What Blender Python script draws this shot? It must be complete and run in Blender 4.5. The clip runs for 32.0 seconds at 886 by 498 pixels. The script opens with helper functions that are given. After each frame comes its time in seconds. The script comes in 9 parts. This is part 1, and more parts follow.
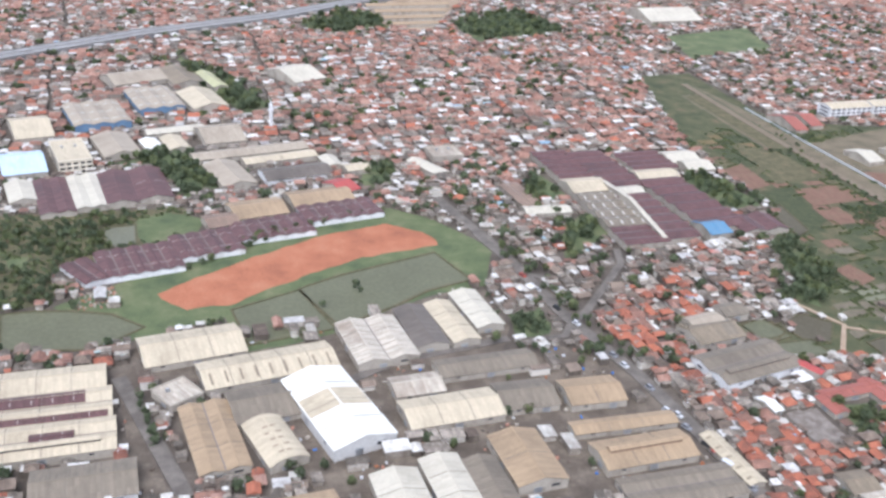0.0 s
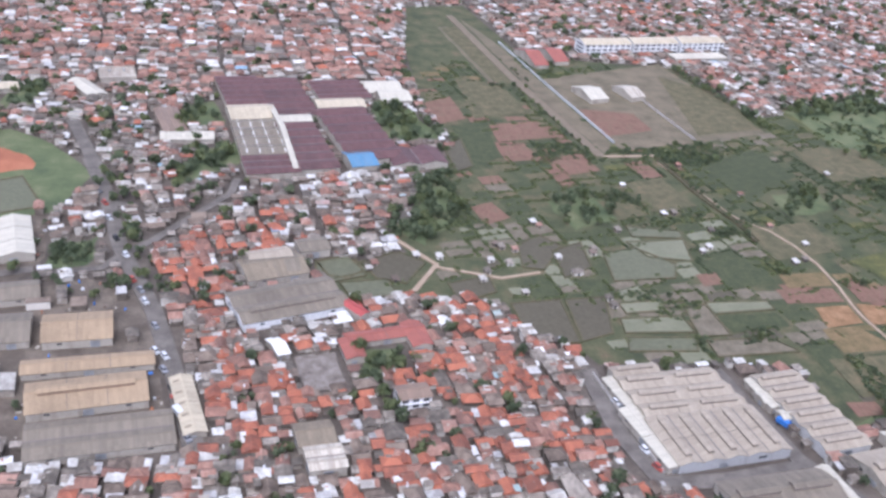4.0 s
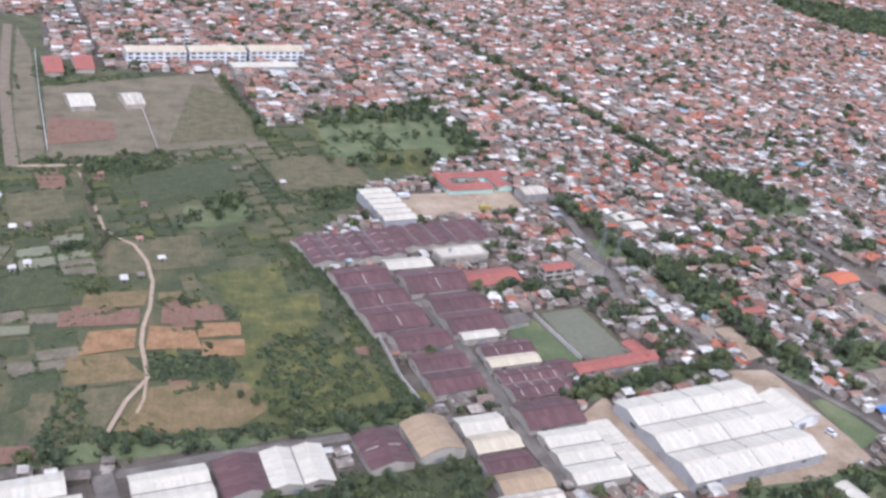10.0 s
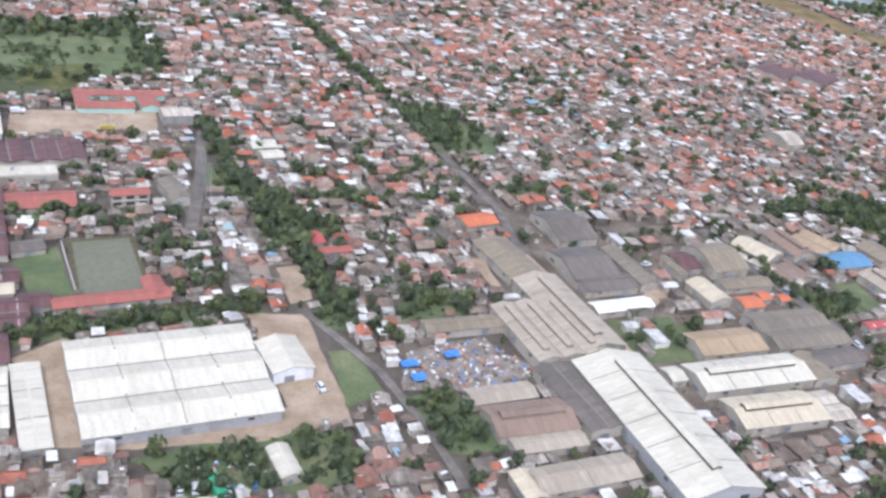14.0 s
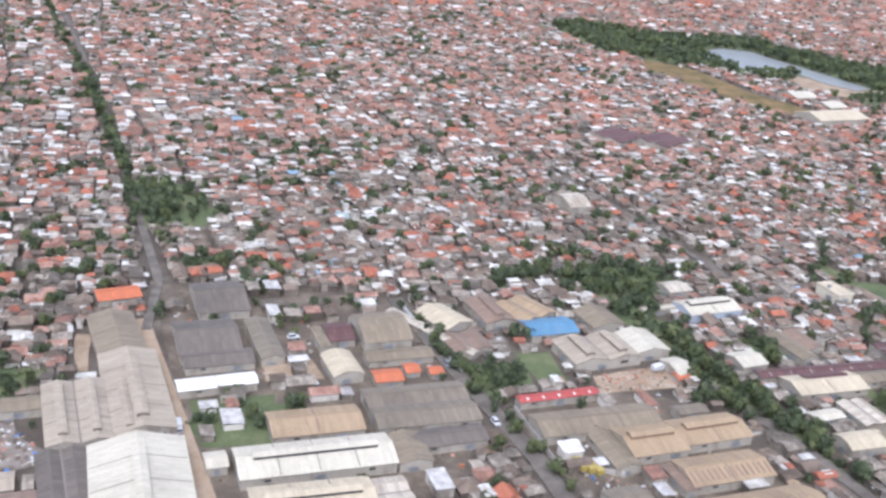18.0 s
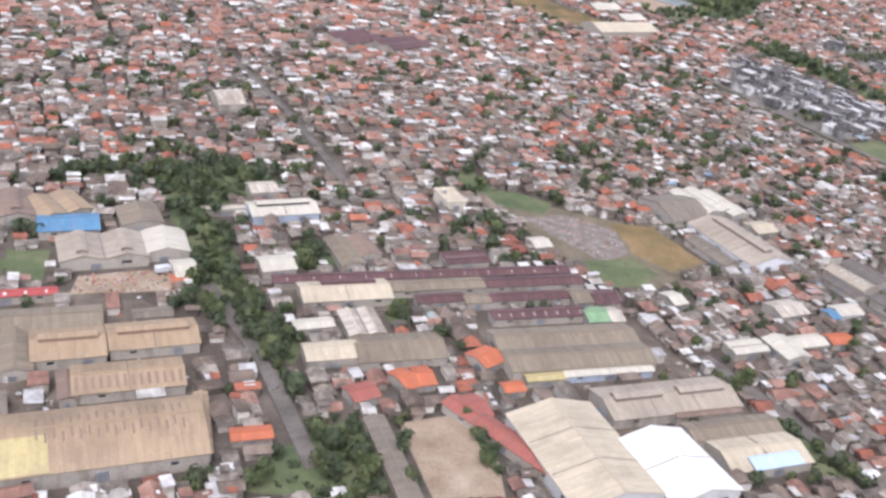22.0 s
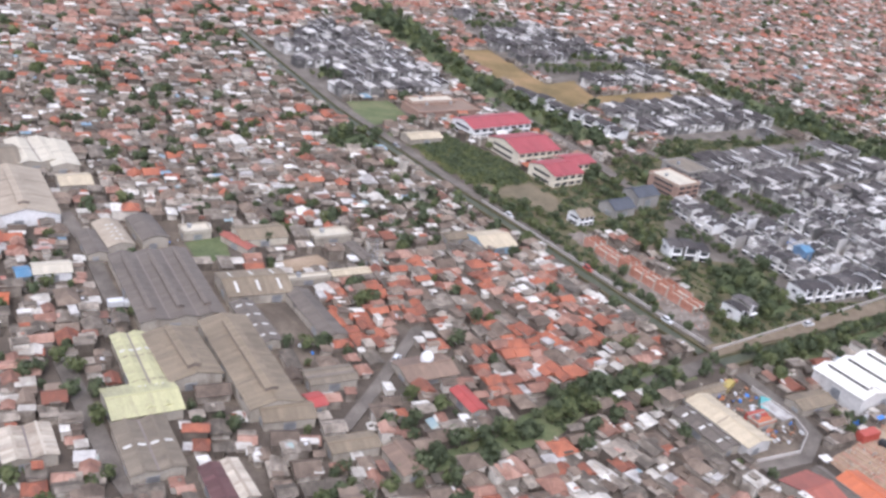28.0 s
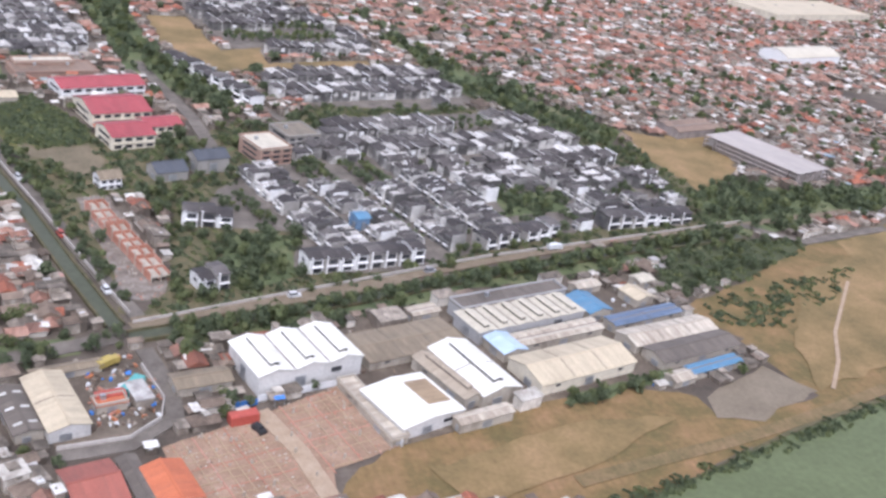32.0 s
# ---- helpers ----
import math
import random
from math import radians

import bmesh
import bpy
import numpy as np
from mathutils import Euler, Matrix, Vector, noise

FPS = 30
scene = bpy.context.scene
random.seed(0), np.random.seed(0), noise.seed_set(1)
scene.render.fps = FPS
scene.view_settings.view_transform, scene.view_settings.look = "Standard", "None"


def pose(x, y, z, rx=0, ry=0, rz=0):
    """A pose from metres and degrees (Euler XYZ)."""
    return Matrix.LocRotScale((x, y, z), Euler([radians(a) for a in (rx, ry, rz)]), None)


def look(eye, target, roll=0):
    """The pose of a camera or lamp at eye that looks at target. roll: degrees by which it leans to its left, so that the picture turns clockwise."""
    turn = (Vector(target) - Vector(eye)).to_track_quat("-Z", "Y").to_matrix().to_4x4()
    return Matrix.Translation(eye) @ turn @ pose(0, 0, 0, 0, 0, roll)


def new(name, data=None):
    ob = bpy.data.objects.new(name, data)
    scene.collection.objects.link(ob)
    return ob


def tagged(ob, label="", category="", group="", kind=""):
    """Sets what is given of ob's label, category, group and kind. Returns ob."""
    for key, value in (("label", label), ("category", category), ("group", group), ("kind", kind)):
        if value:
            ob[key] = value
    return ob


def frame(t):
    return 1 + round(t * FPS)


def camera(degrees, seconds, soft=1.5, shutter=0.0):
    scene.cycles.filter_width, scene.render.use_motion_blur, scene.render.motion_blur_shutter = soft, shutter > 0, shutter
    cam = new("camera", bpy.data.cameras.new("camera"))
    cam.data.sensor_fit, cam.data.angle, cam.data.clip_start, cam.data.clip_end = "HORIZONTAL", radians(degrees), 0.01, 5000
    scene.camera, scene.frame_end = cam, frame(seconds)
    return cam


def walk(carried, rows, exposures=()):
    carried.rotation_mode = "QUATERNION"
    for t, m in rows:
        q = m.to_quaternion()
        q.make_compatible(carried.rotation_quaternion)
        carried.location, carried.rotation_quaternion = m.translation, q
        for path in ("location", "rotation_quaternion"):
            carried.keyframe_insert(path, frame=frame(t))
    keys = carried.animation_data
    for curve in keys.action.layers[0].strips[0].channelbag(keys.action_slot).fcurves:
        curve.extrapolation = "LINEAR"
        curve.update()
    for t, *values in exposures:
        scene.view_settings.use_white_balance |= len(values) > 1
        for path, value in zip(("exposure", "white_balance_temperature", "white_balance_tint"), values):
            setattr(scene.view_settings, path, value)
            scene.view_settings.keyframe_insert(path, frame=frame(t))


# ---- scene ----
cam = camera(47.99, 32.0, soft=2.9)
# seconds, stops, white balance
EXPOSURE = [(0, 0.07, 5550, 13), (6, 0.0, 5280, 22), (12, 0.05, 5450, 16), (16, 0.11, 5400, 13), (19, 0.08, 5600, 16), (25, 0.0, 5800, 18), (32, 0.02, 5700, 18)]
PATH = [
    (0.0, -56.78, -6.59, 184.58, 64.658, -3.354, -8.011),
    (0.5, -37.47, -5.63, 182.70, 65.490, -3.492, -8.543),
    (1.0, -18.24, -4.68, 180.90, 65.174, -4.158, -8.624),
    (1.5, 0.90, -3.73, 179.17, 65.001, -4.756, -8.313),
    (2.0, 19.95, -2.80, 177.50, 64.877, -5.149, -8.520),
    (2.5, 38.93, -1.88, 175.89, 61.779, -5.451, -9.298),
    (4.5, 114.06, 1.53, 169.94, 62.176, -5.373, -8.844),
    (5.0, 132.66, 2.30, 168.56, 62.283, -5.567, -9.408),
    (5.5, 151.20, 3.05, 167.21, 61.880, -6.462, -9.954),
    (6.0, 169.66, 3.75, 165.89, 62.168, -6.770, -11.496),
    (6.5, 188.07, 4.42, 164.59, 62.945, -6.717, -11.871),
    (7.0, 206.41, 5.06, 163.32, 63.543, -6.832, -11.685),
    (7.5, 224.70, 5.65, 162.08, 63.414, -7.500, -11.927),
    (8.0, 242.92, 6.20, 160.85, 64.220, -7.176, -12.808),
    (8.5, 261.09, 6.71, 159.64, 63.917, -7.019, -14.047),
    (9.0, 279.21, 7.18, 158.45, 63.657, -6.418, -14.713),
    (9.5, 297.27, 7.61, 157.28, 65.797, -5.748, -13.101),
    (10.0, 315.28, 8.00, 156.12, 65.120, -6.297, -13.501),
    (10.5, 333.24, 8.35, 154.98, 64.668, -6.791, -13.138),
    (11.0, 351.16, 8.66, 153.84, 64.745, -7.286, -14.297),
    (11.5, 369.03, 8.93, 152.73, 64.364, -5.915, -14.136),
    (12.0, 386.85, 9.16, 151.62, 63.719, -7.449, -14.112),
    (12.5, 404.63, 9.36, 150.53, 63.371, -9.133, -13.977),
    (13.0, 422.37, 9.51, 149.45, 62.543, -9.359, -14.393),
    (13.5, 440.07, 9.63, 148.38, 61.633, -9.798, -13.755),
    (15.5, 510.49, 9.77, 144.25, 69.602, -2.680, -10.707),
    (16.0, 528.01, 9.73, 143.25, 70.127, -3.489, -9.268),
    (16.5, 545.51, 9.65, 142.27, 69.778, -4.628, -9.197),
    (17.0, 562.97, 9.55, 141.30, 68.820, -5.258, -9.616),
    (17.5, 580.40, 9.42, 140.35, 68.501, -5.185, -10.115),
    (18.0, 597.81, 9.26, 139.42, 68.085, -5.405, -10.611),
    (18.5, 615.19, 9.07, 138.51, 68.270, -5.592, -10.470),
    (19.0, 632.56, 8.86, 137.61, 67.671, -5.627, -10.704),
    (19.5, 649.89, 8.63, 136.73, 66.430, -5.650, -10.504),
    (20.0, 667.22, 8.36, 135.88, 65.531, -5.483, -10.647),
    (20.5, 684.52, 8.08, 135.04, 65.314, -6.487, -10.561),
    (21.0, 701.80, 7.77, 134.23, 65.353, -6.956, -10.088),
    (21.5, 719.07, 7.43, 133.43, 64.017, -7.197, -10.017),
    (22.0, 736.33, 7.08, 132.66, 64.125, -7.174, -10.986),
    (22.5, 753.58, 6.69, 131.91, 64.067, -7.428, -11.338),
    (23.0, 770.82, 6.28, 131.19, 64.412, -7.636, -11.944),
    (23.5, 788.05, 5.85, 130.48, 64.152, -7.546, -11.752),
    (24.0, 805.27, 5.39, 129.80, 65.946, -7.431, -12.777),
    (24.5, 822.50, 4.90, 129.14, 64.742, -7.492, -13.458),
    (25.0, 839.72, 4.38, 128.50, 64.737, -7.133, -13.990),
    (25.5, 856.94, 3.83, 127.89, 65.075, -7.334, -13.763),
    (27.5, 925.88, 1.25, 125.62, 64.395, -8.747, -14.386),
    (28.0, 943.13, 0.50, 125.09, 64.966, -8.749, -14.398),
    (28.5, 960.41, -0.30, 124.58, 65.687, -8.852, -14.659),
    (29.0, 977.70, -1.15, 124.08, 66.049, -9.180, -14.739),
    (29.5, 995.01, -2.06, 123.59, 65.932, -9.322, -14.800),
    (30.0, 1012.34, -3.04, 123.11, 65.880, -9.400, -14.982),
    (30.5, 1029.70, -4.08, 122.63, 66.091, -9.764, -15.158),
    (31.0, 1047.08, -5.20, 122.15, 65.772, -9.639, -16.017),
    (31.5, 1064.50, -6.40, 121.67, 65.439, -9.346, -16.566),
    (32.0, 1081.95, -7.69, 121.18, 65.498, -9.595, -16.466),
]
walk(cam, [(t, pose(x, y, z, rx, ry, rz)) for t, x, y, z, rx, ry, rz in PATH], EXPOSURE)

# ---------- light ----------
world = bpy.data.worlds.new("world")
scene.world = world
world.use_nodes = True
wn, wl = world.node_tree.nodes, world.node_tree.links
sky = wn.new("ShaderNodeTexSky")
sky.sky_type, sky.sun_disc = "NISHITA", False
SUN_ELEVATION, SUN_TURN = radians(58), radians(200)
sky.sun_elevation, sky.sun_rotation = SUN_ELEVATION, SUN_TURN
sky.air_density, sky.dust_density, sky.ozone_density = 1.0, 4.0, 1.0
grey = wn.new("ShaderNodeHueSaturation")
grey.inputs["Saturation"].default_value = 0.35
wl.new(sky.outputs[0], grey.inputs["Color"])
wl.new(grey.outputs[0], wn["Background"].inputs[0])
wn["Background"].inputs[1].default_value = 0.29
sun_data = bpy.data.lights.new("sun", "SUN")
sun_data.energy, sun_data.angle, sun_data.color = 0.75, radians(24), (1.0, 0.95, 0.88)
sun_lamp = new("sun", sun_data)
sun_way = Vector((math.sin(SUN_TURN) * math.cos(SUN_ELEVATION), math.cos(SUN_TURN) * math.cos(SUN_ELEVATION), math.sin(SUN_ELEVATION)))
sun_lamp.matrix_world = look(sun_way * 500 + Vector((500, 300, 0)), (500, 300, 0))

# ---------- materials ----------
def node(nt, kind, **sets):
    n = nt.nodes.new("ShaderNode" + kind)
    for k, v in sets.items():
        n.inputs[k].default_value = v
    return n


def surface(name, colours, rough=0.8, scale=0.3, stretch=(1, 1, 1), spread=0.25, fine=4.0, bump=0.3, streak=None, streak_amount=0.5, metal=0.0, spec=0.35, cells=None, cell_amount=0.12):
    """Noise-mottled surface. colours: two to four stops; spread: how far each piece differs from its neighbours."""
    m = bpy.data.materials.new(name)
    m.use_nodes = True
    nt = m.node_tree
    ln = nt.links.new
    bsdf = nt.nodes["Principled BSDF"]
    bsdf.inputs["Roughness"].default_value, bsdf.inputs["Metallic"].default_value = rough, metal
    bsdf.inputs["Specular IOR Level"].default_value = spec
    tc = nt.nodes.new("ShaderNodeTexCoord")
    mp = nt.nodes.new("ShaderNodeMapping")
    mp.inputs["Scale"].default_value = stretch
    ln(tc.outputs["Object"], mp.inputs["Vector"])
    info, geo = nt.nodes.new("ShaderNodeObjectInfo"), nt.nodes.new("ShaderNodeNewGeometry")
    add = nt.nodes.new("ShaderNodeMath")
    ln(info.outputs["Random"], add.inputs[0]), ln(geo.outputs["Random Per Island"], add.inputs[1])
    fr = nt.nodes.new("ShaderNodeMath")
    fr.operation = "FRACT"
    ln(add.outputs[0], fr.inputs[0])
    wide = node(nt, "TexNoise", Scale=scale, Detail=5.0, Roughness=0.62)
    ln(mp.outputs[0], wide.inputs["Vector"])
    small = node(nt, "TexNoise", Scale=fine, Detail=3.0, Roughness=0.6)
    ln(tc.outputs["Object"], small.inputs["Vector"])
    # position on the ramp: piece offset + broad mottling
    off = nt.nodes.new("ShaderNodeMapRange")
    off.inputs["To Min"].default_value, off.inputs["To Max"].default_value = -spread, spread
    ln(fr.outputs[0], off.inputs["Value"])
    st = nt.nodes.new("ShaderNodeMapRange")
    st.inputs["From Min"].default_value, st.inputs["From Max"].default_value = 0.3, 0.7
    ln(wide.outputs["Fac"], st.inputs["Value"])
    s1 = nt.nodes.new("ShaderNodeMath")
    ln(st.outputs[0], s1.inputs[0]), ln(off.outputs[0], s1.inputs[1])
    ramp = nt.nodes.new("ShaderNodeValToRGB")
    el = ramp.color_ramp.elements
    while len(el) < len(colours):
        el.new(0.5)
    for i, c in enumerate(colours):
        el[i].position = i / (len(colours) - 1)
        el[i].color = (*c, 1)
    ln(s1.outputs[0], ramp.inputs["Fac"])
    col = ramp.outputs[0]
    if streak:
        mp2 = nt.nodes.new("ShaderNodeMapping")
        mp2.inputs["Scale"].default_value = (1.3, 0.09, 0.09)
        ln(tc.outputs["Object"], mp2.inputs["Vector"])
        run = node(nt, "TexNoise", Scale=0.8, Detail=4.0, Roughness=0.7)
        ln(mp2.outputs[0], run.inputs["Vector"])
        sr = nt.nodes.new("ShaderNodeMapRange")
        sr.inputs["From Min"].default_value, sr.inputs["From Max"].default_value, sr.inputs["To Max"].default_value = 0.45, 0.75, streak_amount
        ln(run.outputs["Fac"], sr.inputs["Value"])
        mx = nt.nodes.new("ShaderNodeMix")
        mx.data_type = "RGBA"
        ln(sr.outputs[0], mx.inputs["Factor"]), ln(col, mx.inputs["A"])
        mx.inputs["B"].default_value = (*streak, 1)
        col = mx.outputs["Result"]
    if cells:
        snap = nt.nodes.new("ShaderNodeVectorMath")
        snap.operation = "SNAP"
        snap.inputs[1].default_value = cells
        ln(tc.outputs["Object"], snap.inputs[0])
        wh = nt.nodes.new("ShaderNodeTexWhiteNoise")
        ln(snap.outputs[0], wh.inputs["Vector"])
        hs = nt.nodes.new("ShaderNodeHueSaturation")
        vr = nt.nodes.new("ShaderNodeMapRange")
        vr.inputs["To Min"].default_value, vr.inputs["To Max"].default_value = 1 - cell_amount, 1 + cell_amount
        ln(wh.outputs["Value"], vr.inputs["Value"]), ln(vr.outputs[0], hs.inputs["Value"]), ln(col, hs.inputs["Color"])
        col = hs.outputs["Color"]
    hv = nt.nodes.new("ShaderNodeHueSaturation")
    fv = nt.nodes.new("ShaderNodeMapRange")
    fv.inputs["From Min"].default_value, fv.inputs["From Max"].default_value, fv.inputs["To Min"].default_value, fv.inputs["To Max"].default_value = 0.3, 0.7, 0.86, 1.12
    ln(small.outputs["Fac"], fv.inputs["Value"]), ln(fv.outputs[0], hv.inputs["Value"]), ln(col, hv.inputs["Color"])
    ln(hv.outputs[0], bsdf.inputs["Base Color"])
    if bump:
        bp = node(nt, "Bump", Strength=bump, Distance=0.1)
        ln(small.outputs["Fac"], bp.inputs["Height"]), ln(bp.outputs[0], bsdf.inputs["Normal"])
    return m


def sheet(name, light, dark, dirt, amount, spread=0.15, patches=0.06):
    """Corrugated roof sheet: rows of sheets, dirt running down the slope."""
    return surface(name, [dark, light, light], 0.55, 0.12, (1, 0.5, 1), spread, 3.0, 0.15, dirt, amount, 0.0, 0.4, (1.1, 3.0, 50.0), patches)


ROOF = {
    "white": sheet("white_sheet", (0.52, 0.47, 0.37), (0.43, 0.382, 0.296), (0.27, 0.23, 0.172), 0.35),
    "bright": sheet("fresh_white_sheet", (0.72, 0.69, 0.61), (0.64, 0.61, 0.53), (0.44, 0.4, 0.33), 0.25),
    "cream": sheet("cream_sheet", (0.5, 0.42, 0.295), (0.385, 0.32, 0.222), (0.25, 0.2, 0.135), 0.42),
    "tan": sheet("tan_sheet", (0.35, 0.25, 0.15), (0.255, 0.182, 0.11), (0.165, 0.116, 0.073), 0.5, 0.18),
    "dust": sheet("dusty_sheet", (0.235, 0.186, 0.126), (0.165, 0.129, 0.087), (0.095, 0.071, 0.048), 0.5, 0.18, 0.08),
    "fawn": sheet("fawn_sheet", (0.365, 0.303, 0.226), (0.28, 0.229, 0.169), (0.18, 0.142, 0.103), 0.5, 0.15, 0.07),
    "grey": sheet("grey_sheet", (0.205, 0.168, 0.122), (0.145, 0.118, 0.086), (0.085, 0.067, 0.048), 0.5, 0.18, 0.1),
    "darkgrey": sheet("dark_sheet", (0.15, 0.124, 0.1), (0.1, 0.083, 0.067), (0.065, 0.052, 0.041), 0.5, 0.18, 0.1),
    "stained": sheet("stained_sheet", (0.5, 0.44, 0.35), (0.3, 0.245, 0.185), (0.18, 0.125, 0.085), 0.75, 0.3, 0.12),
    "maroon": sheet("maroon_sheet", (0.112, 0.054, 0.05), (0.074, 0.04, 0.038), (0.15, 0.1, 0.088), 0.4, 0.2, 0.2),
    "brown": sheet("brown_sheet", (0.24, 0.165, 0.118), (0.16, 0.11, 0.08), (0.1, 0.075, 0.056), 0.4),
    "red": sheet("red_sheet", (0.38, 0.075, 0.065), (0.3, 0.06, 0.05), (0.22, 0.1, 0.08), 0.3),
    "crimson": sheet("crimson_sheet", (0.33, 0.07, 0.076), (0.26, 0.055, 0.06), (0.2, 0.1, 0.095), 0.3),
    "redtile": sheet("red_tile", (0.32, 0.105, 0.075), (0.23, 0.08, 0.06), (0.14, 0.075, 0.06), 0.4),
    "orange": sheet("orange_tile", (0.48, 0.145, 0.065), (0.38, 0.11, 0.052), (0.22, 0.09, 0.06), 0.4),
    "blue": sheet("blue_sheet", (0.1, 0.22, 0.335), (0.078, 0.17, 0.265), (0.2, 0.22, 0.245), 0.5),
    "steelblue": sheet("steel_blue_sheet", (0.125, 0.165, 0.235), (0.09, 0.125, 0.185), (0.2, 0.2, 0.2), 0.3),
    "slate": sheet("dark_slate_sheet", (0.075, 0.08, 0.092), (0.055, 0.058, 0.066), (0.1, 0.095, 0.09), 0.3),
    "paleblue": sheet("pale_blue_sheet", (0.46, 0.56, 0.66), (0.36, 0.46, 0.55), (0.3, 0.32, 0.33), 0.3),
    "green": sheet("green_sheet", (0.21, 0.33, 0.165), (0.15, 0.25, 0.125), (0.3, 0.3, 0.26), 0.35),
    "moss": sheet("mossy_sheet", (0.4, 0.43, 0.34), (0.28, 0.3, 0.24), (0.2, 0.2, 0.15), 0.45),
    "limegrey": sheet("lichen_sheet", (0.44, 0.42, 0.23), (0.33, 0.31, 0.19), (0.22, 0.19, 0.14), 0.55),
    "yellow": sheet("yellow_sheet", (0.46, 0.37, 0.17), (0.36, 0.29, 0.14), (0.24, 0.2, 0.12), 0.3),
    "concrete": sheet("concrete_deck", (0.42, 0.37, 0.33), (0.32, 0.28, 0.25), (0.22, 0.16, 0.13), 0.5),
    "darkflat": sheet("dark_deck", (0.2, 0.165, 0.14), (0.16, 0.13, 0.11), (0.12, 0.1, 0.085), 0.4),
}
ROOF_WORDS = {"bright": "bright white", "white": "white corrugated", "cream": "cream weathered", "tan": "dusty tan", "dust": "dust-grey", "fawn": "pale fawn", "grey": "grey fibre-cement", "darkgrey": "sooty dark grey",
              "stained": "rust-stained pale", "maroon": "maroon sheet", "brown": "brown sheet", "red": "bright red", "crimson": "crimson sheet", "redtile": "red tiled",
              "orange": "orange tiled", "blue": "bright blue", "steelblue": "steel-blue", "slate": "dark slate-grey", "paleblue": "pale blue", "green": "green sheet", "moss": "moss-grey",
              "limegrey": "lichen-yellow", "yellow": "yellow sheet", "concrete": "bare concrete", "darkflat": "flat dark brown"}


def wallpaint(name, c, c2):
    return surface(name, [c2, c, c], 0.85, 0.2, (1, 1, 0.4), 0.12, 2.0, 0.2)


WALL = {
    "plaster": wallpaint("plaster_wall", (0.4, 0.355, 0.29), (0.25, 0.215, 0.172)),
    "panel": wallpaint("metal_panel_wall", (0.54, 0.52, 0.49), (0.42, 0.4, 0.37)),
    "white": wallpaint("white_wall", (0.72, 0.71, 0.69), (0.55, 0.53, 0.5)),
    "cream": wallpaint("cream_wall", (0.62, 0.56, 0.44), (0.48, 0.42, 0.33)),
    "blue": wallpaint("blue_wall", (0.15, 0.235, 0.345), (0.12, 0.19, 0.28)),
    "bluewall": wallpaint("white_blue_wall", (0.42, 0.46, 0.52), (0.3, 0.33, 0.38)),
    "bluegrey": wallpaint("blue_grey_wall", (0.36, 0.352, 0.34), (0.27, 0.262, 0.252)),
    "paleblue": wallpaint("pale_blue_wall", (0.35, 0.48, 0.58), (0.28, 0.38, 0.46)),
    "mint": wallpaint("mint_wall", (0.4, 0.55, 0.46), (0.32, 0.44, 0.37)),
    "grey": wallpaint("grey_wall", (0.31, 0.29, 0.262), (0.22, 0.205, 0.185)),
    "brown": wallpaint("brown_wall", (0.33, 0.22, 0.17), (0.26, 0.17, 0.13)),
    "slab": wallpaint("raw_slab_wall", (0.28, 0.24, 0.22), (0.16, 0.14, 0.13)),
}
TILE_ORANGE = surface("terracotta_tile", [(0.17, 0.07, 0.046), (0.29, 0.1, 0.058), (0.39, 0.135, 0.074)], 0.8, 0.35, (1, 1, 1), 0.45, 5.0, 0.4, (0.15, 0.07, 0.05), 0.5)
TILE_OLD = surface("weathered_tile", [(0.16, 0.088, 0.066), (0.26, 0.135, 0.095), (0.37, 0.222, 0.165)], 0.85, 0.35, (1, 1, 1), 0.45, 5.0, 0.4, (0.11, 0.073, 0.056), 0.5)
TILE_DARK = surface("soot_tile", [(0.09, 0.067, 0.05), (0.15, 0.112, 0.084), (0.225, 0.17, 0.127)], 0.85, 0.35, (1, 1, 1), 0.4, 5.0, 0.4)
TIN_GREY = surface("asbestos_sheet", [(0.095, 0.078, 0.06), (0.178, 0.147, 0.115), (0.325, 0.275, 0.22)], 0.75, 0.3, (1, 1, 1), 0.5, 4.0, 0.3, (0.1, 0.08, 0.062), 0.5, cells=(0.9, 1.3, 50.0), cell_amount=0.2)
TIN_WHITE = surface("pale_sheet", [(0.33, 0.295, 0.248), (0.5, 0.465, 0.405), (0.7, 0.67, 0.61)], 0.5, 0.3, (1, 1, 1), 0.4, 3.0, 0.2, (0.28, 0.24, 0.2), 0.4, cells=(0.9, 1.6, 50.0), cell_amount=0.12)
TIN_COLOUR = surface("painted_sheet", [(0.2, 0.29, 0.36), (0.32, 0.38, 0.34), (0.4, 0.15, 0.11), (0.34, 0.31, 0.25)], 0.6, 0.05, (1, 1, 1), 0.6, 3.0, 0.2)
DECK = surface("roof_deck", [(0.25, 0.23, 0.21), (0.4, 0.375, 0.345), (0.56, 0.53, 0.49)], 0.85, 0.4, (1, 1, 1), 0.35, 3.0, 0.3)
SLATE = surface("slate_roof", [(0.042, 0.036, 0.034), (0.07, 0.06, 0.056), (0.135, 0.12, 0.11)], 0.75, 0.35, (1, 1, 1), 0.45, 5.0, 0.4)
HOUSE_WALL = surface("house_wall", [(0.105, 0.085, 0.066), (0.18, 0.148, 0.117), (0.32, 0.275, 0.222), (0.64, 0.59, 0.51)], 0.85, 0.15, (1, 1, 1), 0.55, 2.0, 0.2)
TOWN_WALL = surface("town_wall", [(0.085, 0.08, 0.075), (0.14, 0.132, 0.122), (0.27, 0.255, 0.235), (0.62, 0.595, 0.55)], 0.8, 0.15, (1, 1, 1), 0.5, 2.0, 0.2)
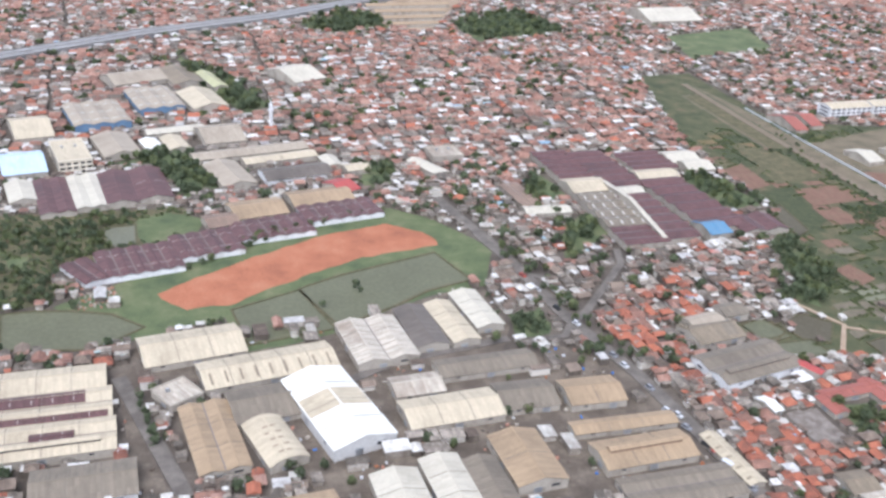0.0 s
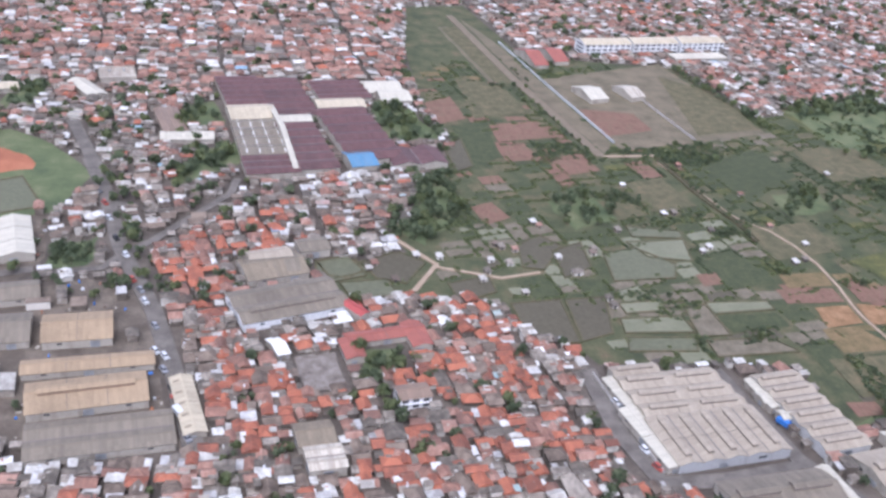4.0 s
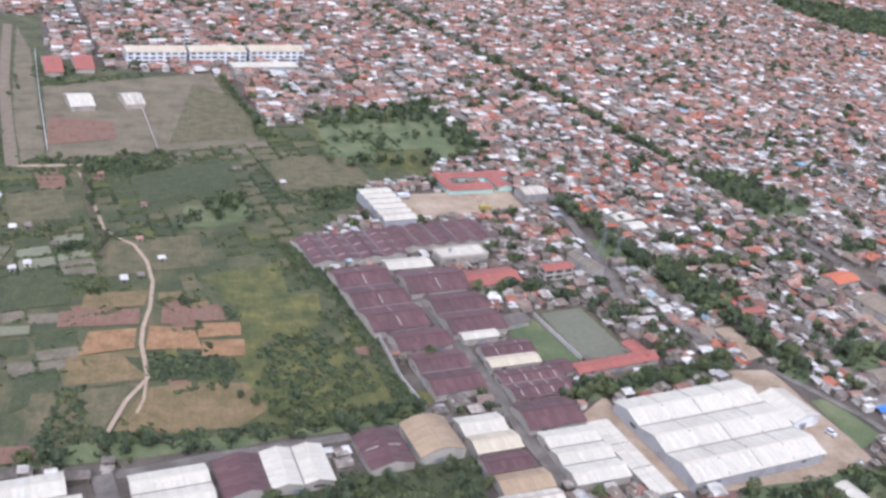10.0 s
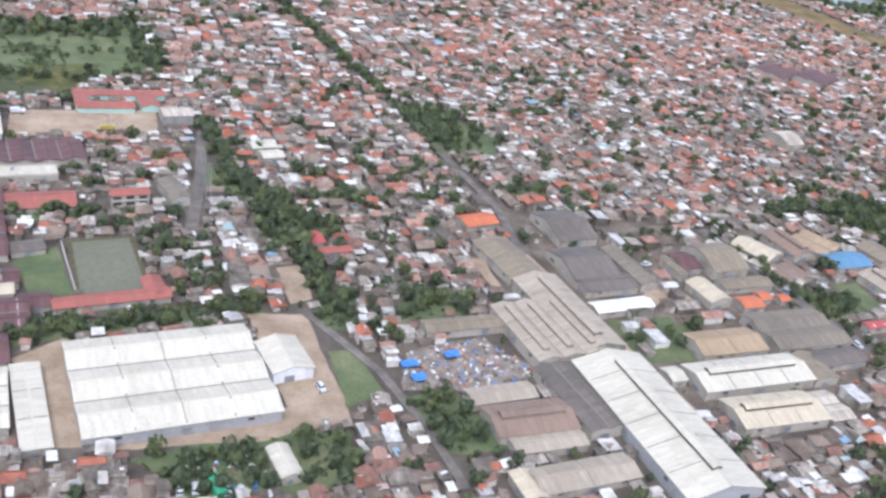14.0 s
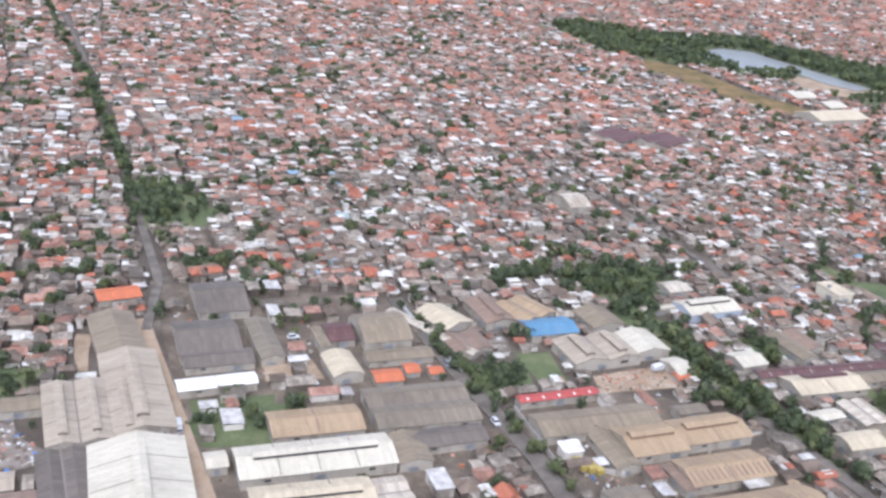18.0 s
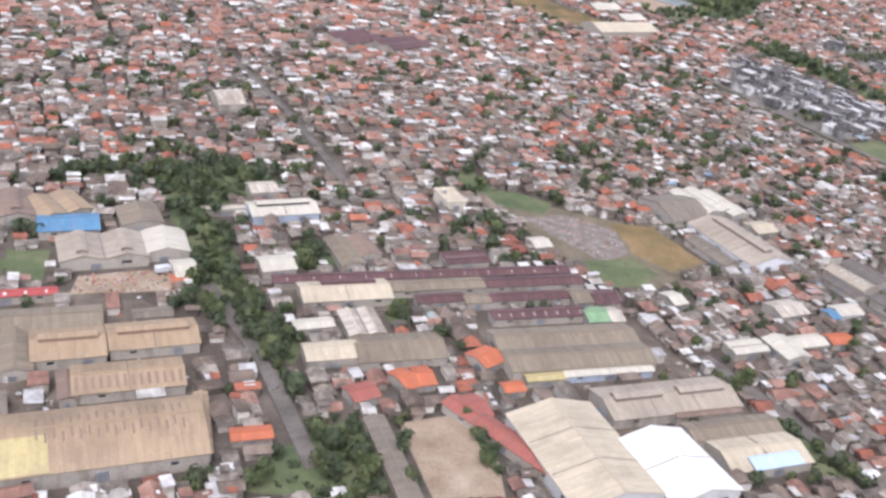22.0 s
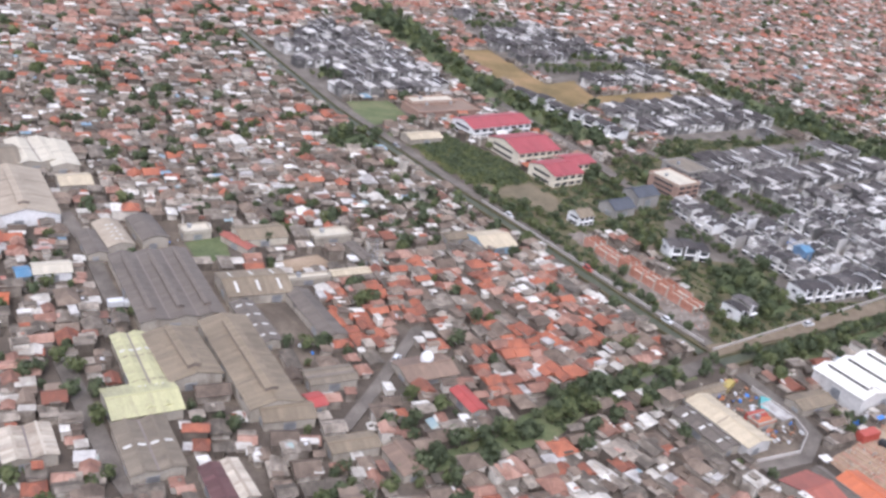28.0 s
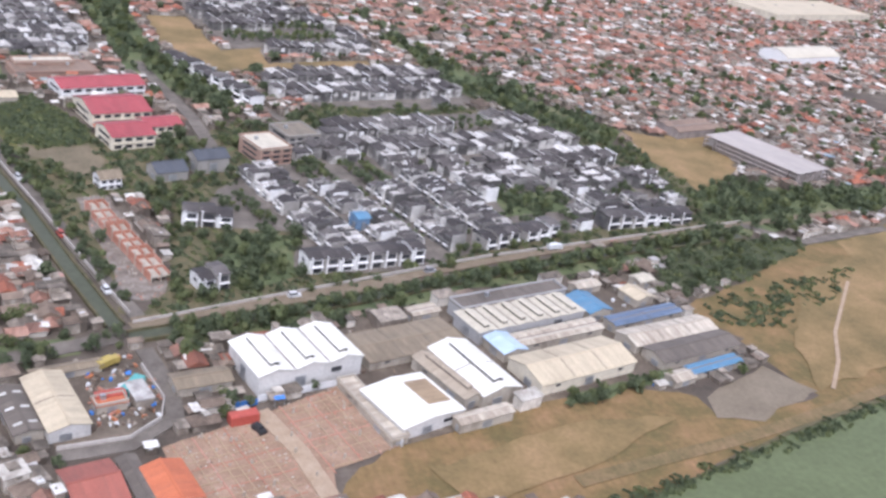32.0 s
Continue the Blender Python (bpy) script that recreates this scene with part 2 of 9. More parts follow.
BRICK = surface("raw_brick", [(0.3, 0.13, 0.085), (0.4, 0.19, 0.13), (0.46, 0.26, 0.2)], 0.9, 0.5, (1, 1, 1), 0.3, 5.0, 0.5)
LAP = surface("sheet_lap", [(0.12, 0.1, 0.08), (0.24, 0.2, 0.16)], 0.8, 0.2, (1, 1, 1), 0.2, 3.0, 0.1)
SKYLIGHT = surface("skylight_sheet", [(0.46, 0.44, 0.39), (0.64, 0.62, 0.565)], 0.35, 0.3, (1, 1, 1), 0.3, 3.0, 0.1)
DARK = surface("dark_opening", [(0.03, 0.03, 0.033), (0.06, 0.06, 0.065)], 0.3, 0.4, (1, 1, 1), 0.2, 3.0, 0.0)
STEEL = surface("galvanised_steel", [(0.3, 0.31, 0.32), (0.48, 0.49, 0.5)], 0.45, 0.5, (1, 1, 1), 0.2, 4.0, 0.1, metal=0.6)
TANK = surface("tank_plastic", [(0.5, 0.22, 0.06), (0.3, 0.33, 0.36)], 0.4, 0.3, (1, 1, 1), 0.6, 4.0, 0.0)
LEAF = surface("leaves", [(0.098, 0.118, 0.07), (0.138, 0.165, 0.094), (0.185, 0.212, 0.118)], 0.8, 0.3, (1, 1, 1), 0.4, 3.0, 0.0, spec=0.1)
LEAF_LIGHT = surface("light_leaves", [(0.115, 0.138, 0.068), (0.16, 0.184, 0.085), (0.208, 0.226, 0.108)], 0.8, 0.3, (1, 1, 1), 0.4, 3.0, 0.0, spec=0.1)
BARK = surface("bark", [(0.1, 0.075, 0.055), (0.18, 0.14, 0.105)], 0.9, 2.0, (1, 1, 0.2), 0.2, 9.0, 0.6)
def let_through(m, share):
    nt = m.node_tree
    bsdf, out = nt.nodes["Principled BSDF"], nt.nodes["Material Output"]
    tr, mx = nt.nodes.new("ShaderNodeBsdfTranslucent"), nt.nodes.new("ShaderNodeMixShader")
    mx.inputs[0].default_value = share
    nt.links.new(bsdf.inputs["Base Color"].links[0].from_socket, tr.inputs["Color"])
    nt.links.new(bsdf.outputs[0], mx.inputs[1]), nt.links.new(tr.outputs[0], mx.inputs[2]), nt.links.new(mx.outputs[0], out.inputs[0])


let_through(LEAF, 0.55)
let_through(LEAF_LIGHT, 0.5)
GROUND = {
    "ground": surface("dusty_ground", [(0.058, 0.046, 0.035), (0.1, 0.08, 0.062), (0.165, 0.134, 0.104)], 0.95, 0.06, (1, 1, 1), 0.05, 0.9, 0.5),
    "yard": surface("concrete_yard", [(0.07, 0.054, 0.04), (0.118, 0.093, 0.069), (0.21, 0.168, 0.125)], 0.9, 0.1, (1, 1, 1), 0.05, 1.2, 0.3, (0.11, 0.088, 0.066), 0.4),
    "dirt": surface("bare_earth", [(0.22, 0.155, 0.1), (0.31, 0.23, 0.155), (0.4, 0.31, 0.22)], 0.95, 0.1, (1, 1, 1), 0.05, 1.5, 0.5),
    "redsoil": surface("red_soil", [(0.25, 0.096, 0.052), (0.35, 0.132, 0.068), (0.39, 0.17, 0.095)], 0.95, 0.06, (1, 1, 1), 0.05, 1.0, 0.5),
    "grass": surface("grass", [(0.065, 0.085, 0.04), (0.105, 0.125, 0.055), (0.17, 0.165, 0.085)], 0.95, 0.07, (1, 1, 1), 0.05, 1.2, 0.6),
    "field": surface("field_grass", [(0.042, 0.047, 0.024), (0.066, 0.072, 0.033), (0.098, 0.094, 0.046), (0.16, 0.108, 0.064)], 0.95, 0.09, (1, 1, 1), 0.05, 0.8, 0.6, (0.05, 0.058, 0.026), 0.5),
    "field2": surface("rough_meadow", [(0.078, 0.07, 0.024), (0.13, 0.098, 0.038), (0.2, 0.128, 0.055), (0.26, 0.155, 0.078)], 0.95, 0.07, (1, 1, 1), 0.05, 0.7, 0.6, (0.1, 0.085, 0.034), 0.4),
    "drygrass": surface("dry_grass", [(0.125, 0.096, 0.04), (0.2, 0.138, 0.06), (0.275, 0.18, 0.088)], 0.95, 0.05, (1, 1, 1), 0.05, 1.0, 0.6),
    "stubble": surface("grey_stubble", [(0.1, 0.084, 0.05), (0.155, 0.125, 0.08), (0.2, 0.155, 0.1)], 0.95, 0.09, (1, 1, 1), 0.05, 1.0, 0.6, (0.11, 0.1, 0.06), 0.5),
    "mud": surface("grey_mud", [(0.15, 0.12, 0.082), (0.21, 0.17, 0.12)], 0.8, 0.08, (1, 1, 1), 0.05, 1.0, 0.3),
    "rubble": surface("rubble_ground", [(0.11, 0.085, 0.066), (0.19, 0.158, 0.13), (0.27, 0.235, 0.2)], 0.95, 0.3, (1, 1, 1), 0.05, 2.0, 0.8),
    "site": surface("site_soil", [(0.2, 0.128, 0.084), (0.28, 0.185, 0.125), (0.36, 0.25, 0.175)], 0.95, 0.15, (1, 1, 1), 0.05, 1.5, 0.6),
    "asphalt": surface("asphalt", [(0.09, 0.076, 0.062), (0.14, 0.12, 0.1), (0.2, 0.172, 0.144)], 0.9, 0.15, (1, 1, 1), 0.05, 2.0, 0.2),
    "highway": surface("highway_deck", [(0.22, 0.21, 0.2), (0.3, 0.29, 0.28)], 0.9, 0.1, (1, 1, 1), 0.05, 2.0, 0.2),
    "dirtroad": surface("dirt_road", [(0.3, 0.215, 0.14), (0.38, 0.29, 0.205)], 0.95, 0.3, (1, 1, 1), 0.05, 2.0, 0.4),
    "boulevard": surface("boulevard_paving", [(0.15, 0.115, 0.076), (0.21, 0.165, 0.115)], 0.95, 0.3, (1, 1, 1), 0.05, 2.0, 0.3),
    "pale_plot": surface("pale_paddy", [(0.145, 0.142, 0.082), (0.205, 0.194, 0.12)], 0.5, 0.1, (1, 1, 1), 0.05, 1.0, 0.2),
    "green_plot": surface("green_plot", [(0.046, 0.053, 0.025), (0.08, 0.086, 0.038)], 0.95, 0.25, (1, 1, 1), 0.05, 1.0, 0.6, (0.035, 0.045, 0.02), 0.6),
    "lime_plot": surface("lime_plot", [(0.05, 0.058, 0.021), (0.092, 0.092, 0.03), (0.165, 0.14, 0.045)], 0.95, 0.16, (1, 1, 1), 0.05, 1.0, 0.6, (0.05, 0.06, 0.022), 0.5),
    "tan_plot": surface("tan_plot", [(0.105, 0.088, 0.036), (0.165, 0.118, 0.055), (0.22, 0.145, 0.075)], 0.95, 0.16, (1, 1, 1), 0.05, 1.0, 0.5, (0.095, 0.085, 0.038), 0.6),
    "orange_plot": surface("ochre_plot", [(0.17, 0.1, 0.045), (0.26, 0.145, 0.07), (0.32, 0.19, 0.1)], 0.95, 0.2, (1, 1, 1), 0.05, 1.0, 0.5, (0.16, 0.105, 0.05), 0.5),
    "red_plot": surface("red_plot", [(0.14, 0.08, 0.054), (0.2, 0.11, 0.075), (0.16, 0.11, 0.07)], 0.95, 0.2, (1, 1, 1), 0.05, 1.0, 0.5, (0.1, 0.075, 0.042), 0.6),
    "olive_plot": surface("olive_plot", [(0.072, 0.068, 0.034), (0.115, 0.1, 0.052), (0.165, 0.124, 0.068)], 0.95, 0.2, (1, 1, 1), 0.05, 1.0, 0.5, (0.06, 0.066, 0.03), 0.6),
    "mauve_plot": surface("drained_paddy", [(0.11, 0.09, 0.058), (0.158, 0.13, 0.088), (0.2, 0.164, 0.116)], 0.9, 0.2, (1, 1, 1), 0.05, 1.0, 0.3, (0.1, 0.09, 0.06), 0.5),
    "bund": surface("grassy_bund", [(0.06, 0.066, 0.03), (0.14, 0.11, 0.062)], 0.95, 0.4, (1, 1, 1), 0.05, 2.0, 0.5),
}


def water(name, c, rough=0.12):
    m = surface(name, [tuple(k * 0.85 for k in c), c], rough, 0.05, (1, 1, 1), 0.05, 0.6, 0.03, spec=0.1)
    return m


GROUND["pond"] = water("green_pond", (0.138, 0.136, 0.084), 0.45)
GROUND["pond2"] = water("olive_pond", (0.16, 0.155, 0.105), 0.3)
GROUND["water"] = water("grey_lake", (0.24, 0.25, 0.245), 0.35)
GROUND["water2"] = water("algae_lake", (0.125, 0.145, 0.072), 0.45)
GROUND["drain"] = water("dark_canal", (0.085, 0.09, 0.06), 0.3)
GROUND["dark_pond"] = water("dark_pond", (0.108, 0.093, 0.062), 0.55)

# ---------- helpers ----------
rng = random.Random(7)


def mesh_of(name, verts, faces, mats, idx=None):
    me = bpy.data.meshes.new(name)
    me.from_pydata(verts, [], faces)
    for m in (mats if isinstance(mats, (list, tuple)) else [mats]):
        me.materials.append(m)
    if idx is not None:
        me.polygons.foreach_set("material_index", idx)
    me.update()
    return me


def piece(name, me, parent, m=None, label=""):
    ob = new(name, me)
    ob.parent = parent
    if m is not None:
        ob.matrix_basis = m
    return tagged(ob, label) if label else ob


def box(x0, x1, y0, y1, z0, z1):
    v = [(x, y, z) for x in (x0, x1) for y in (y0, y1) for z in (z0, z1)]
    return v, [(0, 1, 3, 2), (4, 6, 7, 5), (0, 4, 5, 1), (2, 3, 7, 6), (0, 2, 6, 4), (1, 5, 7, 3)]


def prism(profile, x0, x1):
    """Closed profile of (y, z) points, counter-clockwise seen from +x, drawn out along x."""
    n = len(profile)
    v = [(x0, y, z) for y, z in profile] + [(x1, y, z) for y, z in profile]
    f = [tuple(range(n - 1, -1, -1)), tuple(range(n, 2 * n))]
    return v, f + [(i, (i + 1) % n, n + (i + 1) % n, n + i) for i in range(n)]


UNIT = {}


def unit(name, mat, v=None):
    """A shared one-metre piece, standing on z = 0 and centred."""
    key = (name, mat.name)
    if key not in UNIT:
        UNIT[key] = mesh_of(name, *box(-0.5, 0.5, -0.5, 0.5, 0, 1), mat)
    return UNIT[key]


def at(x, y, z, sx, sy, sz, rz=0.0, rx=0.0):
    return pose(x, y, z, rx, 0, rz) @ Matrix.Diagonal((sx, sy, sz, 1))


# map of what covers the ground, one cell a metre
X0, Y0, X1, Y1 = -520, 70, 2700, 1980
COVER = np.zeros((Y1 - Y0, X1 - X0), dtype=np.uint8)
TASTE = np.zeros((Y1 - Y0, X1 - X0), dtype=np.uint8)
OPEN, BUILT, WOOD, TOWN, SHRUB, SCRUB = 1, 2, 3, 4, 5, 6


def stamp(pts, value, layer):
    xs, ys = [p[0] for p in pts], [p[1] for p in pts]
    a, b = max(X0, int(min(xs)) - 1), min(X1, int(max(xs)) + 2)
    c, d = max(Y0, int(min(ys)) - 1), min(Y1, int(max(ys)) + 2)
    if a >= b or c >= d:
        return
    gx, gy = np.meshgrid(np.arange(a, b) + 0.5, np.arange(c, d) + 0.5)
    inside = np.zeros(gx.shape, bool)
    for (px, py), (qx, qy) in zip(pts, pts[1:] + pts[:1]):
        if py == qy:
            continue
        inside ^= ((py > gy) != (qy > gy)) & (gx < (qx - px) * (gy - py) / (qy - py) + px)
    layer[c - Y0:d - Y0, a - X0:b - X0][inside] = value


def cover(x, y, layer=COVER):
    i, j = int(y) - Y0, int(x) - X0
    return int(layer[i, j]) if 0 <= i < layer.shape[0] and 0 <= j < layer.shape[1] else 255


def corners(x, y, w, d, rot, grow=0.0):
    c, s = math.cos(radians(rot)), math.sin(radians(rot))
    return [(x + c * a - s * b, y + s * a + c * b) for a, b in ((-w / 2 - grow, -d / 2 - grow), (w / 2 + grow, -d / 2 - grow), (w / 2 + grow, d / 2 + grow), (-w / 2 - grow, d / 2 + grow))]


LAYERS = [0]


def patch(name, pts, mat, z, rough=0.7, label="", category="ground", kind="structure"):
    """A flat piece of ground with an uneven edge."""
    edge = []
    for (ax, ay), (bx, by) in zip(pts, pts[1:] + pts[:1]):
        n = max(1, int(math.hypot(bx - ax, by - ay) / 4))
        for k in range(n):
            x, y = ax + (bx - ax) * k / n, ay + (by - ay) * k / n
            edge.append((x + rough * noise.noise((x * 0.13, y * 0.13, 1)), y + rough * noise.noise((x * 0.13, y * 0.13, 9)), z))
    ob = new(name, mesh_of(name, edge, [tuple(range(len(edge)))], mat))
    return tagged(ob, label, category, kind=kind)


ZONE_WORDS = {"greens": "weedy ground with trees between houses", "verge": "rough grass round the ponds", "wetgrass": "lush low green vegetation", "redsoil": "bare levelled red soil", "pond": "still green fish pond", "pond2": "olive pond beside the yard", "grass": "rough green grass", "field": "green patchwork of fields",
              "drygrass": "dry yellowed grassland", "stubble": "grey-brown dry stubble", "wood": "grass under trees", "shrub": "overgrown green scrubland", "scrub": "brownish overgrown scrub", "yard": "dusty concrete factory yard", "dirt": "trampled bare earth",
              "water": "pale grey lake", "water2": "algae-green lake", "town": "paved streets of the estate", "field2": "rough olive and brown meadow", "mud": "grey mud flat",
              "rubble": "rubble-strewn cleared ground", "site": "building site soil"}
WATER = ("pond", "pond2", "water", "water2")
FIRST = {"verge": 0, "greens": 0, "yard": 0, "field": 0, "field2": 0, "town": 0}


def zone(kind, *pts):
    pts = list(pts)
    LAYERS[0] += 1
    value = {"wood": WOOD, "town": TOWN, "shrub": SHRUB, "scrub": SCRUB, "greens": SCRUB, "wetgrass": SCRUB}.get(kind, OPEN)
    if kind in ("orange", "tiles", "pale", "mixed"):
        stamp(pts, {"orange": 1, "tiles": 2, "pale": 3, "mixed": 8}[kind], TASTE)
        return
    stamp(pts, value, COVER)
    if kind in ("field", "field2"):
        stamp(pts, 4 if kind == "field" else 7, TASTE)
    if kind == "stubble":
        stamp(pts, 9, TASTE)
    if kind in ("yard", "site"):
        stamp(pts, 5 if kind == "yard" else 6, TASTE)
    mat = GROUND[{"verge": "grass", "wetgrass": "green_plot", "wood": "grass", "shrub": "lime_plot", "scrub": "olive_plot", "greens": "olive_plot", "town": "asphalt"}.get(kind, kind)]
    name = {"verge": "grass", "wetgrass": "wet_grass", "wood": "grass", "shrub": "scrub_ground", "scrub": "scrub_ground", "greens": "scrub_ground", "town": "estate_paving", "pond2": "pond", "water": "lake", "water2": "lake", "field2": "meadow", "redsoil": "red_soil", "drygrass": "dry_grass"}.get(kind, kind)
    patch(name, pts, mat, rough=2.4 if kind in ("redsoil", "drygrass", "field2", "scrub", "shrub", "mud", "rubble", "greens", "wood") else 0.7, z=0.02 + (0.004 if kind in FIRST else 0.05) + LAYERS[0] * 0.0012, label=ZONE_WORDS[kind], category="water" if kind in WATER else "ground")
    if kind in WATER:
        strip("bank", pts + pts[:1], 1.2, GROUND["bund"], 0.0, 0.35, "grassy earth bank beside the water")


def strip(name, pts, width, mat, z0, z1, label, offset=0.0, category="ground"):
    """A ribbon along a line, from z0 up to z1, mitred at its bends."""
    v, f = [], []
    n = len(pts)
    for i, (x, y) in enumerate(pts):
        ax, ay = pts[max(0, i - 1)]
        bx, by = pts[min(n - 1, i + 1)]
        if pts[0] == pts[-1] and i in (0, n - 1):
            (ax, ay), (bx, by) = pts[-2], pts[1]
        k = math.hypot(bx - ax, by - ay) or 1
        nx, ny = -(by - ay) / k, (bx - ax) / k
        for s in (-width / 2 + offset, width / 2 + offset):
            v += [(x + nx * s, y + ny * s, z0), (x + nx * s, y + ny * s, z1)]
        if i:
            a, b = 4 * i - 4, 4 * i
            f += [(a + 1, b + 1, b + 3, a + 3)[::-1], (a, b, b + 1, a + 1)[::-1], (a + 2, a + 3, b + 3, b + 2)[::-1]]
    return tagged(new(name, mesh_of(name, v, f, mat)), label, category, kind="structure")


LANE_WORDS = {"asphalt": "worn grey asphalt road", "highway": "broad concrete expressway", "dirtroad": "pale dirt track", "boulevard": "unfinished brown boulevard", "canal": "narrow canal between banks", "drain": "dark straight drainage canal"}


def lane(kind, width, *pts):
    pts = list(pts)
    LAYERS[0] += 1
    for (ax, ay), (bx, by) in zip(pts, pts[1:]):
        k = math.hypot(bx - ax, by - ay) or 1
        nx, ny = -(by - ay) / k * (width / 2 + 0.6), (bx - ax) / k * (width / 2 + 0.6)
        stamp([(ax + nx, ay + ny), (bx + nx, by + ny), (bx - nx, by - ny), (ax - nx, ay - ny)], BUILT, COVER)
    z = 0.2 + LAYERS[0] * 0.001
    name = {"dirtroad": "dirt_track", "drain": "canal"}.get(kind, "road" if kind in ("asphalt", "boulevard") else kind)
    mat = GROUND["dark_pond" if kind == "canal" else kind]
    if kind == "highway":
        z = 3.0
        strip(name, pts, width, mat, 0.0, z, LANE_WORDS[kind])
        for s in (-width / 2, 0, width / 2):
            strip("barrier", pts, 0.4, WALL["grey"], z, z + 0.8, "low concrete road barrier", s, "barrier")
        return
    strip(name, pts, width, mat, -0.05, z, LANE_WORDS[kind], category="water" if kind in ("canal", "drain") else "road")
    if kind in ("asphalt",) and width >= 6.5:
        for s in (-width / 2 - 0.15, width / 2 + 0.15):
            strip("kerb", pts, 0.25, WALL["grey"], 0.0, z + 0.12, "pale concrete kerb beside the road", s, "kerb")
    if kind in ("drain", "canal"):
        for s in (-width / 2 - 0.3, width / 2 + 0.3):
            strip("canal_wall", pts, 0.6, GROUND["bund"], 0.0, z + 0.5, "overgrown earth edge of the canal", s, "canal wall")


def plot(kind, *pts):
    pts = list(pts)
    LAYERS[0] += 1
    wet = kind in ("dark_pond", "pale_plot", "pond", "mauve_plot")
    stamp(pts, 9, TASTE)
    patch("paddy" if wet else "field_plot", pts, GROUND[kind], 0.1 + LAYERS[0] * 0.0012, 0.5, {"dark_pond": "dark flooded fish pond", "pond": "green fish pond", "pale_plot": "pale flooded paddy", "mauve_plot": "drained grey-brown paddy", "green_plot": "green vegetable plot", "lime_plot": "yellow-green weedy plot", "tan_plot": "tan stubble plot", "orange_plot": "ochre ploughed plot", "red_plot": "reddish tilled plot", "olive_plot": "olive fallow plot"}[kind], "field")
    if wet:
        strip("bund", pts + pts[:1], 0.8, GROUND["bund"], 0.0, 0.5, "narrow grassy earth bund")


# ---------- sheds ----------
def shed(x, y, w, d, rot, h, bays, roof, wall, style="gable", monitors=0, skylights=0, pitch=0.25, floors=0):
    big = w * d > 260
    stamp(corners(x, y, w, d, rot, 0.8), BUILT, COVER)
    root = new("building" if floors else "warehouse" if big else "workshop")
    root.matrix_basis = pose(x, y, 0, 0, 0, rot)
    shape = {"gable": "gabled" if bays == 1 else "many-gabled", "arch": "barrel-vaulted", "flat": "flat"}[style]
    word = "building" if floors else "warehouse" if big else "workshop"
    tagged(root, "%s %s with %s %s roof" % ("%d-storey" % floors if floors else "long" if w > 2 * d else "broad" if big else "small", word, ROOF_WORDS[roof], shape), word)
    R, W = ROOF[roof], WALL[wall]
    bd = d / bays
    rise = bd / 2 * pitch
    # the long side and the end that look south
    south = -1 if math.cos(radians(rot)) > 0 else 1
    x_end = -1 if math.sin(radians(rot)) > 0 else 1
    if style == "flat":
        piece("wall", mesh_of("wall", *box(-w / 2, w / 2, -d / 2, d / 2, 0, h), W), root)
        piece("roof", mesh_of("roof", *box(-w / 2 - 0.25, w / 2 + 0.25, -d / 2 - 0.25, d / 2 + 0.25, h, h + 0.2), R), root)
        for a, b, sx, sy in ((0, -d / 2, w + 0.5, 0.25), (0, d / 2, w + 0.5, 0.25), (-w / 2, 0, 0.25, d - 0.3), (w / 2, 0, 0.25, d - 0.3)):
            piece("parapet", unit("parapet", W), root, at(a, b, h + 0.2, sx, sy, 0.5))
        for k in range(2 if big else 1):
            piece("roof_tank", unit("roof_tank", STEEL), root, at((k - 0.5) * w * 0.4, 0.15 * d, h + 0.2, 1.0, 1.0, 1.1))
        tops = []
    elif style == "arch":
        seg = 10
        up = d * 0.16
        arc = [(-d / 2 - 0.3 + (d + 0.6) * k / seg, h + up * (1 - (2 * k / seg - 1) ** 2)) for k in range(seg + 1)]
        piece("wall", mesh_of("wall", *prism([(-d / 2, 0), (d / 2, 0)] + [(yy * 0.97, zz - 0.1) for yy, zz in arc[::-1]], -w / 2, w / 2), W), root)
        half = seg // 2
        for sl in (arc[:half + 1], arc[half:]):
            piece("roof_panel", mesh_of("roof_panel", *prism(sl + [(yy, zz + 0.14) for yy, zz in sl[::-1]], -w / 2 - 0.3, w / 2 + 0.3), R), root)
        piece("ridge_cap", unit("ridge_cap", R), root, at(0, 0, h + up + 0.1, w + 0.7, 0.5, 0.12))
        tops = [(0, h + up, d / 2, math.atan2(up, d / 2) * 0.9)]
    else:
        prof = [(-d / 2, 0), (d / 2, 0)]
        for b in range(bays - 1, -1, -1):
            y0 = -d / 2 + b * bd
            prof += [(y0 + bd, h)] * (b == bays - 1) + [(y0 + bd / 2, h + rise), (y0, h)]
        piece("wall", mesh_of("wall", *prism(prof, -w / 2, w / 2), W), root)
        tops = []
        for b in range(bays):
            y0 = -d / 2 + b * bd
            mid = y0 + bd / 2
            o0, o1 = 0.35 * (b == 0), 0.35 * (b == bays - 1)
            for ya, yb in ((y0 - o0, mid), (mid, y0 + bd + o1)):
                za = h + rise * (1 - abs(ya - mid) / (bd / 2))
                zb = h + rise * (1 - abs(yb - mid) / (bd / 2))
                piece("roof_panel", mesh_of("roof_panel", *prism([(ya, za + 0.01), (yb, zb + 0.01), (yb, zb + 0.15), (ya, za + 0.15)], -w / 2 - 0.35, w / 2 + 0.35), R), root)
            if y < 380:
                piece("ridge_cap", unit("ridge_cap", R), root, at(0, mid, h + rise + 0.1, w + 0.8, 0.5, 0.12))
            if b and y < 420:
                piece("valley_gutter", unit("valley_gutter", ROOF["darkflat"]), root, at(0, y0, h + 0.12, w + 0.5, 0.42, 0.1))
            tops.append((mid, h + rise, bd / 2, math.atan2(rise, bd / 2)))
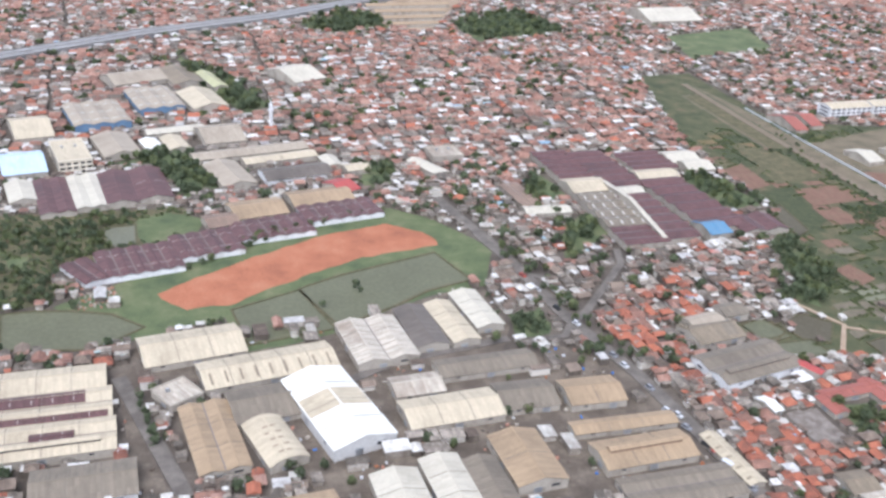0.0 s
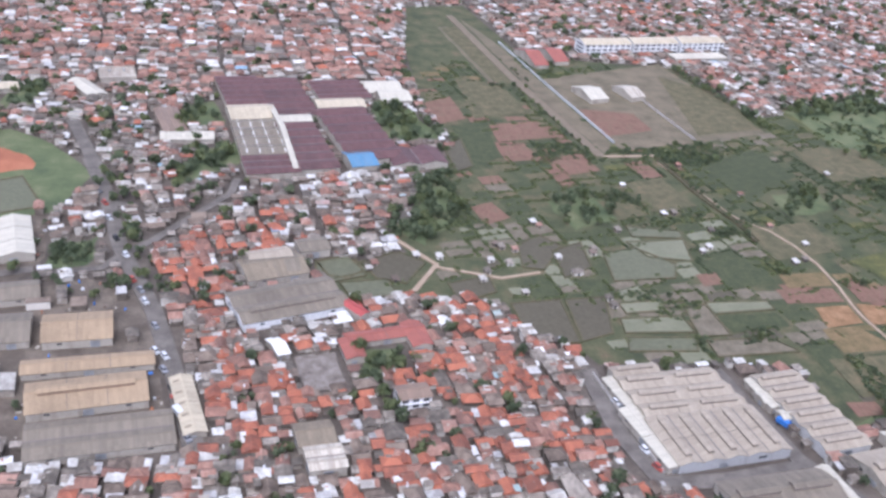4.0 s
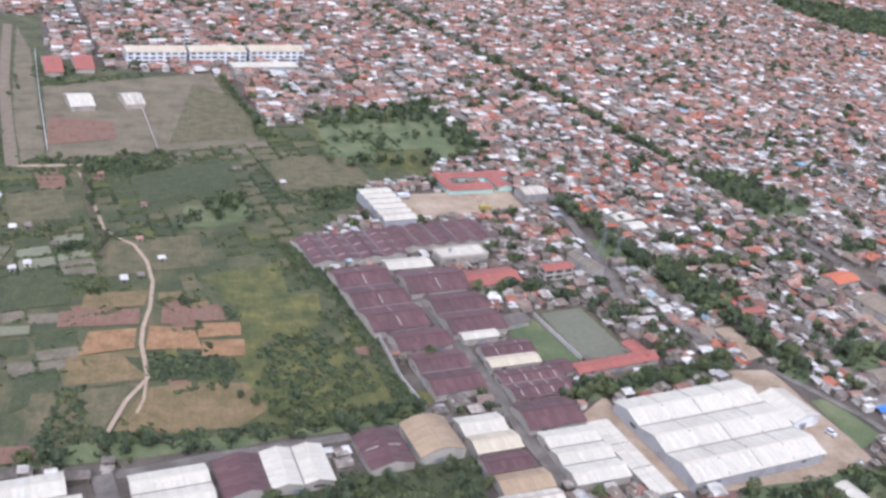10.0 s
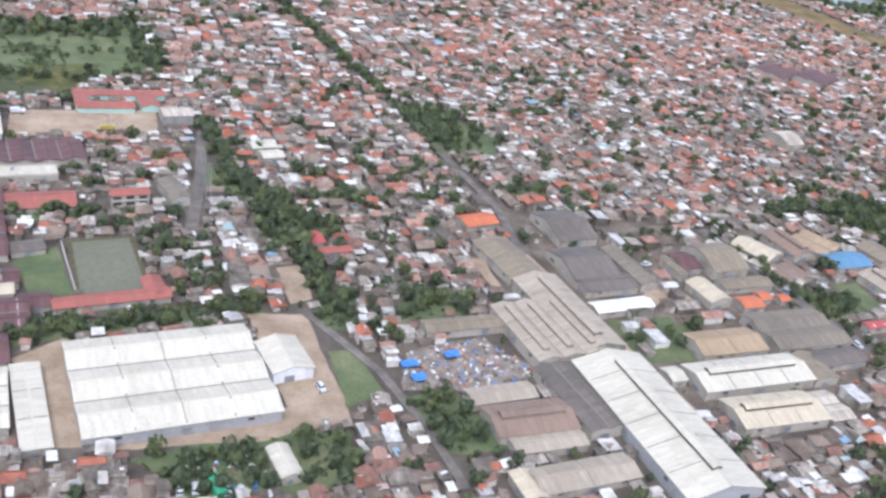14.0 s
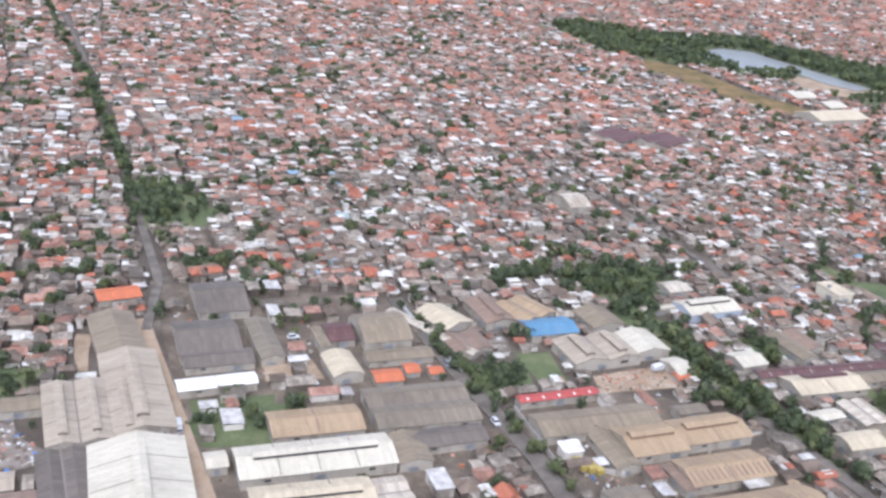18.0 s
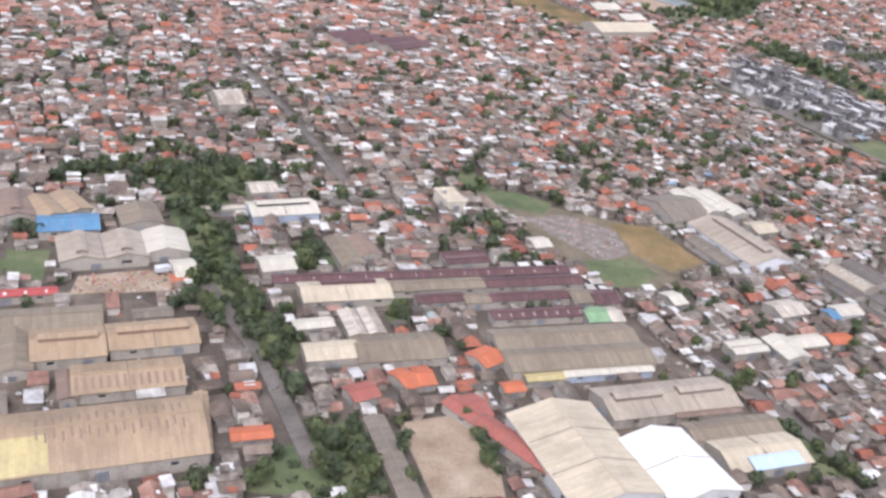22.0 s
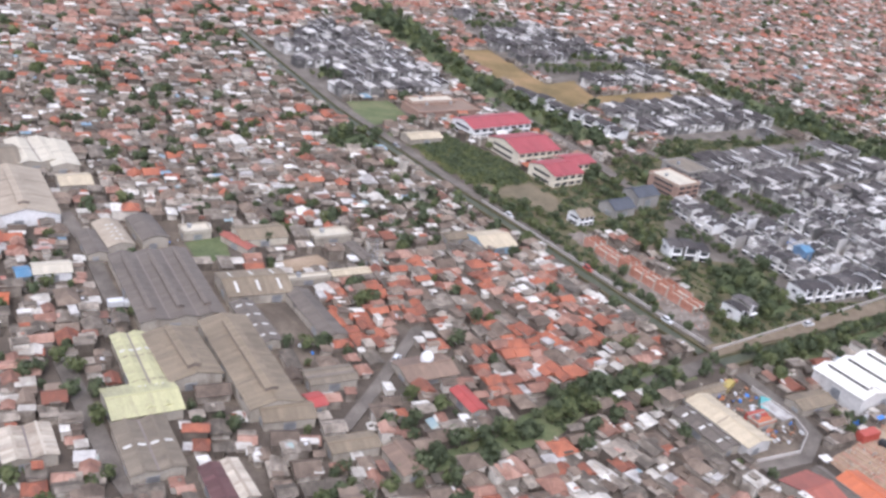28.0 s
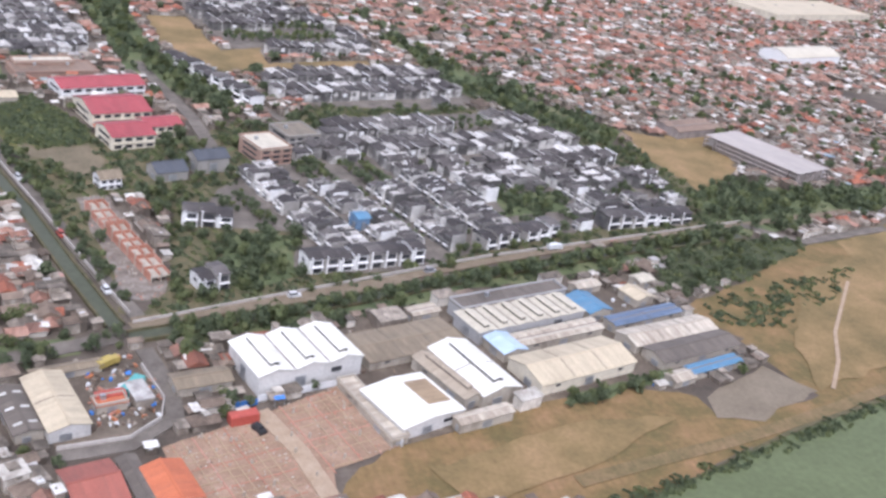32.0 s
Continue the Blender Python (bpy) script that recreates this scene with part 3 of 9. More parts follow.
    # laps across the slopes where the sheets of a long roof meet
    if w > 19 and tops and style == "gable" and y < 330:
        n = max(2, int(w / 9))
        for mid, top, half, ang in tops:
            for k in range(1, n):
                for sgn in (-1, 1):
                    piece("sheet_lap", unit("sheet_lap", LAP), root, at((k / n - 0.5) * w, mid + sgn * half / 2, top - half / 2 * math.tan(ang) + 0.14, 0.2, half / math.cos(ang), 0.06, 0, -sgn * math.degrees(ang)))
    # raised ridge vents
    if monitors and tops:
        runs = [(tp, 0.0, w * 0.8) for tp in tops] if monitors >= len(tops) > 1 or monitors == 1 else [(tops[0], (k + 0.5) / monitors * w - w / 2, w / monitors * 0.72) for k in range(monitors)]
        for (mid, top, half, ang), cx, length in runs[:max(monitors, 1)]:
            mw = min(1.4, half * 0.24)
            body = prism([(-mw, -0.3), (mw, -0.3), (mw, 0.55), (0, 0.55 + mw * 0.25), (-mw, 0.55)], -length / 2, length / 2)
            vent = piece("ridge_vent", mesh_of("ridge_vent", *body, DARK if roof in ("white", "cream", "bright") else ROOF["brown"] if roof == "tan" else ROOF["darkflat"]), root, pose(cx, mid, top + 0.1))
            piece("vent_roof", mesh_of("vent_roof", *prism([(-mw - 0.2, 0.53), (0, 0.57 + mw * 0.25), (mw + 0.2, 0.53), (mw + 0.2, 0.63), (0, 0.68 + mw * 0.25), (-mw - 0.2, 0.63)], -length / 2 - 0.2, length / 2 + 0.2), R), vent)
    # translucent sheets let into the slopes
    if skylights and style == "arch":
        for k in range(skylights):
            for sgn in (-1, 1):
                yy = sgn * d * (0.1 + 0.05 * (k % 2))
                slope = -2 * up * yy / (d / 2 + 0.3) ** 2
                piece("skylight", unit("skylight", ROOF["brown"] if roof in ("tan", "cream") else SKYLIGHT), root,
                      at((k + 0.5) / skylights * w * 0.72 - w * 0.3, yy, h + up * (1 - (yy / (d / 2 + 0.3)) ** 2) + 0.1, min(0.45, w / skylights * 0.3), d * 0.13, 0.1, 0, math.degrees(math.atan(slope))))
    elif skylights and tops:
        for mid, top, half, ang in tops:
            for k in range(skylights):
                cx = (k + 0.5) / skylights * w - w / 2
                for sgn in (-1, 1) if skylights < 5 else (south,):
                    yy = mid + sgn * half * 0.52
                    zz = top - half * 0.52 * math.tan(ang)
                    piece("skylight", unit("skylight", {"tan": ROOF["brown"], "cream": ROOF["dust"], "maroon": ROOF["concrete"]}.get(roof, SKYLIGHT)), root,
                          at(cx, yy, zz + 0.1, min(0.3 if roof == "maroon" else 0.7, w / skylights * 0.4), half * 0.62, 0.1, 0, -sgn * math.degrees(ang)))
    # storeys of windows
    for f in range(floors):
        z = h / floors * (f + 0.3)
        n = max(3, min(8, int(w / 3)))
        for k in range(n):
            piece("window", unit("window", DARK), root, at((k + 0.5) / n * w - w / 2, south * (d / 2 + 0.03), z, w / n * 0.62, 0.1, h / floors * 0.45))
        piece("ledge", unit("ledge", W), root, at(0, south * (d / 2 + 0.2), h / floors * f + 0.02, w, 0.45, 0.12))
        piece("end_window", unit("end_window", DARK), root, at(x_end * (w / 2 + 0.03), 0, z, 0.1, d * 0.6, h / floors * 0.4))
    if floors:
        return root
    # openings on the sides that show
    n = max(1, min(3, int(w / 8)))
    for k in range(n if y < 360 else 0):
        cx = (k + 0.5) / n * w - w / 2
        if k == n // 2:
            piece("roller_door", unit("roller_door", STEEL), root, at(cx, south * (d / 2 + 0.03), 0, min(2.6, w * 0.3), 0.12, h * 0.7))
        else:
            piece("window", unit("window", DARK), root, at(cx, south * (d / 2 + 0.02), h * 0.55, min(1.5, w / n * 0.5), 0.1, h * 0.2))
    for k in range((2 if d > 14 else 1) if y < 330 else 0):
        piece("end_door" if k == 0 else "end_window", unit("end_door", STEEL if k == 0 else DARK), root, at(x_end * (w / 2 + 0.03), (k - 0.3) * d * 0.35, 0 if k == 0 else h * 0.45, 0.12, min(2.6, d * 0.3), h * (0.6 if k == 0 else 0.25)))
    return root


def roof_band(root, d, h, x0, x1, mat, pitch=0.25):
    """A stretch of other sheets across both slopes of a gable."""
    rise = d / 2 * pitch
    for sgn in (-1, 1):
        a, b = (sgn * d / 2, h + 0.16), (0, h + rise + 0.16)
        prof = [a, b, (0, b[1] + 0.04), (a[0], a[1] + 0.04)]
        piece("roof_band", mesh_of("roof_band", *prism(prof if sgn < 0 else prof[::-1], x0, x1), mat), root)


def slope_sheets(root, d, h, x0, x1, y0, y1, mat, pitch=0.25):
    """A field of other sheets laid on one slope of a gable."""
    top = h + d / 2 * pitch + 0.17
    prof = [(y0, top - y0 * pitch), (y1, top - y1 * pitch), (y1, top - y1 * pitch + 0.05), (y0, top - y0 * pitch + 0.05)]
    piece("roof_field", mesh_of("roof_field", *prism(prof, x0, x1), mat), root)


def vault_patch(root, d, h, x0, x1, y0, y1, mat):
    """A patch of other sheets on a vaulted roof."""
    up = d * 0.16
    ys = [y0 + (y1 - y0) * k / 5 for k in range(6)]
    arc = [(q, h + up * (1 - (q / (d / 2 + 0.3)) ** 2) + 0.16) for q in ys]
    piece("roof_patch", mesh_of("roof_patch", *prism(arc + [(q, z + 0.05) for q, z in arc[::-1]], x0, x1), mat), root)


# ---------- houses ----------
def gable_roof(w, d, h, rise, o=0.45):
    v = [(-w / 2 - o, -d / 2 - o, h), (w / 2 + o, -d / 2 - o, h), (w / 2 + o, d / 2 + o, h), (-w / 2 - o, d / 2 + o, h), (-w / 2 - o, 0, h + rise), (w / 2 + o, 0, h + rise)]
    return v, [(0, 1, 5, 4), (2, 3, 4, 5), (0, 4, 3), (1, 2, 5), (3, 2, 1, 0)]


def hip_roof(w, d, h, rise, o=0.5):
    k = max(0.0, w / 2 - d / 2)
    v = [(-w / 2 - o, -d / 2 - o, h), (w / 2 + o, -d / 2 - o, h), (w / 2 + o, d / 2 + o, h), (-w / 2 - o, d / 2 + o, h), (-k - 0.1, 0, h + rise), (k + 0.1, 0, h + rise)]
    return v, [(0, 1, 5, 4), (2, 3, 4, 5), (0, 4, 3), (1, 2, 5), (3, 2, 1, 0)]


def lean_roof(w, d, h, rise, o=0.3):
    return prism([(-d / 2 - o, h), (d / 2 + o, h + rise), (d / 2 + o, h + rise + 0.12), (-d / 2 - o, h + 0.12)], -w / 2 - o, w / 2 + o)


def flat_roof(w, d, h, rise, o=0.15):
    return box(-w / 2 - o, w / 2 + o, -d / 2 - o, d / 2 + o, h, h + 0.3)


ROOF_MATS = [TILE_ORANGE, TILE_OLD, TILE_DARK, TIN_GREY, TIN_WHITE, TIN_COLOUR, DECK]
MIX = {0: (0.06, 0.2, 0.29, 0.33, 0.085, 0.008, 0.035), 1: (0.44, 0.3, 0.14, 0.065, 0.045, 0.003, 0.012), 2: (0.1, 0.38, 0.22, 0.18, 0.075, 0.02, 0.03), 3: (0.03, 0.1, 0.3, 0.38, 0.12, 0.02, 0.05), 8: (0.36, 0.16, 0.22, 0.17, 0.08, 0.005, 0.015)}
HOUSE_WORDS = ["fresh orange tile", "weathered red tile", "sooty dark tile", "grey corrugated", "pale metal sheet", "painted metal sheet", "flat concrete"]
LOTS = []      # x, y, w, d, turn, height, roof kind, roof shape
TREES = []     # x, y, height


def clear(x, y, w, d, rot, ok=(0,)):
    return cover(x, y) in ok and all(cover(px, py) in ok for px, py in corners(x, y, w, d, rot, -0.4))


def pick_roof(px, py, taste, roll):
    """Roof kind: the tastes of a quarter, drawn together in clusters."""
    mix = list(MIX.get(taste, MIX[0]))
    warm = noise.noise((px * 0.035, py * 0.035, 31)) + 0.6 * noise.noise((px * 0.11, py * 0.11, 32))
    if warm > 0.12:
        gain = min(0.5, (warm - 0.12) * 1.1)
        # beyond 430 a cluster turns pinkish instead of orange, as haze would tint it
        mix[0 if py < 430 else 1] += gain
        mix[0] += 0.0 if py < 430 else gain * 0.25
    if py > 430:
        # northern districts: haze put into the mix by pinker, paler roofs, fewer sooty ones
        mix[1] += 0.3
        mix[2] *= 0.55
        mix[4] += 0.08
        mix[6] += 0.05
    if warm < -0.25 and taste != 1:
        mix[0] *= 0.2
        mix[3] += 0.2
    pick, k = roll * sum(mix), 0
    while k < 6 and pick > mix[k]:
        pick -= mix[k]
        k += 1
    return k


def settle(x_from, x_to, y_from, y_to, turn, wide, deep, extras):
    """Crowded rows of small houses, back to back, with narrow alleys between the pairs."""
    c, s = math.cos(radians(turn)), math.sin(radians(turn))
    cx, cy = (x_from + x_to) / 2, (y_from + y_to) / 2
    reach = math.hypot(x_to - x_from, y_to - y_from) / 2
    u, column = -reach, 0
    while u < reach:
        dep = rng.uniform(*deep)
        v = -reach + rng.uniform(0, 6)
        run = 0
        while v < reach:
            wid = rng.uniform(*wide)
            big = rng.random() < 0.05
            if big:
                wid *= 1.8
            uu, vv = u + dep / 2, v + wid / 2
            v += wid + rng.uniform(-0.35, 0.2)
            run += 1
            if run % 13 == 0:
                v += rng.uniform(1.0, 2.6)
            px, py = cx + c * uu - s * vv, cy + s * uu + c * vv
            if not (x_from < px < x_to and y_from < py < y_to):
                continue
            px += 16 * noise.noise((px * 0.007, py * 0.007, 3)) + 3.5 * noise.noise((px * 0.05, py * 0.05, 4)) + rng.uniform(-0.7, 0.7)
            py += 16 * noise.noise((px * 0.007, py * 0.007, 5)) + 3.5 * noise.noise((px * 0.05, py * 0.05, 6))
            lean = 16 * noise.noise((px * 0.012, py * 0.012, 8))
            roll = rng.random()
            mm = [rng.random() for _ in range(7)]
            if not clear(px, py, dep, wid, turn):
                if cover(px, py) == 0 and roll < 0.5:
                    dd, ww = dep * 0.55, wid * 0.6
                    if clear(px, py, dd, ww, turn):
                        LOTS.append((px, py, dd, ww, turn, 1.7, 3 if mm[0] < 0.6 else 4, "lean"))
                continue
            taste = cover(px, py, TASTE)
            green = noise.noise((px * 0.02, py * 0.02, 7))
            if roll < (0.04 if taste in (1, 8) else (0.06 if py < 480 else 0.035) + max(0, green) * (0.42 if py < 480 else 0.3)):
                TREES.append((px, py, 3.0 + 2.8 * mm[0]))
                if mm[1] < 0.5:
                    TREES.append((px + 2.4, py + 2.0, 2.6 + 2.6 * mm[2]))
                continue
            k = pick_roof(px, py, taste, mm[0])
            if big and k < 2:
                k = 3
            tall = 1.25 + 0.7 * mm[1] + (1.5 if mm[2] < (0.08 if taste == 1 else 0.17) else 0)
            shape = "flat" if k == 6 else ("lean" if k in (3, 4, 5) and mm[3] < 0.3 else "hip" if k < 3 and mm[3] < 0.4 else "gable")
            way = turn + lean + rng.uniform(-5, 5) + (90 if mm[4] < 0.4 and abs(dep - wid) < 2.0 else 0)
            LOTS.append((px, py, dep * (0.92 + 0.16 * mm[4]), wid * (0.92 + 0.14 * mm[5]), way, tall, k, shape))
            if extras and mm[6] < 0.55:
                ex, ey = px + rng.uniform(-0.5, 0.5) * dep, py + rng.uniform(-0.5, 0.5) * wid
                LOTS.append((ex, ey, rng.uniform(1.0, 2.6), rng.uniform(0.9, 2.0), way, tall + rng.uniform(-0.2, 0.6), rng.choice((2, 3, 3, 3, 4, 4, 4, 0, 5)), "lean"))
        u += dep + 0.05
        column += 1
        u += (rng.uniform(0.7, 1.5) if column % 2 == 0 else 0.0) + (1.8 if column % 12 == 0 else 0)


SHAPES = {"gable": gable_roof, "hip": hip_roof, "lean": lean_roof, "flat": flat_roof}


def house_geo(w, d, h, k, shape):
    flip = d > w
    a, b = (d, w) if flip else (w, d)
    rise = {"gable": 0.34, "hip": 0.37, "lean": 0.12, "flat": 0}[shape] * (b if shape == "lean" else b * (1.0 if k < 3 else 0.6))
    wall = box(-a / 2, a / 2, -b / 2, b / 2, 0, h)
    return wall, SHAPES[shape](a, b, h, rise), (90 if flip else 0), a, b, rise


def build_house(lot):
    x, y, w, d, turn, h, k, shape = lot
    wall, roof, extra, a, b, rise = house_geo(w, d, h, k, shape)
    root = new("house")
    rot = turn + extra
    root.matrix_basis = pose(x, y, 0, 0, 0, rot)
    tagged(root, "%s house with %s %s roof" % ("two-storey" if h > 3.3 else "small single-storey", HOUSE_WORDS[k], {"gable": "gabled", "hip": "hipped", "lean": "sloping", "flat": "terrace"}[shape]), "house", "kampung houses")
    if shape == "gable":
        wall = prism([(-b / 2, 0), (b / 2, 0), (b / 2, h), (0, h + rise * 0.92), (-b / 2, h)], -a / 2, a / 2)
        roof = prism([(-b / 2 - 0.35, h - 0.1), (0, h + rise), (b / 2 + 0.35, h - 0.1), (b / 2 + 0.35, h + 0.04), (0, h + rise + 0.15), (-b / 2 - 0.35, h + 0.04)], -a / 2 - 0.35, a / 2 + 0.35)
        piece("ridge_tile", unit("ridge_tile", ROOF_MATS[k]), root, at(0, 0, h + rise + 0.06, a + 0.8, 0.3, 0.16))
    piece("wall", mesh_of("wall", *wall, HOUSE_WALL), root)
    piece("roof", mesh_of("roof", *roof, ROOF_MATS[k]), root)
    south = -1 if math.cos(radians(rot)) > 0 else 1
    for f in range(2 if h > 3.3 else 1):
        z = 0.1 + f * 1.7
        for s in (-0.28, 0.28)[:1 + f]:
            piece("window", unit("window", DARK), root, at(s * a, south * (b / 2 + 0.02), z + 0.5, 0.8, 0.08, 0.7))
    piece("door", unit("door", WALL["brown"]), root, at(0, south * (b / 2 + 0.02), 0, 0.7, 0.08, 1.5))
    if shape == "flat":
        piece("water_tank", unit("water_tank", TANK), root, at(a * 0.25, b * 0.2, h + 0.3, 0.9, 0.9, 1.0))
        for sx, sy, px, py in ((a + 0.3, 0.15, 0, -b / 2), (a + 0.3, 0.15, 0, b / 2), (0.15, b - 0.2, -a / 2, 0), (0.15, b - 0.2, a / 2, 0)):
            piece("parapet", unit("parapet", HOUSE_WALL), root, at(px, py, h + 0.3, sx, sy, 0.5))


def merge_houses(lots, name, label):
    v, f, idx = [], [], []
    for x, y, w, d, turn, h, k, shape in lots:
        wall, roof, extra, a, b, rise = house_geo(w, d, h, k, shape)
        c, s = math.cos(radians(turn + extra)), math.sin(radians(turn + extra))
        hollow = (wall[0], [q for q in wall[1] if len({wall[0][i][2] for i in q}) > 1])
        top = (roof[0], [q for q in roof[1] if q != (3, 2, 1, 0)])
        for (gv, gf), mi in ((hollow, 0), (top, k + 1)):
            n = len(v)
            v += [(x + c * p - s * q, y + s * p + c * q, r) for p, q, r in gv]
            f += [tuple(i + n for i in g) for g in gf]
            idx += [mi] * len(gf)
    tagged(new(name, mesh_of(name, v, f, [HOUSE_WALL] + ROOF_MATS, idx)), label, "houses", kind="stuff")


# ---------- trees ----------
def leaf_cloud(r, n, size, spread, high, seedling):
    """Leaf clumps on a few lobes; returns vertices and quads."""
    q = random.Random(seedling)
    lobes = [(q.uniform(-spread, spread), q.uniform(-spread, spread), q.uniform(0.45, 1.0) * high, q.uniform(0.5, 1.0) * r) for _ in range(6)] + [(0, 0, high * 0.85, r)]
    v, f = [], []
    for _ in range(n):
        lx, ly, lz, lr = q.choice(lobes)
        way = Vector((q.gauss(0, 1), q.gauss(0, 1), q.gauss(0.25, 0.8))).normalized()
        c = Vector((lx, ly, lz)) + way * lr * q.uniform(0.72, 1.05)
        side = way.cross(Vector((q.gauss(0, 1), q.gauss(0, 1), q.gauss(0, 1)))).normalized()
        up = (way.cross(side) + way * q.uniform(-0.5, 0.5)).normalized()
        a, b = side * size * q.uniform(0.6, 1.2), up * size * q.uniform(0.6, 1.2)
        i = len(v)
        v += [tuple(c - a), tuple(c - b * 0.8 + way * 0.15 * size), tuple(c + a), tuple(c + b)]
        f.append((i, i + 1, i + 2, i + 3))
    return v, f


def trunk_geo(h, r, seedling):
    q = random.Random(seedling)
    v, f = [], []

    def limb(a, b, ra, rb):
        way = (Vector(b) - Vector(a)).normalized()
        s = way.orthogonal().normalized()
        t = way.cross(s)
        n = len(v)
        for p, rr in ((a, ra), (b, rb)):
            for k in range(6):
                an = k * math.tau / 6
                v.append(tuple(Vector(p) + s * math.cos(an) * rr + t * math.sin(an) * rr))
        f.extend((n + k, n + (k + 1) % 6, n + 6 + (k + 1) % 6, n + 6 + k) for k in range(6))

    limb((0, 0, -0.1), (0.05, 0.02, h * 0.55), r, r * 0.65)
    for k in range(4):
        an = k * 1.6 + q.random()
        limb((0.05, 0.02, h * (0.4 + 0.05 * k)), (math.cos(an) * h * 0.28, math.sin(an) * h * 0.28, h * q.uniform(0.65, 0.85)), r * 0.5, r * 0.15)
    return v, f


TREE_KINDS = []


def make_tree_kinds():
    for k in range(6):
        high = 5.0
        crown = mesh_of("crown", *leaf_cloud(1.3 + 0.15 * (k % 3), 460, 0.36, 1.3, high * 0.72, 50 + k), LEAF if k % 3 else LEAF_LIGHT)
        trunk = mesh_of("trunk", *trunk_geo(high, 0.2, 90 + k), BARK)
        TREE_KINDS.append((trunk, crown))


def plant(x, y, h):
    k = rng.randrange(6)
    trunk, crown = TREE_KINDS[k]
    root = new("tree")
    root.matrix_basis = pose(x, y, 0, 0, 0, rng.uniform(0, 360))
    sc = Matrix.Diagonal((h / 5.0 * rng.uniform(0.9, 1.2), h / 5.0 * rng.uniform(0.9, 1.2), h / 5.0, 1))
    tagged(root, "%s broadleaf tree with a %s green crown" % ("tall" if h > 5 else "small", "light" if k % 3 == 0 else "dense dark"), "tree", "trees of the district")
    piece("trunk", trunk, root, sc)
    piece("crown", crown, root, sc)


def merge_trees(trees, name, label):
    v, f, idx = [], [], []
    fine = [leaf_cloud(1.6, 105, 0.55, 1.0, 3.5, 60 + k) for k in range(5)]
    base = [leaf_cloud(1.55, 46, 0.85, 1.05, 3.6, 20 + k) for k in range(5)]
    sparse = [leaf_cloud(1.6, 14, 1.5, 1.15, 3.5, 40 + k) for k in range(5)]
    for x, y, h in trees:
        gv, gf = (fine if y < 270 else base if y < 380 else sparse)[rng.randrange(5)]
        light = 1 if rng.random() < 0.35 else 0
        an, s = rng.uniform(0, 6.28), h / 5.0
        c, e = math.cos(an) * s, math.sin(an) * s
        n = len(v)
        v += [(x + c * p - e * q, y + e * p + c * q, r * s) for p, q, r in gv]
        f += [(i + n, j + n, k + n, l + n) for i, j, k, l in gf]
        idx += [light] * len(gf)
        n = len(v)
        v += [(x - 0.15 * s, y, 0), (x + 0.1 * s, y - 0.1 * s, 0), (x + 0.1 * s, y + 0.1 * s, 0), (x, y, h * 0.7)]
        f += [(n, n + 1, n + 3), (n + 1, n + 2, n + 3), (n + 2, n, n + 3)]
        idx += [2] * 3
    tagged(new(name, mesh_of(name, v, f, [LEAF, LEAF_LIGHT, BARK], idx)), label, "trees", kind="stuff")


def scatter_shrubs(cells, name, label):
    v, f, idx = [], [], []
    base = [leaf_cloud(0.6, 12, 0.5, 0.7, 0.35, 300 + k) for k in range(4)]
    for x, y, s, light in cells:
        gv, gf = base[rng.randrange(4)]
        n = len(v)
        v += [(x + p * s, y + q * s, max(0.0, r * s)) for p, q, r in gv]
        f += [(i + n, j + n, k + n, l + n) for i, j, k, l in gf]
        idx += [light] * len(gf)
    tagged(new(name, mesh_of(name, v, f, [LEAF, LEAF_LIGHT], idx)), label, "shrubs", kind="stuff")


# ---------- the open country sheet ----------
tagged(new("ground", mesh_of("ground", [(-2600, -900, 0), (4200, -900, 0), (4200, 4200, 0), (-2600, 4200, 0)], [(0, 1, 2, 3)], GROUND["ground"])), "flat dusty city ground", "ground", kind="structure")

# ---------- ground cover ----------
zone("yard", (-134, 342), (-125, 346), (-119, 330), (-136, 328))
zone("yard", (-115, 284), (-109, 289), (-91, 220), (-99, 221))
zone("yard", (15, 286), (40, 296), (61, 281), (69, 231), (76, 209), (1, 214), (-50, 217), (-60, 248), (-40, 296), (-96, 274), (-112, 300), (-52, 321), (-40, 314), (19, 347), (24, 310))
zone("field", (189, 661), (177, 559), (175, 475), (183, 417), (161, 379), (160, 348), (143, 332), (148, 316), (115, 304), (123, 284), (141, 284), (146, 286), (177, 281), (179, 266), (195, 253), (199, 244), (241, 244), (264, 242), (267, 211), (306, 215), (381, 229), (378, 246), (368, 310), (355, 339), (381, 362), (393, 396), (425, 408), (414, 464), (386, 481), (356, 469), (337, 551), (281, 557), (246, 573), (231, 672))
zone("yard", (571, 317), (653, 304), (664, 230), (647, 193), (593, 196))
zone("yard", (672, 235), (712, 248), (733, 225), (733, 200), (738, 177), (696, 169), (677, 205))
zone("field2", (912, 753), (943, 722), (955, 647), (980, 597), (957, 576), (925, 626), (897, 708))
zone("yard", (805, 231), (852, 232), (871, 170), (847, 162), (829, 159), (810, 159))
zone("yard", (924, 266), (952, 272), (984, 206), (977, 178), (951, 179), (943, 206))
zone("greens", (1106, 284), (1127, 337), (1162, 374), (1216, 394), (1272, 372), (1321, 311), (1299, 276), (1191, 242), (1112, 216), (1098, 215))
zone("town", (995, 466), (1028, 533), (1050, 517), (1079, 434), (1068, 415), (1020, 400), (1009, 425))
zone("town", (1116, 600), (1164, 577), (1210, 480), (1207, 462), (1142, 440), (1118, 510))
zone("town", (1144, 420), (1214, 450), (1248, 410), (1223, 384), (1172, 376), (1144, 377))
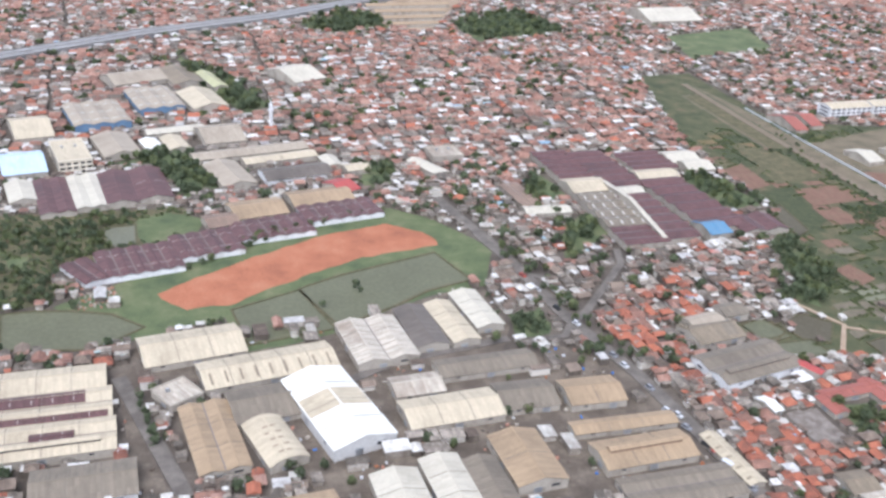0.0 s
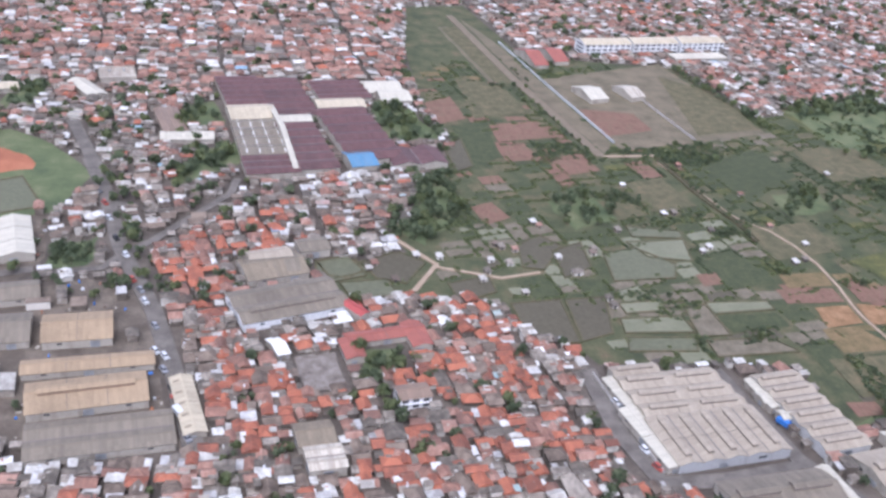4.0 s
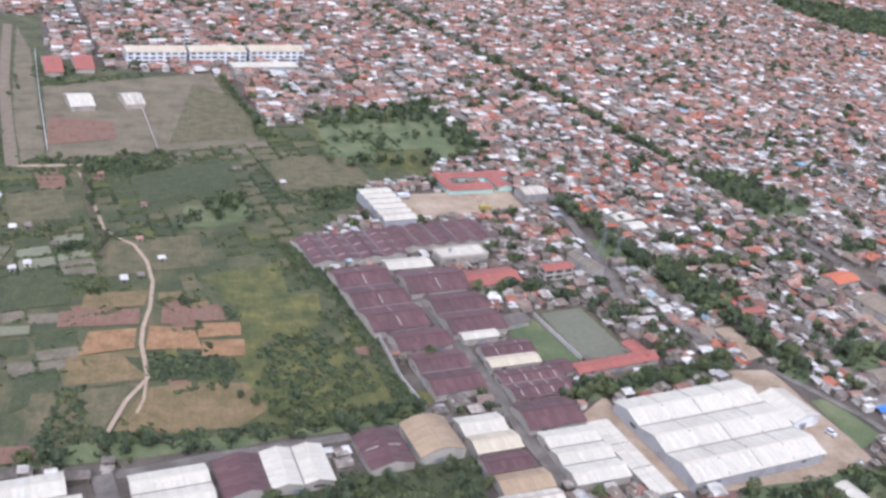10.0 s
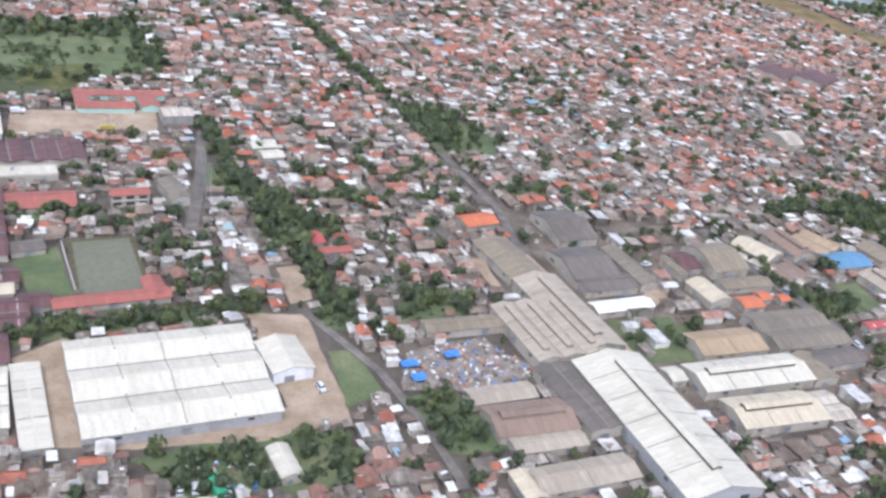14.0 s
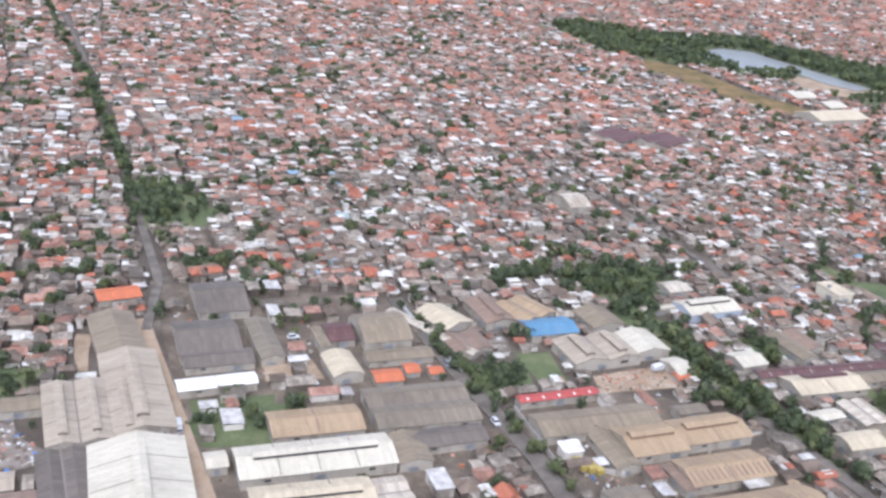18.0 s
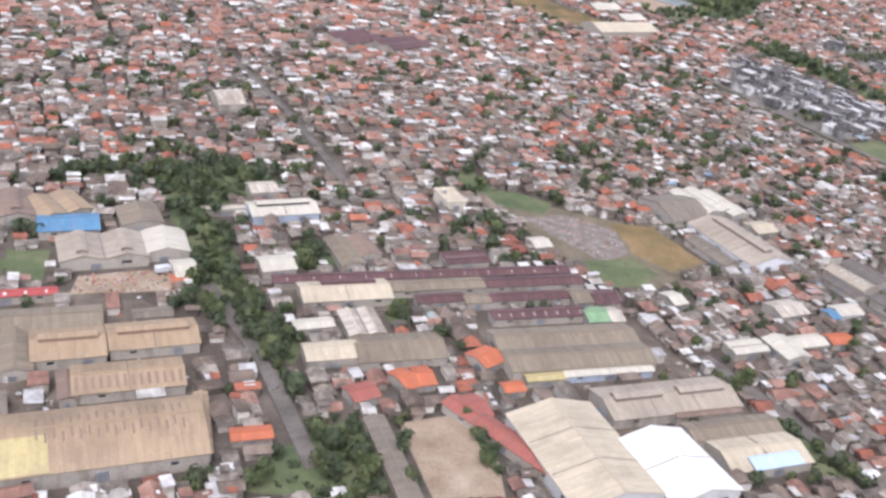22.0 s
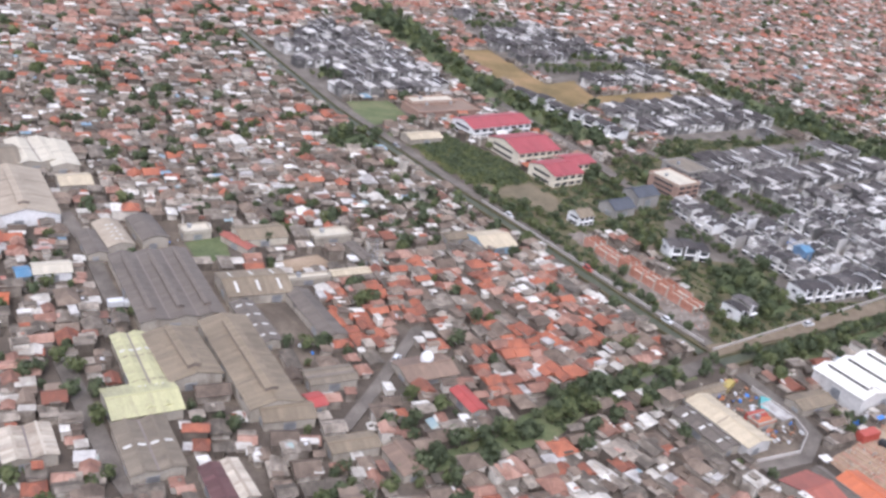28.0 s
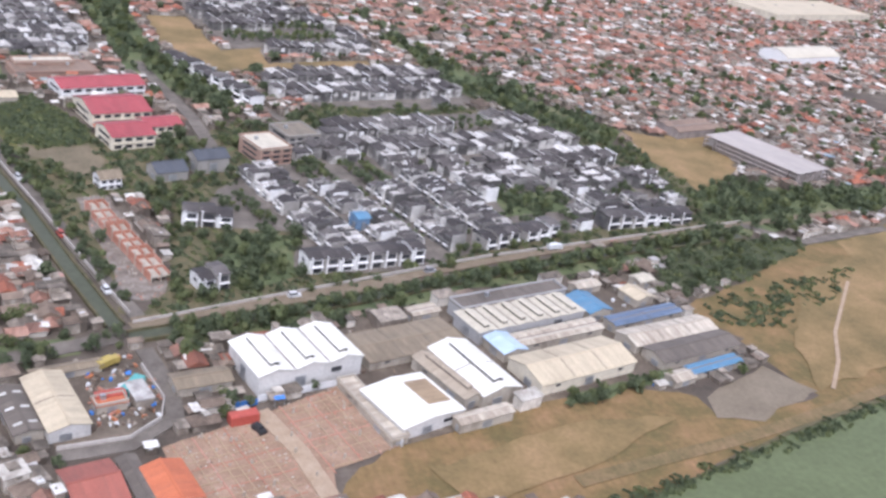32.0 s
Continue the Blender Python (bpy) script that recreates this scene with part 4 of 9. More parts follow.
zone("town", (1137, 319), (1166, 359), (1245, 387), (1259, 366), (1292, 297), (1276, 270), (1237, 264), (1194, 247), (1159, 228), (1129, 229), (1138, 254), (1103, 255), (1100, 267), (1118, 286))
zone("field2", (1241, 211), (1278, 231), (1320, 259), (1372, 280), (1421, 293), (1301, 164), (1279, 167), (1256, 165), (1251, 179), (1249, 192))
zone("field2", (1125, 136), (1131, 144), (1142, 151), (1177, 165), (1206, 170), (1221, 167), (1222, 156), (1198, 146), (1170, 131))
zone("field2", (1170, 131), (1198, 146), (1222, 156), (1256, 165), (1316, 181), (1301, 164), (1276, 165), (1238, 152), (1184, 129))
zone("yard", (1067, 180), (1094, 190), (1098, 173), (1094, 157), (1075, 153))
zone("yard", (1137, 196), (1172, 217), (1211, 229), (1251, 193), (1224, 174), (1177, 165), (1142, 151), (1135, 174))
zone("verge", (-144, 331), (-125, 348), (-84, 383), (-11, 424), (9, 409), (30, 379), (21, 344), (2, 338), (-20, 325), (-42, 308), (-60, 300), (-74, 296), (-81, 321), (-109, 307), (-118, 304))
zone("redsoil", (-108, 340), (-98, 350), (-72, 372), (-46, 391), (-15, 406), (1, 396), (7, 382), (-27, 371), (-56, 351), (-77, 333), (-95, 326))
zone("pond", (-79, 327), (-54, 342), (-39, 312), (-72, 301))
zone("pond", (-54, 343), (-38, 354), (4, 375), (16, 349), (-3, 340), (-17, 328), (-41, 312))
zone("pond", (-161, 326), (-150, 328), (-137, 328), (-122, 325), (-109, 315), (-119, 305), (-127, 300), (-155, 301))
zone("grass", (-120, 348), (-84, 381), (-35, 407), (-8, 419), (2, 406), (-0, 397), (-15, 408), (-46, 393), (-72, 374), (-98, 351), (-108, 341))
zone("scrub", (-216, 411), (-143, 420), (-104, 424), (-96, 392), (-121, 368), (-148, 359), (-145, 333), (-188, 322))
zone("grass", (-124, 412), (-112, 418), (-95, 412), (-97, 395), (-118, 385), (-124, 398))
zone("pond2", (-137, 402), (-124, 405), (-121, 386), (-129, 381), (-135, 390))
zone("grass", (-170, 372), (-162, 374), (-160, 363), (-167, 362))
zone("wood", (-145, 480), (-111, 505), (-90, 450), (-105, 435), (-110, 450), (-125, 477))
zone("wood", (-136, 697), (-98, 636), (-66, 577), (-81, 560), (-118, 622))
zone("wood", (61, 459), (73, 466), (79, 437), (59, 431))
zone("wood", (70, 406), (90, 419), (87, 393), (60, 366))
zone("wood", (-22, 474), (-5, 487), (-8, 451), (-21, 447))
zone("wood", (25, 319), (40, 325), (39, 304), (25, 302))
zone("dirt", (-8, 807), (40, 915), (105, 925), (53, 775))
zone("grass", (253, 786), (343, 827), (334, 751), (250, 714))
zone("wood", (76, 807), (136, 869), (168, 787), (90, 751))
zone("stubble", (250, 521), (332, 558), (351, 447), (306, 431), (263, 419))
zone("stubble", (222, 642), (236, 590), (247, 520), (261, 427), (254, 412), (246, 455), (235, 529))
zone("stubble", (204, 616), (212, 618), (228, 512), (218, 509))
zone("shrub", (374, 484), (427, 500), (439, 435), (419, 408), (382, 433))
zone("shrub", (327, 264), (356, 269), (386, 236), (379, 226), (330, 222), (338, 232))
zone("wood", (296, 224), (332, 222), (381, 231), (379, 225), (306, 215), (267, 211))
zone("wood", (142, 336), (154, 341), (160, 379), (175, 375), (172, 349), (155, 321))
zone("wood", (147, 463), (162, 473), (177, 437), (176, 420), (153, 424))
zone("wood", (211, 361), (235, 373), (241, 347), (217, 336))
zone("wood", (317, 372), (342, 380), (341, 357), (316, 350))
zone("wood", (128, 253), (138, 254), (136, 243), (125, 238))
zone("wetgrass", (326, 196), (354, 203), (390, 209), (387, 178), (324, 183))
zone("wood", (557, 418), (569, 417), (598, 377), (581, 362), (565, 365))
zone("wood", (420, 235), (485, 250), (485, 244), (435, 232), (423, 228))
zone("grass", (380, 481), (443, 509), (458, 442), (422, 423), (381, 421))
zone("wood", (376, 482), (443, 509), (458, 442), (447, 441), (432, 488), (404, 478), (384, 470))
zone("wood", (408, 306), (428, 302), (453, 306), (432, 296), (412, 295))
zone("wood", (472, 344), (488, 336), (490, 326), (512, 294), (498, 281), (486, 288), (488, 313), (472, 325))
zone("wood", (525, 251), (549, 258), (545, 245), (524, 240))
zone("wood", (502, 254), (514, 257), (510, 236), (499, 236))
zone("wood", (451, 185), (480, 193), (503, 192), (499, 173), (466, 171))
zone("dirt", (424, 223), (436, 233), (444, 189), (435, 189))
zone("dirt", (481, 244), (497, 244), (503, 197), (482, 190), (445, 188), (443, 191), (488, 202))
zone("grass", (501, 226), (508, 227), (513, 207), (502, 201))
zone("wood", (518, 206), (531, 208), (539, 184), (524, 183))
zone("dirt", (491, 270), (498, 272), (500, 252), (493, 249))
zone("dirt", (403, 385), (455, 394), (456, 370), (405, 360))
zone("pond2", (432, 283), (449, 287), (454, 262), (453, 254), (437, 253))
zone("grass", (418, 271), (429, 280), (436, 253), (425, 251))
zone("wood", (589, 236), (618, 241), (612, 223), (587, 225))
zone("wood", (556, 412), (580, 415), (591, 370), (565, 363))
zone("wood", (580, 332), (598, 340), (598, 330), (582, 326))
zone("wood", (663, 259), (683, 261), (683, 246), (663, 240))
zone("wood", (687, 322), (702, 327), (722, 322), (738, 338), (754, 334), (752, 316), (745, 305), (728, 288), (721, 306), (712, 326), (687, 312))
zone("wood", (732, 293), (741, 285), (744, 240), (754, 231), (733, 234), (731, 260))
zone("wood", (763, 275), (775, 276), (771, 263), (760, 264))
zone("wood", (751, 222), (762, 226), (756, 211), (747, 209))
zone("grass", (681, 266), (693, 267), (693, 250), (685, 247))
zone("dirt", (702, 252), (729, 259), (728, 245), (701, 242))
zone("grass", (587, 240), (605, 243), (608, 220), (591, 219))
zone("wood", (998, 861), (1064, 884), (1088, 819), (1137, 764), (1189, 786), (1096, 646), (1025, 624), (1010, 688), (962, 723), (888, 765), (872, 885), (913, 915))
zone("dirt", (1018, 732), (1050, 701), (1081, 672), (1063, 651), (1037, 645), (1008, 666))
zone("water", (979, 800), (1013, 825), (1039, 818), (1051, 769), (1064, 726), (1074, 685), (1054, 675), (1039, 699), (1033, 732), (996, 726), (988, 744), (979, 777))

zone("wood", (716, 326), (734, 336), (758, 322), (757, 313), (733, 303), (737, 274), (745, 254), (753, 219), (754, 199), (746, 210), (738, 247), (726, 280))
zone("wood", (758, 275), (772, 278), (773, 262), (760, 259))
zone("wood", (781, 243), (789, 244), (789, 231), (782, 229))
zone("wood", (756, 181), (770, 188), (772, 161), (743, 163), (743, 168))
zone("dirt", (778, 186), (791, 189), (798, 171), (796, 160), (781, 160))
zone("wood", (791, 193), (793, 194), (798, 175), (797, 166), (794, 177))
zone("wood", (870, 185), (874, 186), (880, 164), (873, 160))
zone("wood", (820, 335), (829, 341), (833, 323), (821, 320))
zone("grass", (954, 257), (965, 262), (966, 249), (957, 244))
zone("dirt", (978, 247), (990, 252), (995, 244), (979, 240))
zone("grass", (1022, 397), (1042, 401), (1046, 380), (1026, 366))
zone("shrub", (1039, 347), (1056, 358), (1068, 314), (1055, 305))
zone("wood", (1054, 307), (1094, 324), (1130, 336), (1144, 338), (1109, 306), (1079, 279), (1065, 291))
zone("wood", (1055, 562), (1079, 578), (1103, 423), (1127, 404), (1129, 361), (1122, 356), (1089, 404), (1077, 471))
zone("wood", (1006, 353), (1034, 361), (1033, 344), (1006, 340))
zone("wood", (1040, 183), (1077, 195), (1078, 187), (1054, 181), (1026, 162), (992, 151), (992, 156), (1021, 168))
zone("drygrass", (1100, 500), (1118, 505), (1131, 446), (1146, 431), (1200, 452), (1200, 442), (1145, 420), (1129, 408), (1105, 445))
zone("wood", (1114, 249), (1134, 252), (1130, 225), (1116, 216), (1112, 222))
zone("scrub", (1047, 350), (1066, 351), (1081, 320), (1104, 319), (1130, 350), (1131, 332), (1115, 312), (1109, 299), (1098, 292), (1078, 285), (1061, 306))
zone("shrub", (1041, 353), (1056, 363), (1066, 347), (1075, 334), (1077, 318), (1063, 310), (1052, 321))
zone("stubble", (1054, 316), (1064, 309), (1077, 315), (1082, 303), (1080, 288), (1071, 280), (1062, 296))
zone("rubble", (1075, 272), (1083, 275), (1098, 224), (1098, 211), (1087, 212))
zone("wood", (1097, 194), (1125, 206), (1175, 227), (1217, 242), (1297, 269), (1287, 252), (1211, 229), (1172, 217), (1138, 202), (1097, 188))
zone("wood", (1210, 292), (1236, 293), (1234, 278), (1208, 271))
zone("wood", (1295, 302), (1321, 311), (1331, 290), (1295, 262), (1284, 270))
zone("wood", (1214, 560), (1223, 513), (1251, 447), (1281, 393), (1299, 370), (1284, 350), (1260, 370), (1233, 415))
zone("drygrass", (1301, 374), (1317, 366), (1337, 332), (1301, 303), (1294, 338))
zone("water2", (1306, 169), (1275, 163), (1238, 151), (1183, 128), (1254, 113))
zone("mud", (1223, 166), (1247, 179), (1257, 168), (1233, 155), (1221, 156))
zone("drygrass", (1332, 260), (1365, 272), (1374, 273), (1349, 243), (1330, 241))
zone("site", (1094, 153), (1115, 164), (1134, 174), (1142, 151), (1126, 144), (1125, 135), (1098, 137))
zone("wood", (1188, 168), (1218, 178), (1217, 174), (1183, 163))
zone("tiles", (-113, 758), (28, 792), (223, 672), (186, 523), (80, 511), (-30, 527), (-69, 652))
zone("orange", (113, 255), (148, 279), (179, 276), (197, 238), (199, 183), (101, 190), (91, 229))
zone("orange", (56, 321), (91, 340), (121, 313), (88, 282), (97, 261), (138, 267), (206, 240), (185, 202), (78, 206), (84, 249))
zone("mixed", (989, 235), (1023, 251), (1064, 246), (1064, 207), (1048, 183), (1016, 173), (987, 194))
zone("pale", (941, 325), (1032, 339), (1045, 308), (1064, 246), (1023, 251), (989, 242), (950, 268))
zone("orange", (989, 228), (1012, 233), (1016, 199), (1013, 187), (990, 192))
zone("orange", (1028, 246), (1060, 252), (1060, 206), (1049, 186), (1034, 174), (1020, 186))
zone("pale", (453, 298), (486, 300), (499, 271), (471, 244), (459, 256))
plot("pale_plot", (217.2, 280.3), (233.1, 282.1), (232.9, 275.3), (217.8, 273.3))
plot("pale_plot", (214.7, 270.3), (237.0, 271.8), (237.8, 261.7), (213.6, 261.4))
plot("pond", (213.3, 258.8), (236.3, 258.4), (234.8, 250.6), (211.5, 250.8))
plot("mauve_plot", (240.2, 277.1), (248.8, 278.8), (250.3, 259.8), (238.6, 259.0))
plot("mauve_plot", (240.1, 256.8), (262.8, 258.0), (269.9, 249.8), (240.3, 247.1))
plot("pale_plot", (249.2, 280.7), (273.2, 281.8), (273.5, 275.9), (249.9, 273.1))
plot("green_plot", (249.6, 271.7), (272.9, 273.7), (274.2, 264.5), (251.6, 261.5))
plot("pond", (222.7, 316.1), (236.4, 320.8), (248.8, 308.1), (244.7, 297.9), (220.6, 295.3))
plot("pale_plot", (235.0, 325.3), (259.3, 328.3), (256.5, 310.4), (239.8, 313.5))
plot("pond", (239.4, 339.4), (260.8, 335.4), (259.5, 329.2), (239.0, 330.0))
plot("dark_pond", (190.6, 321.7), (200.3, 330.9), (207.7, 322.2), (196.4, 303.2), (188.9, 305.1))
plot("dark_pond", (203.3, 317.8), (216.1, 324.7), (215.0, 305.5), (202.7, 297.4))
plot("dark_pond", (179.0, 280.0), (196.9, 282.5), (196.8, 256.0), (180.4, 256.3))
plot("dark_pond", (198.7, 282.5), (213.6, 284.3), (209.3, 261.4), (197.6, 256.6))
plot("pond", (114.4, 308.8), (127.9, 313.4), (131.3, 298.5), (120.2, 294.3))
plot("pond", (122.0, 293.6), (138.4, 296.0), (140.9, 285.9), (125.5, 282.5))
plot("dark_pond", (130.3, 308.0), (144.0, 316.3), (153.6, 308.4), (144.7, 293.1), (134.9, 296.7))
plot("dark_pond", (159.5, 293.2), (174.8, 299.0), (175.5, 287.8), (161.6, 280.8))
plot("olive_plot", (283.4, 257.0), (302.8, 261.8), (305.5, 250.0), (285.4, 246.0))
plot("orange_plot", (306.9, 279.7), (319.7, 277.5), (321.8, 265.3), (305.9, 265.9))
plot("orange_plot", (321.9, 270.3), (334.2, 270.7), (334.1, 261.1), (321.6, 261.7))
plot("orange_plot", (289.3, 276.9), (303.5, 278.7), (302.7, 267.0), (287.6, 263.7))
plot("orange_plot", (320.9, 280.6), (333.6, 281.0), (333.2, 273.0), (320.9, 272.3))
plot("tan_plot", (306.9, 246.0), (318.9, 247.4), (333.3, 246.9), (338.8, 233.6), (330.5, 225.8), (312.6, 224.3), (298.8, 225.8), (303.5, 238.4))
plot("tan_plot", (284.8, 263.1), (304.3, 265.6), (306.2, 250.5), (285.1, 248.5))
plot("red_plot", (280.2, 289.5), (303.5, 290.6), (304.0, 281.2), (280.6, 279.6))
plot("olive_plot", (280.9, 246.0), (300.6, 247.1), (296.0, 237.1), (280.5, 234.5))
plot("red_plot", (310.3, 290.4), (327.5, 292.5), (329.9, 282.5), (309.9, 280.6))
plot("tan_plot", (286.8, 300.4), (306.7, 302.7), (304.6, 292.4), (285.9, 290.3))
plot("lime_plot", (322.7, 311.7), (349.4, 322.4), (351.1, 278.6), (334.4, 263.8), (333.8, 286.5))
plot("lime_plot", (339.2, 298.9), (360.1, 299.1), (358.9, 278.6), (346.3, 271.0))
plot("green_plot", (300.0, 262.5), (323.7, 258.7), (322.3, 248.6), (307.3, 250.6))
plot("green_plot", (273.1, 254.5), (282.7, 257.7), (284.1, 244.8), (273.0, 236.0))
plot("olive_plot", (277.6, 244.9), (302.9, 246.8), (296.7, 226.6), (278.1, 224.5))
plot("red_plot", (271.2, 222.0), (280.9, 222.4), (282.1, 216.2), (271.4, 214.9))
plot("red_plot", (204.4, 447.4), (230.2, 454.2), (233.1, 432.5), (204.2, 424.7))
plot("red_plot", (222.4, 404.7), (240.9, 412.8), (245.7, 394.2), (225.3, 386.7))
plot("red_plot", (176.3, 474.7), (191.4, 485.2), (194.3, 453.6), (177.3, 444.2))
plot("red_plot", (178.4, 353.9), (188.1, 359.5), (192.8, 344.7), (182.2, 338.6))
plot("red_plot", (201.6, 422.4), (216.8, 423.9), (219.9, 404.5), (203.9, 401.3))
plot("olive_plot", (198.6, 522.3), (223.8, 503.1), (228.7, 465.7), (198.2, 454.1))
plot("green_plot", (184.9, 445.1), (202.8, 443.5), (201.8, 406.1), (185.9, 392.5))
plot("olive_plot", (248.2, 379.5), (271.7, 387.0), (277.6, 359.0), (255.2, 352.6))
plot("olive_plot", (233.8, 362.0), (249.6, 360.2), (254.7, 350.0), (238.0, 344.3))
plot("green_plot", (295.6, 401.2), (335.3, 424.9), (340.9, 392.0), (300.4, 371.4))
plot("olive_plot", (353.2, 426.6), (390.2, 430.0), (395.8, 395.9), (355.3, 386.7))
plot("lime_plot", (401.4, 434.8), (431.6, 445.4), (426.5, 422.3), (400.8, 413.1))
plot("olive_plot", (291.3, 339.0), (321.9, 345.3), (325.0, 320.9), (290.0, 311.1))
plot("green_plot", (255.5, 310.4), (284.6, 315.3), (282.9, 294.2), (256.7, 288.2))
plot("red_plot", (253.3, 300.0), (262.0, 302.1), (262.0, 293.3), (253.5, 291.6))
plot("red_plot", (257.9, 473.5), (286.1, 469.0), (288.4, 445.7), (260.1, 435.3))
plot("olive_plot", (322.5, 533.3), (348.8, 508.1), (350.2, 452.5), (311.3, 440.7))
plot("olive_plot", (206.0, 611.5), (220.3, 621.2), (233.7, 513.9), (221.1, 505.4))
plot("dark_pond", (177.0, 419.9), (186.9, 427.6), (187.1, 395.6), (178.9, 389.0))
plot("pond", (115.0, 308.6), (126.2, 312.7), (132.6, 301.5), (118.5, 295.7))
zone("scrub", (1054, 298), (1065, 302), (1078, 285), (1099, 293), (1118, 286), (1103, 255), (1100, 267), (1085, 275), (1075, 272), (1088, 211), (1090, 203), (1087, 204), (1070, 252))
zone("scrub", (1100, 255), (1115, 254), (1112, 222), (1116, 216), (1130, 225), (1159, 228), (1193, 245), (1236, 263), (1276, 269), (1299, 276), (1298, 271), (1189, 238), (1145, 221), (1114, 210), (1090, 202), (1098, 215))
zone("wetgrass", (1240, 226), (1248, 219), (1278, 231), (1319, 258), (1296, 260), (1259, 246))
zone("wood", (1325, 318), (1344, 308), (1406, 322), (1381, 292), (1353, 287), (1316, 268), (1295, 262))
zone("drygrass", (1319, 370), (1346, 375), (1338, 338), (1305, 315))
zone("wood", (-48, 796), (-13, 838), (15, 826), (21, 794), (-13, 769), (-39, 765))
zone("drygrass", (1117, 438), (1150, 459), (1149, 430), (1130, 411), (1117, 424))
zone("drygrass", (1301, 236), (1329, 248), (1357, 252), (1296, 181), (1258, 168), (1267, 193))
zone("drygrass", (1145, 143), (1173, 154), (1199, 159), (1210, 157), (1173, 138), (1152, 132))

zone("dirt", (606, 262), (620, 264), (623, 252), (607, 250))
zone("grass", (587, 241), (609, 244), (608, 224), (598, 220), (591, 223))
zone("dirt", (553, 279), (558, 279), (560, 257), (557, 257))
zone("rubble", (521, 224), (545, 233), (557, 215), (546, 210), (533, 208), (518, 208))
zone("wood", (526, 252), (538, 260), (548, 255), (543, 244), (526, 241))

zone("rubble", (104.9, 249.3), (117.8, 251.1), (120.6, 233.6), (107.6, 232.1))
zone("stubble", (828, 318), (853, 308), (873, 298), (892, 269), (866, 250), (850, 252), (838, 284))
zone("pond", (114.6, 308.0), (126.0, 312.4), (130.7, 302.2), (125.0, 296.7), (114.2, 299.9))
zone("rubble", (838, 300), (855, 302), (867, 290), (866, 273), (853, 270), (846, 284))
zone("drygrass", (867, 297), (883, 295), (891, 269), (876, 262), (868, 275))
zone("grass", (825, 322), (840, 321), (852, 312), (846, 303), (832, 308))
zone("grass", (849, 268), (866, 271), (871, 260), (858, 248), (849, 254))

# ---------- roads and waterways ----------
lane("asphalt", 5.6, (12.6, 436.4), (32.4, 378.7), (47.4, 317.7), (62.9, 275.0), (71.7, 241.3), (79.0, 208.4))
lane("asphalt", 3.4, (85.9, 376.8), (83.7, 362.4), (57.6, 322.1), (47.7, 310.6))
lane("asphalt", 3.0, (28.9, 299.3), (43.5, 302.8), (47.7, 310.6))
lane("asphalt", 4.0, (21.9, 301.7), (-21.1, 288.1), (-49.0, 268.5))
lane("asphalt", 5.0, (-113.2, 281.8), (-86.0, 219.7))
lane("highway", 16.0, (-314.4, 581.6), (-245.0, 670.3), (-164.5, 743.4), (-71.4, 809.9), (39.8, 915.5))
lane("asphalt", 4.0, (25.3, 393.9), (38.5, 353.5), (49.4, 348.8))
lane("asphalt", 6.0, (194.1, 241.3), (194.9, 210.5), (200.1, 189.6), (218.3, 189.4), (243.2, 195.3), (235.4, 240.1))
lane("asphalt", 5.0, (243.4, 196.4), (254.3, 176.8))
lane("asphalt", 5.0, (297.5, 209.1), (302.4, 189.2))
lane("asphalt", 3.2, (300.7, 208.5), (324.1, 214.0), (340.0, 216.3), (358.6, 219.4), (378.4, 223.2), (387.9, 225.1))
lane("asphalt", 5.0, (393.4, 296.6), (401.6, 251.3), (407.5, 209.3), (410.4, 194.0))
lane("dirtroad", 1.25, (276.7, 405.0), (284.0, 374.6), (289.2, 350.6), (294.7, 342.2), (300.2, 336.4), (304.8, 323.6), (307.1, 308.6), (306.6, 290.7), (304.9, 278.8), (304.7, 269.5), (307.0, 250.8), (301.8, 240.2), (297.6, 225.5))
lane("dirtroad", 0.8, (306.6, 249.0), (306.2, 240.1), (304.6, 234.0))
lane("dirtroad", 2.0, (146.7, 287.7), (157.3, 306.5), (145.3, 324.7))
lane("dirtroad", 1.5, (157.3, 304.6), (179.3, 297.1), (194.4, 301.2))
lane("dirtroad", 2.0, (250.7, 410.4), (277.2, 412.8))
lane("boulevard", 5.0, (216.7, 643.9), (230.9, 529.2), (243.2, 453.6), (250.7, 410.3))
lane("canal", 1.2, (277.8, 409.5), (281.7, 375.9), (284.9, 359.4), (289.2, 343.9), (290.2, 326.9))
lane("asphalt", 2.5, (513.0, 216.3), (520.8, 191.9), (524.7, 170.9))
lane("asphalt", 4.0, (472.5, 387.5), (470.1, 324.4), (466.4, 290.9))
lane("asphalt", 2.5, (497.1, 244.4), (513.0, 216.3))
lane("dirtroad", 6.0, (570.0, 288.6), (582.5, 237.7), (592.7, 195.5))
lane("asphalt", 3.0, (473.1, 790.3), (520.3, 583.8), (559.2, 391.8), (573.8, 317.3), (572.9, 281.3))
lane("asphalt", 5.0, (650.0, 304.4), (661.3, 254.1), (672.8, 211.8), (675.7, 191.0))
lane("asphalt", 4.0, (735.0, 248.8), (748.5, 212.3), (756.0, 178.8), (758.0, 170.8))
lane("asphalt", 4.0, (921.0, 274.1), (928.0, 255.0), (936.7, 221.5))
lane("asphalt", 4.0, (865.0, 213.4), (873.1, 191.2), (880.4, 166.1))
lane("asphalt", 3.0, (739.7, 476.2), (766.6, 386.2), (779.7, 324.8))
lane("asphalt", 4.0, (926.8, 196.6), (938.7, 159.1), (943.0, 150.4))
lane("asphalt", 3.0, (1010.7, 211.9), (1001.4, 196.0), (994.3, 184.3), (984.8, 169.7))
lane("drain", 3.5, (984.4, 498.9), (1015.1, 384.2), (1041.8, 310.6), (1062.2, 260.7), (1074.5, 226.8), (1085.3, 198.7))
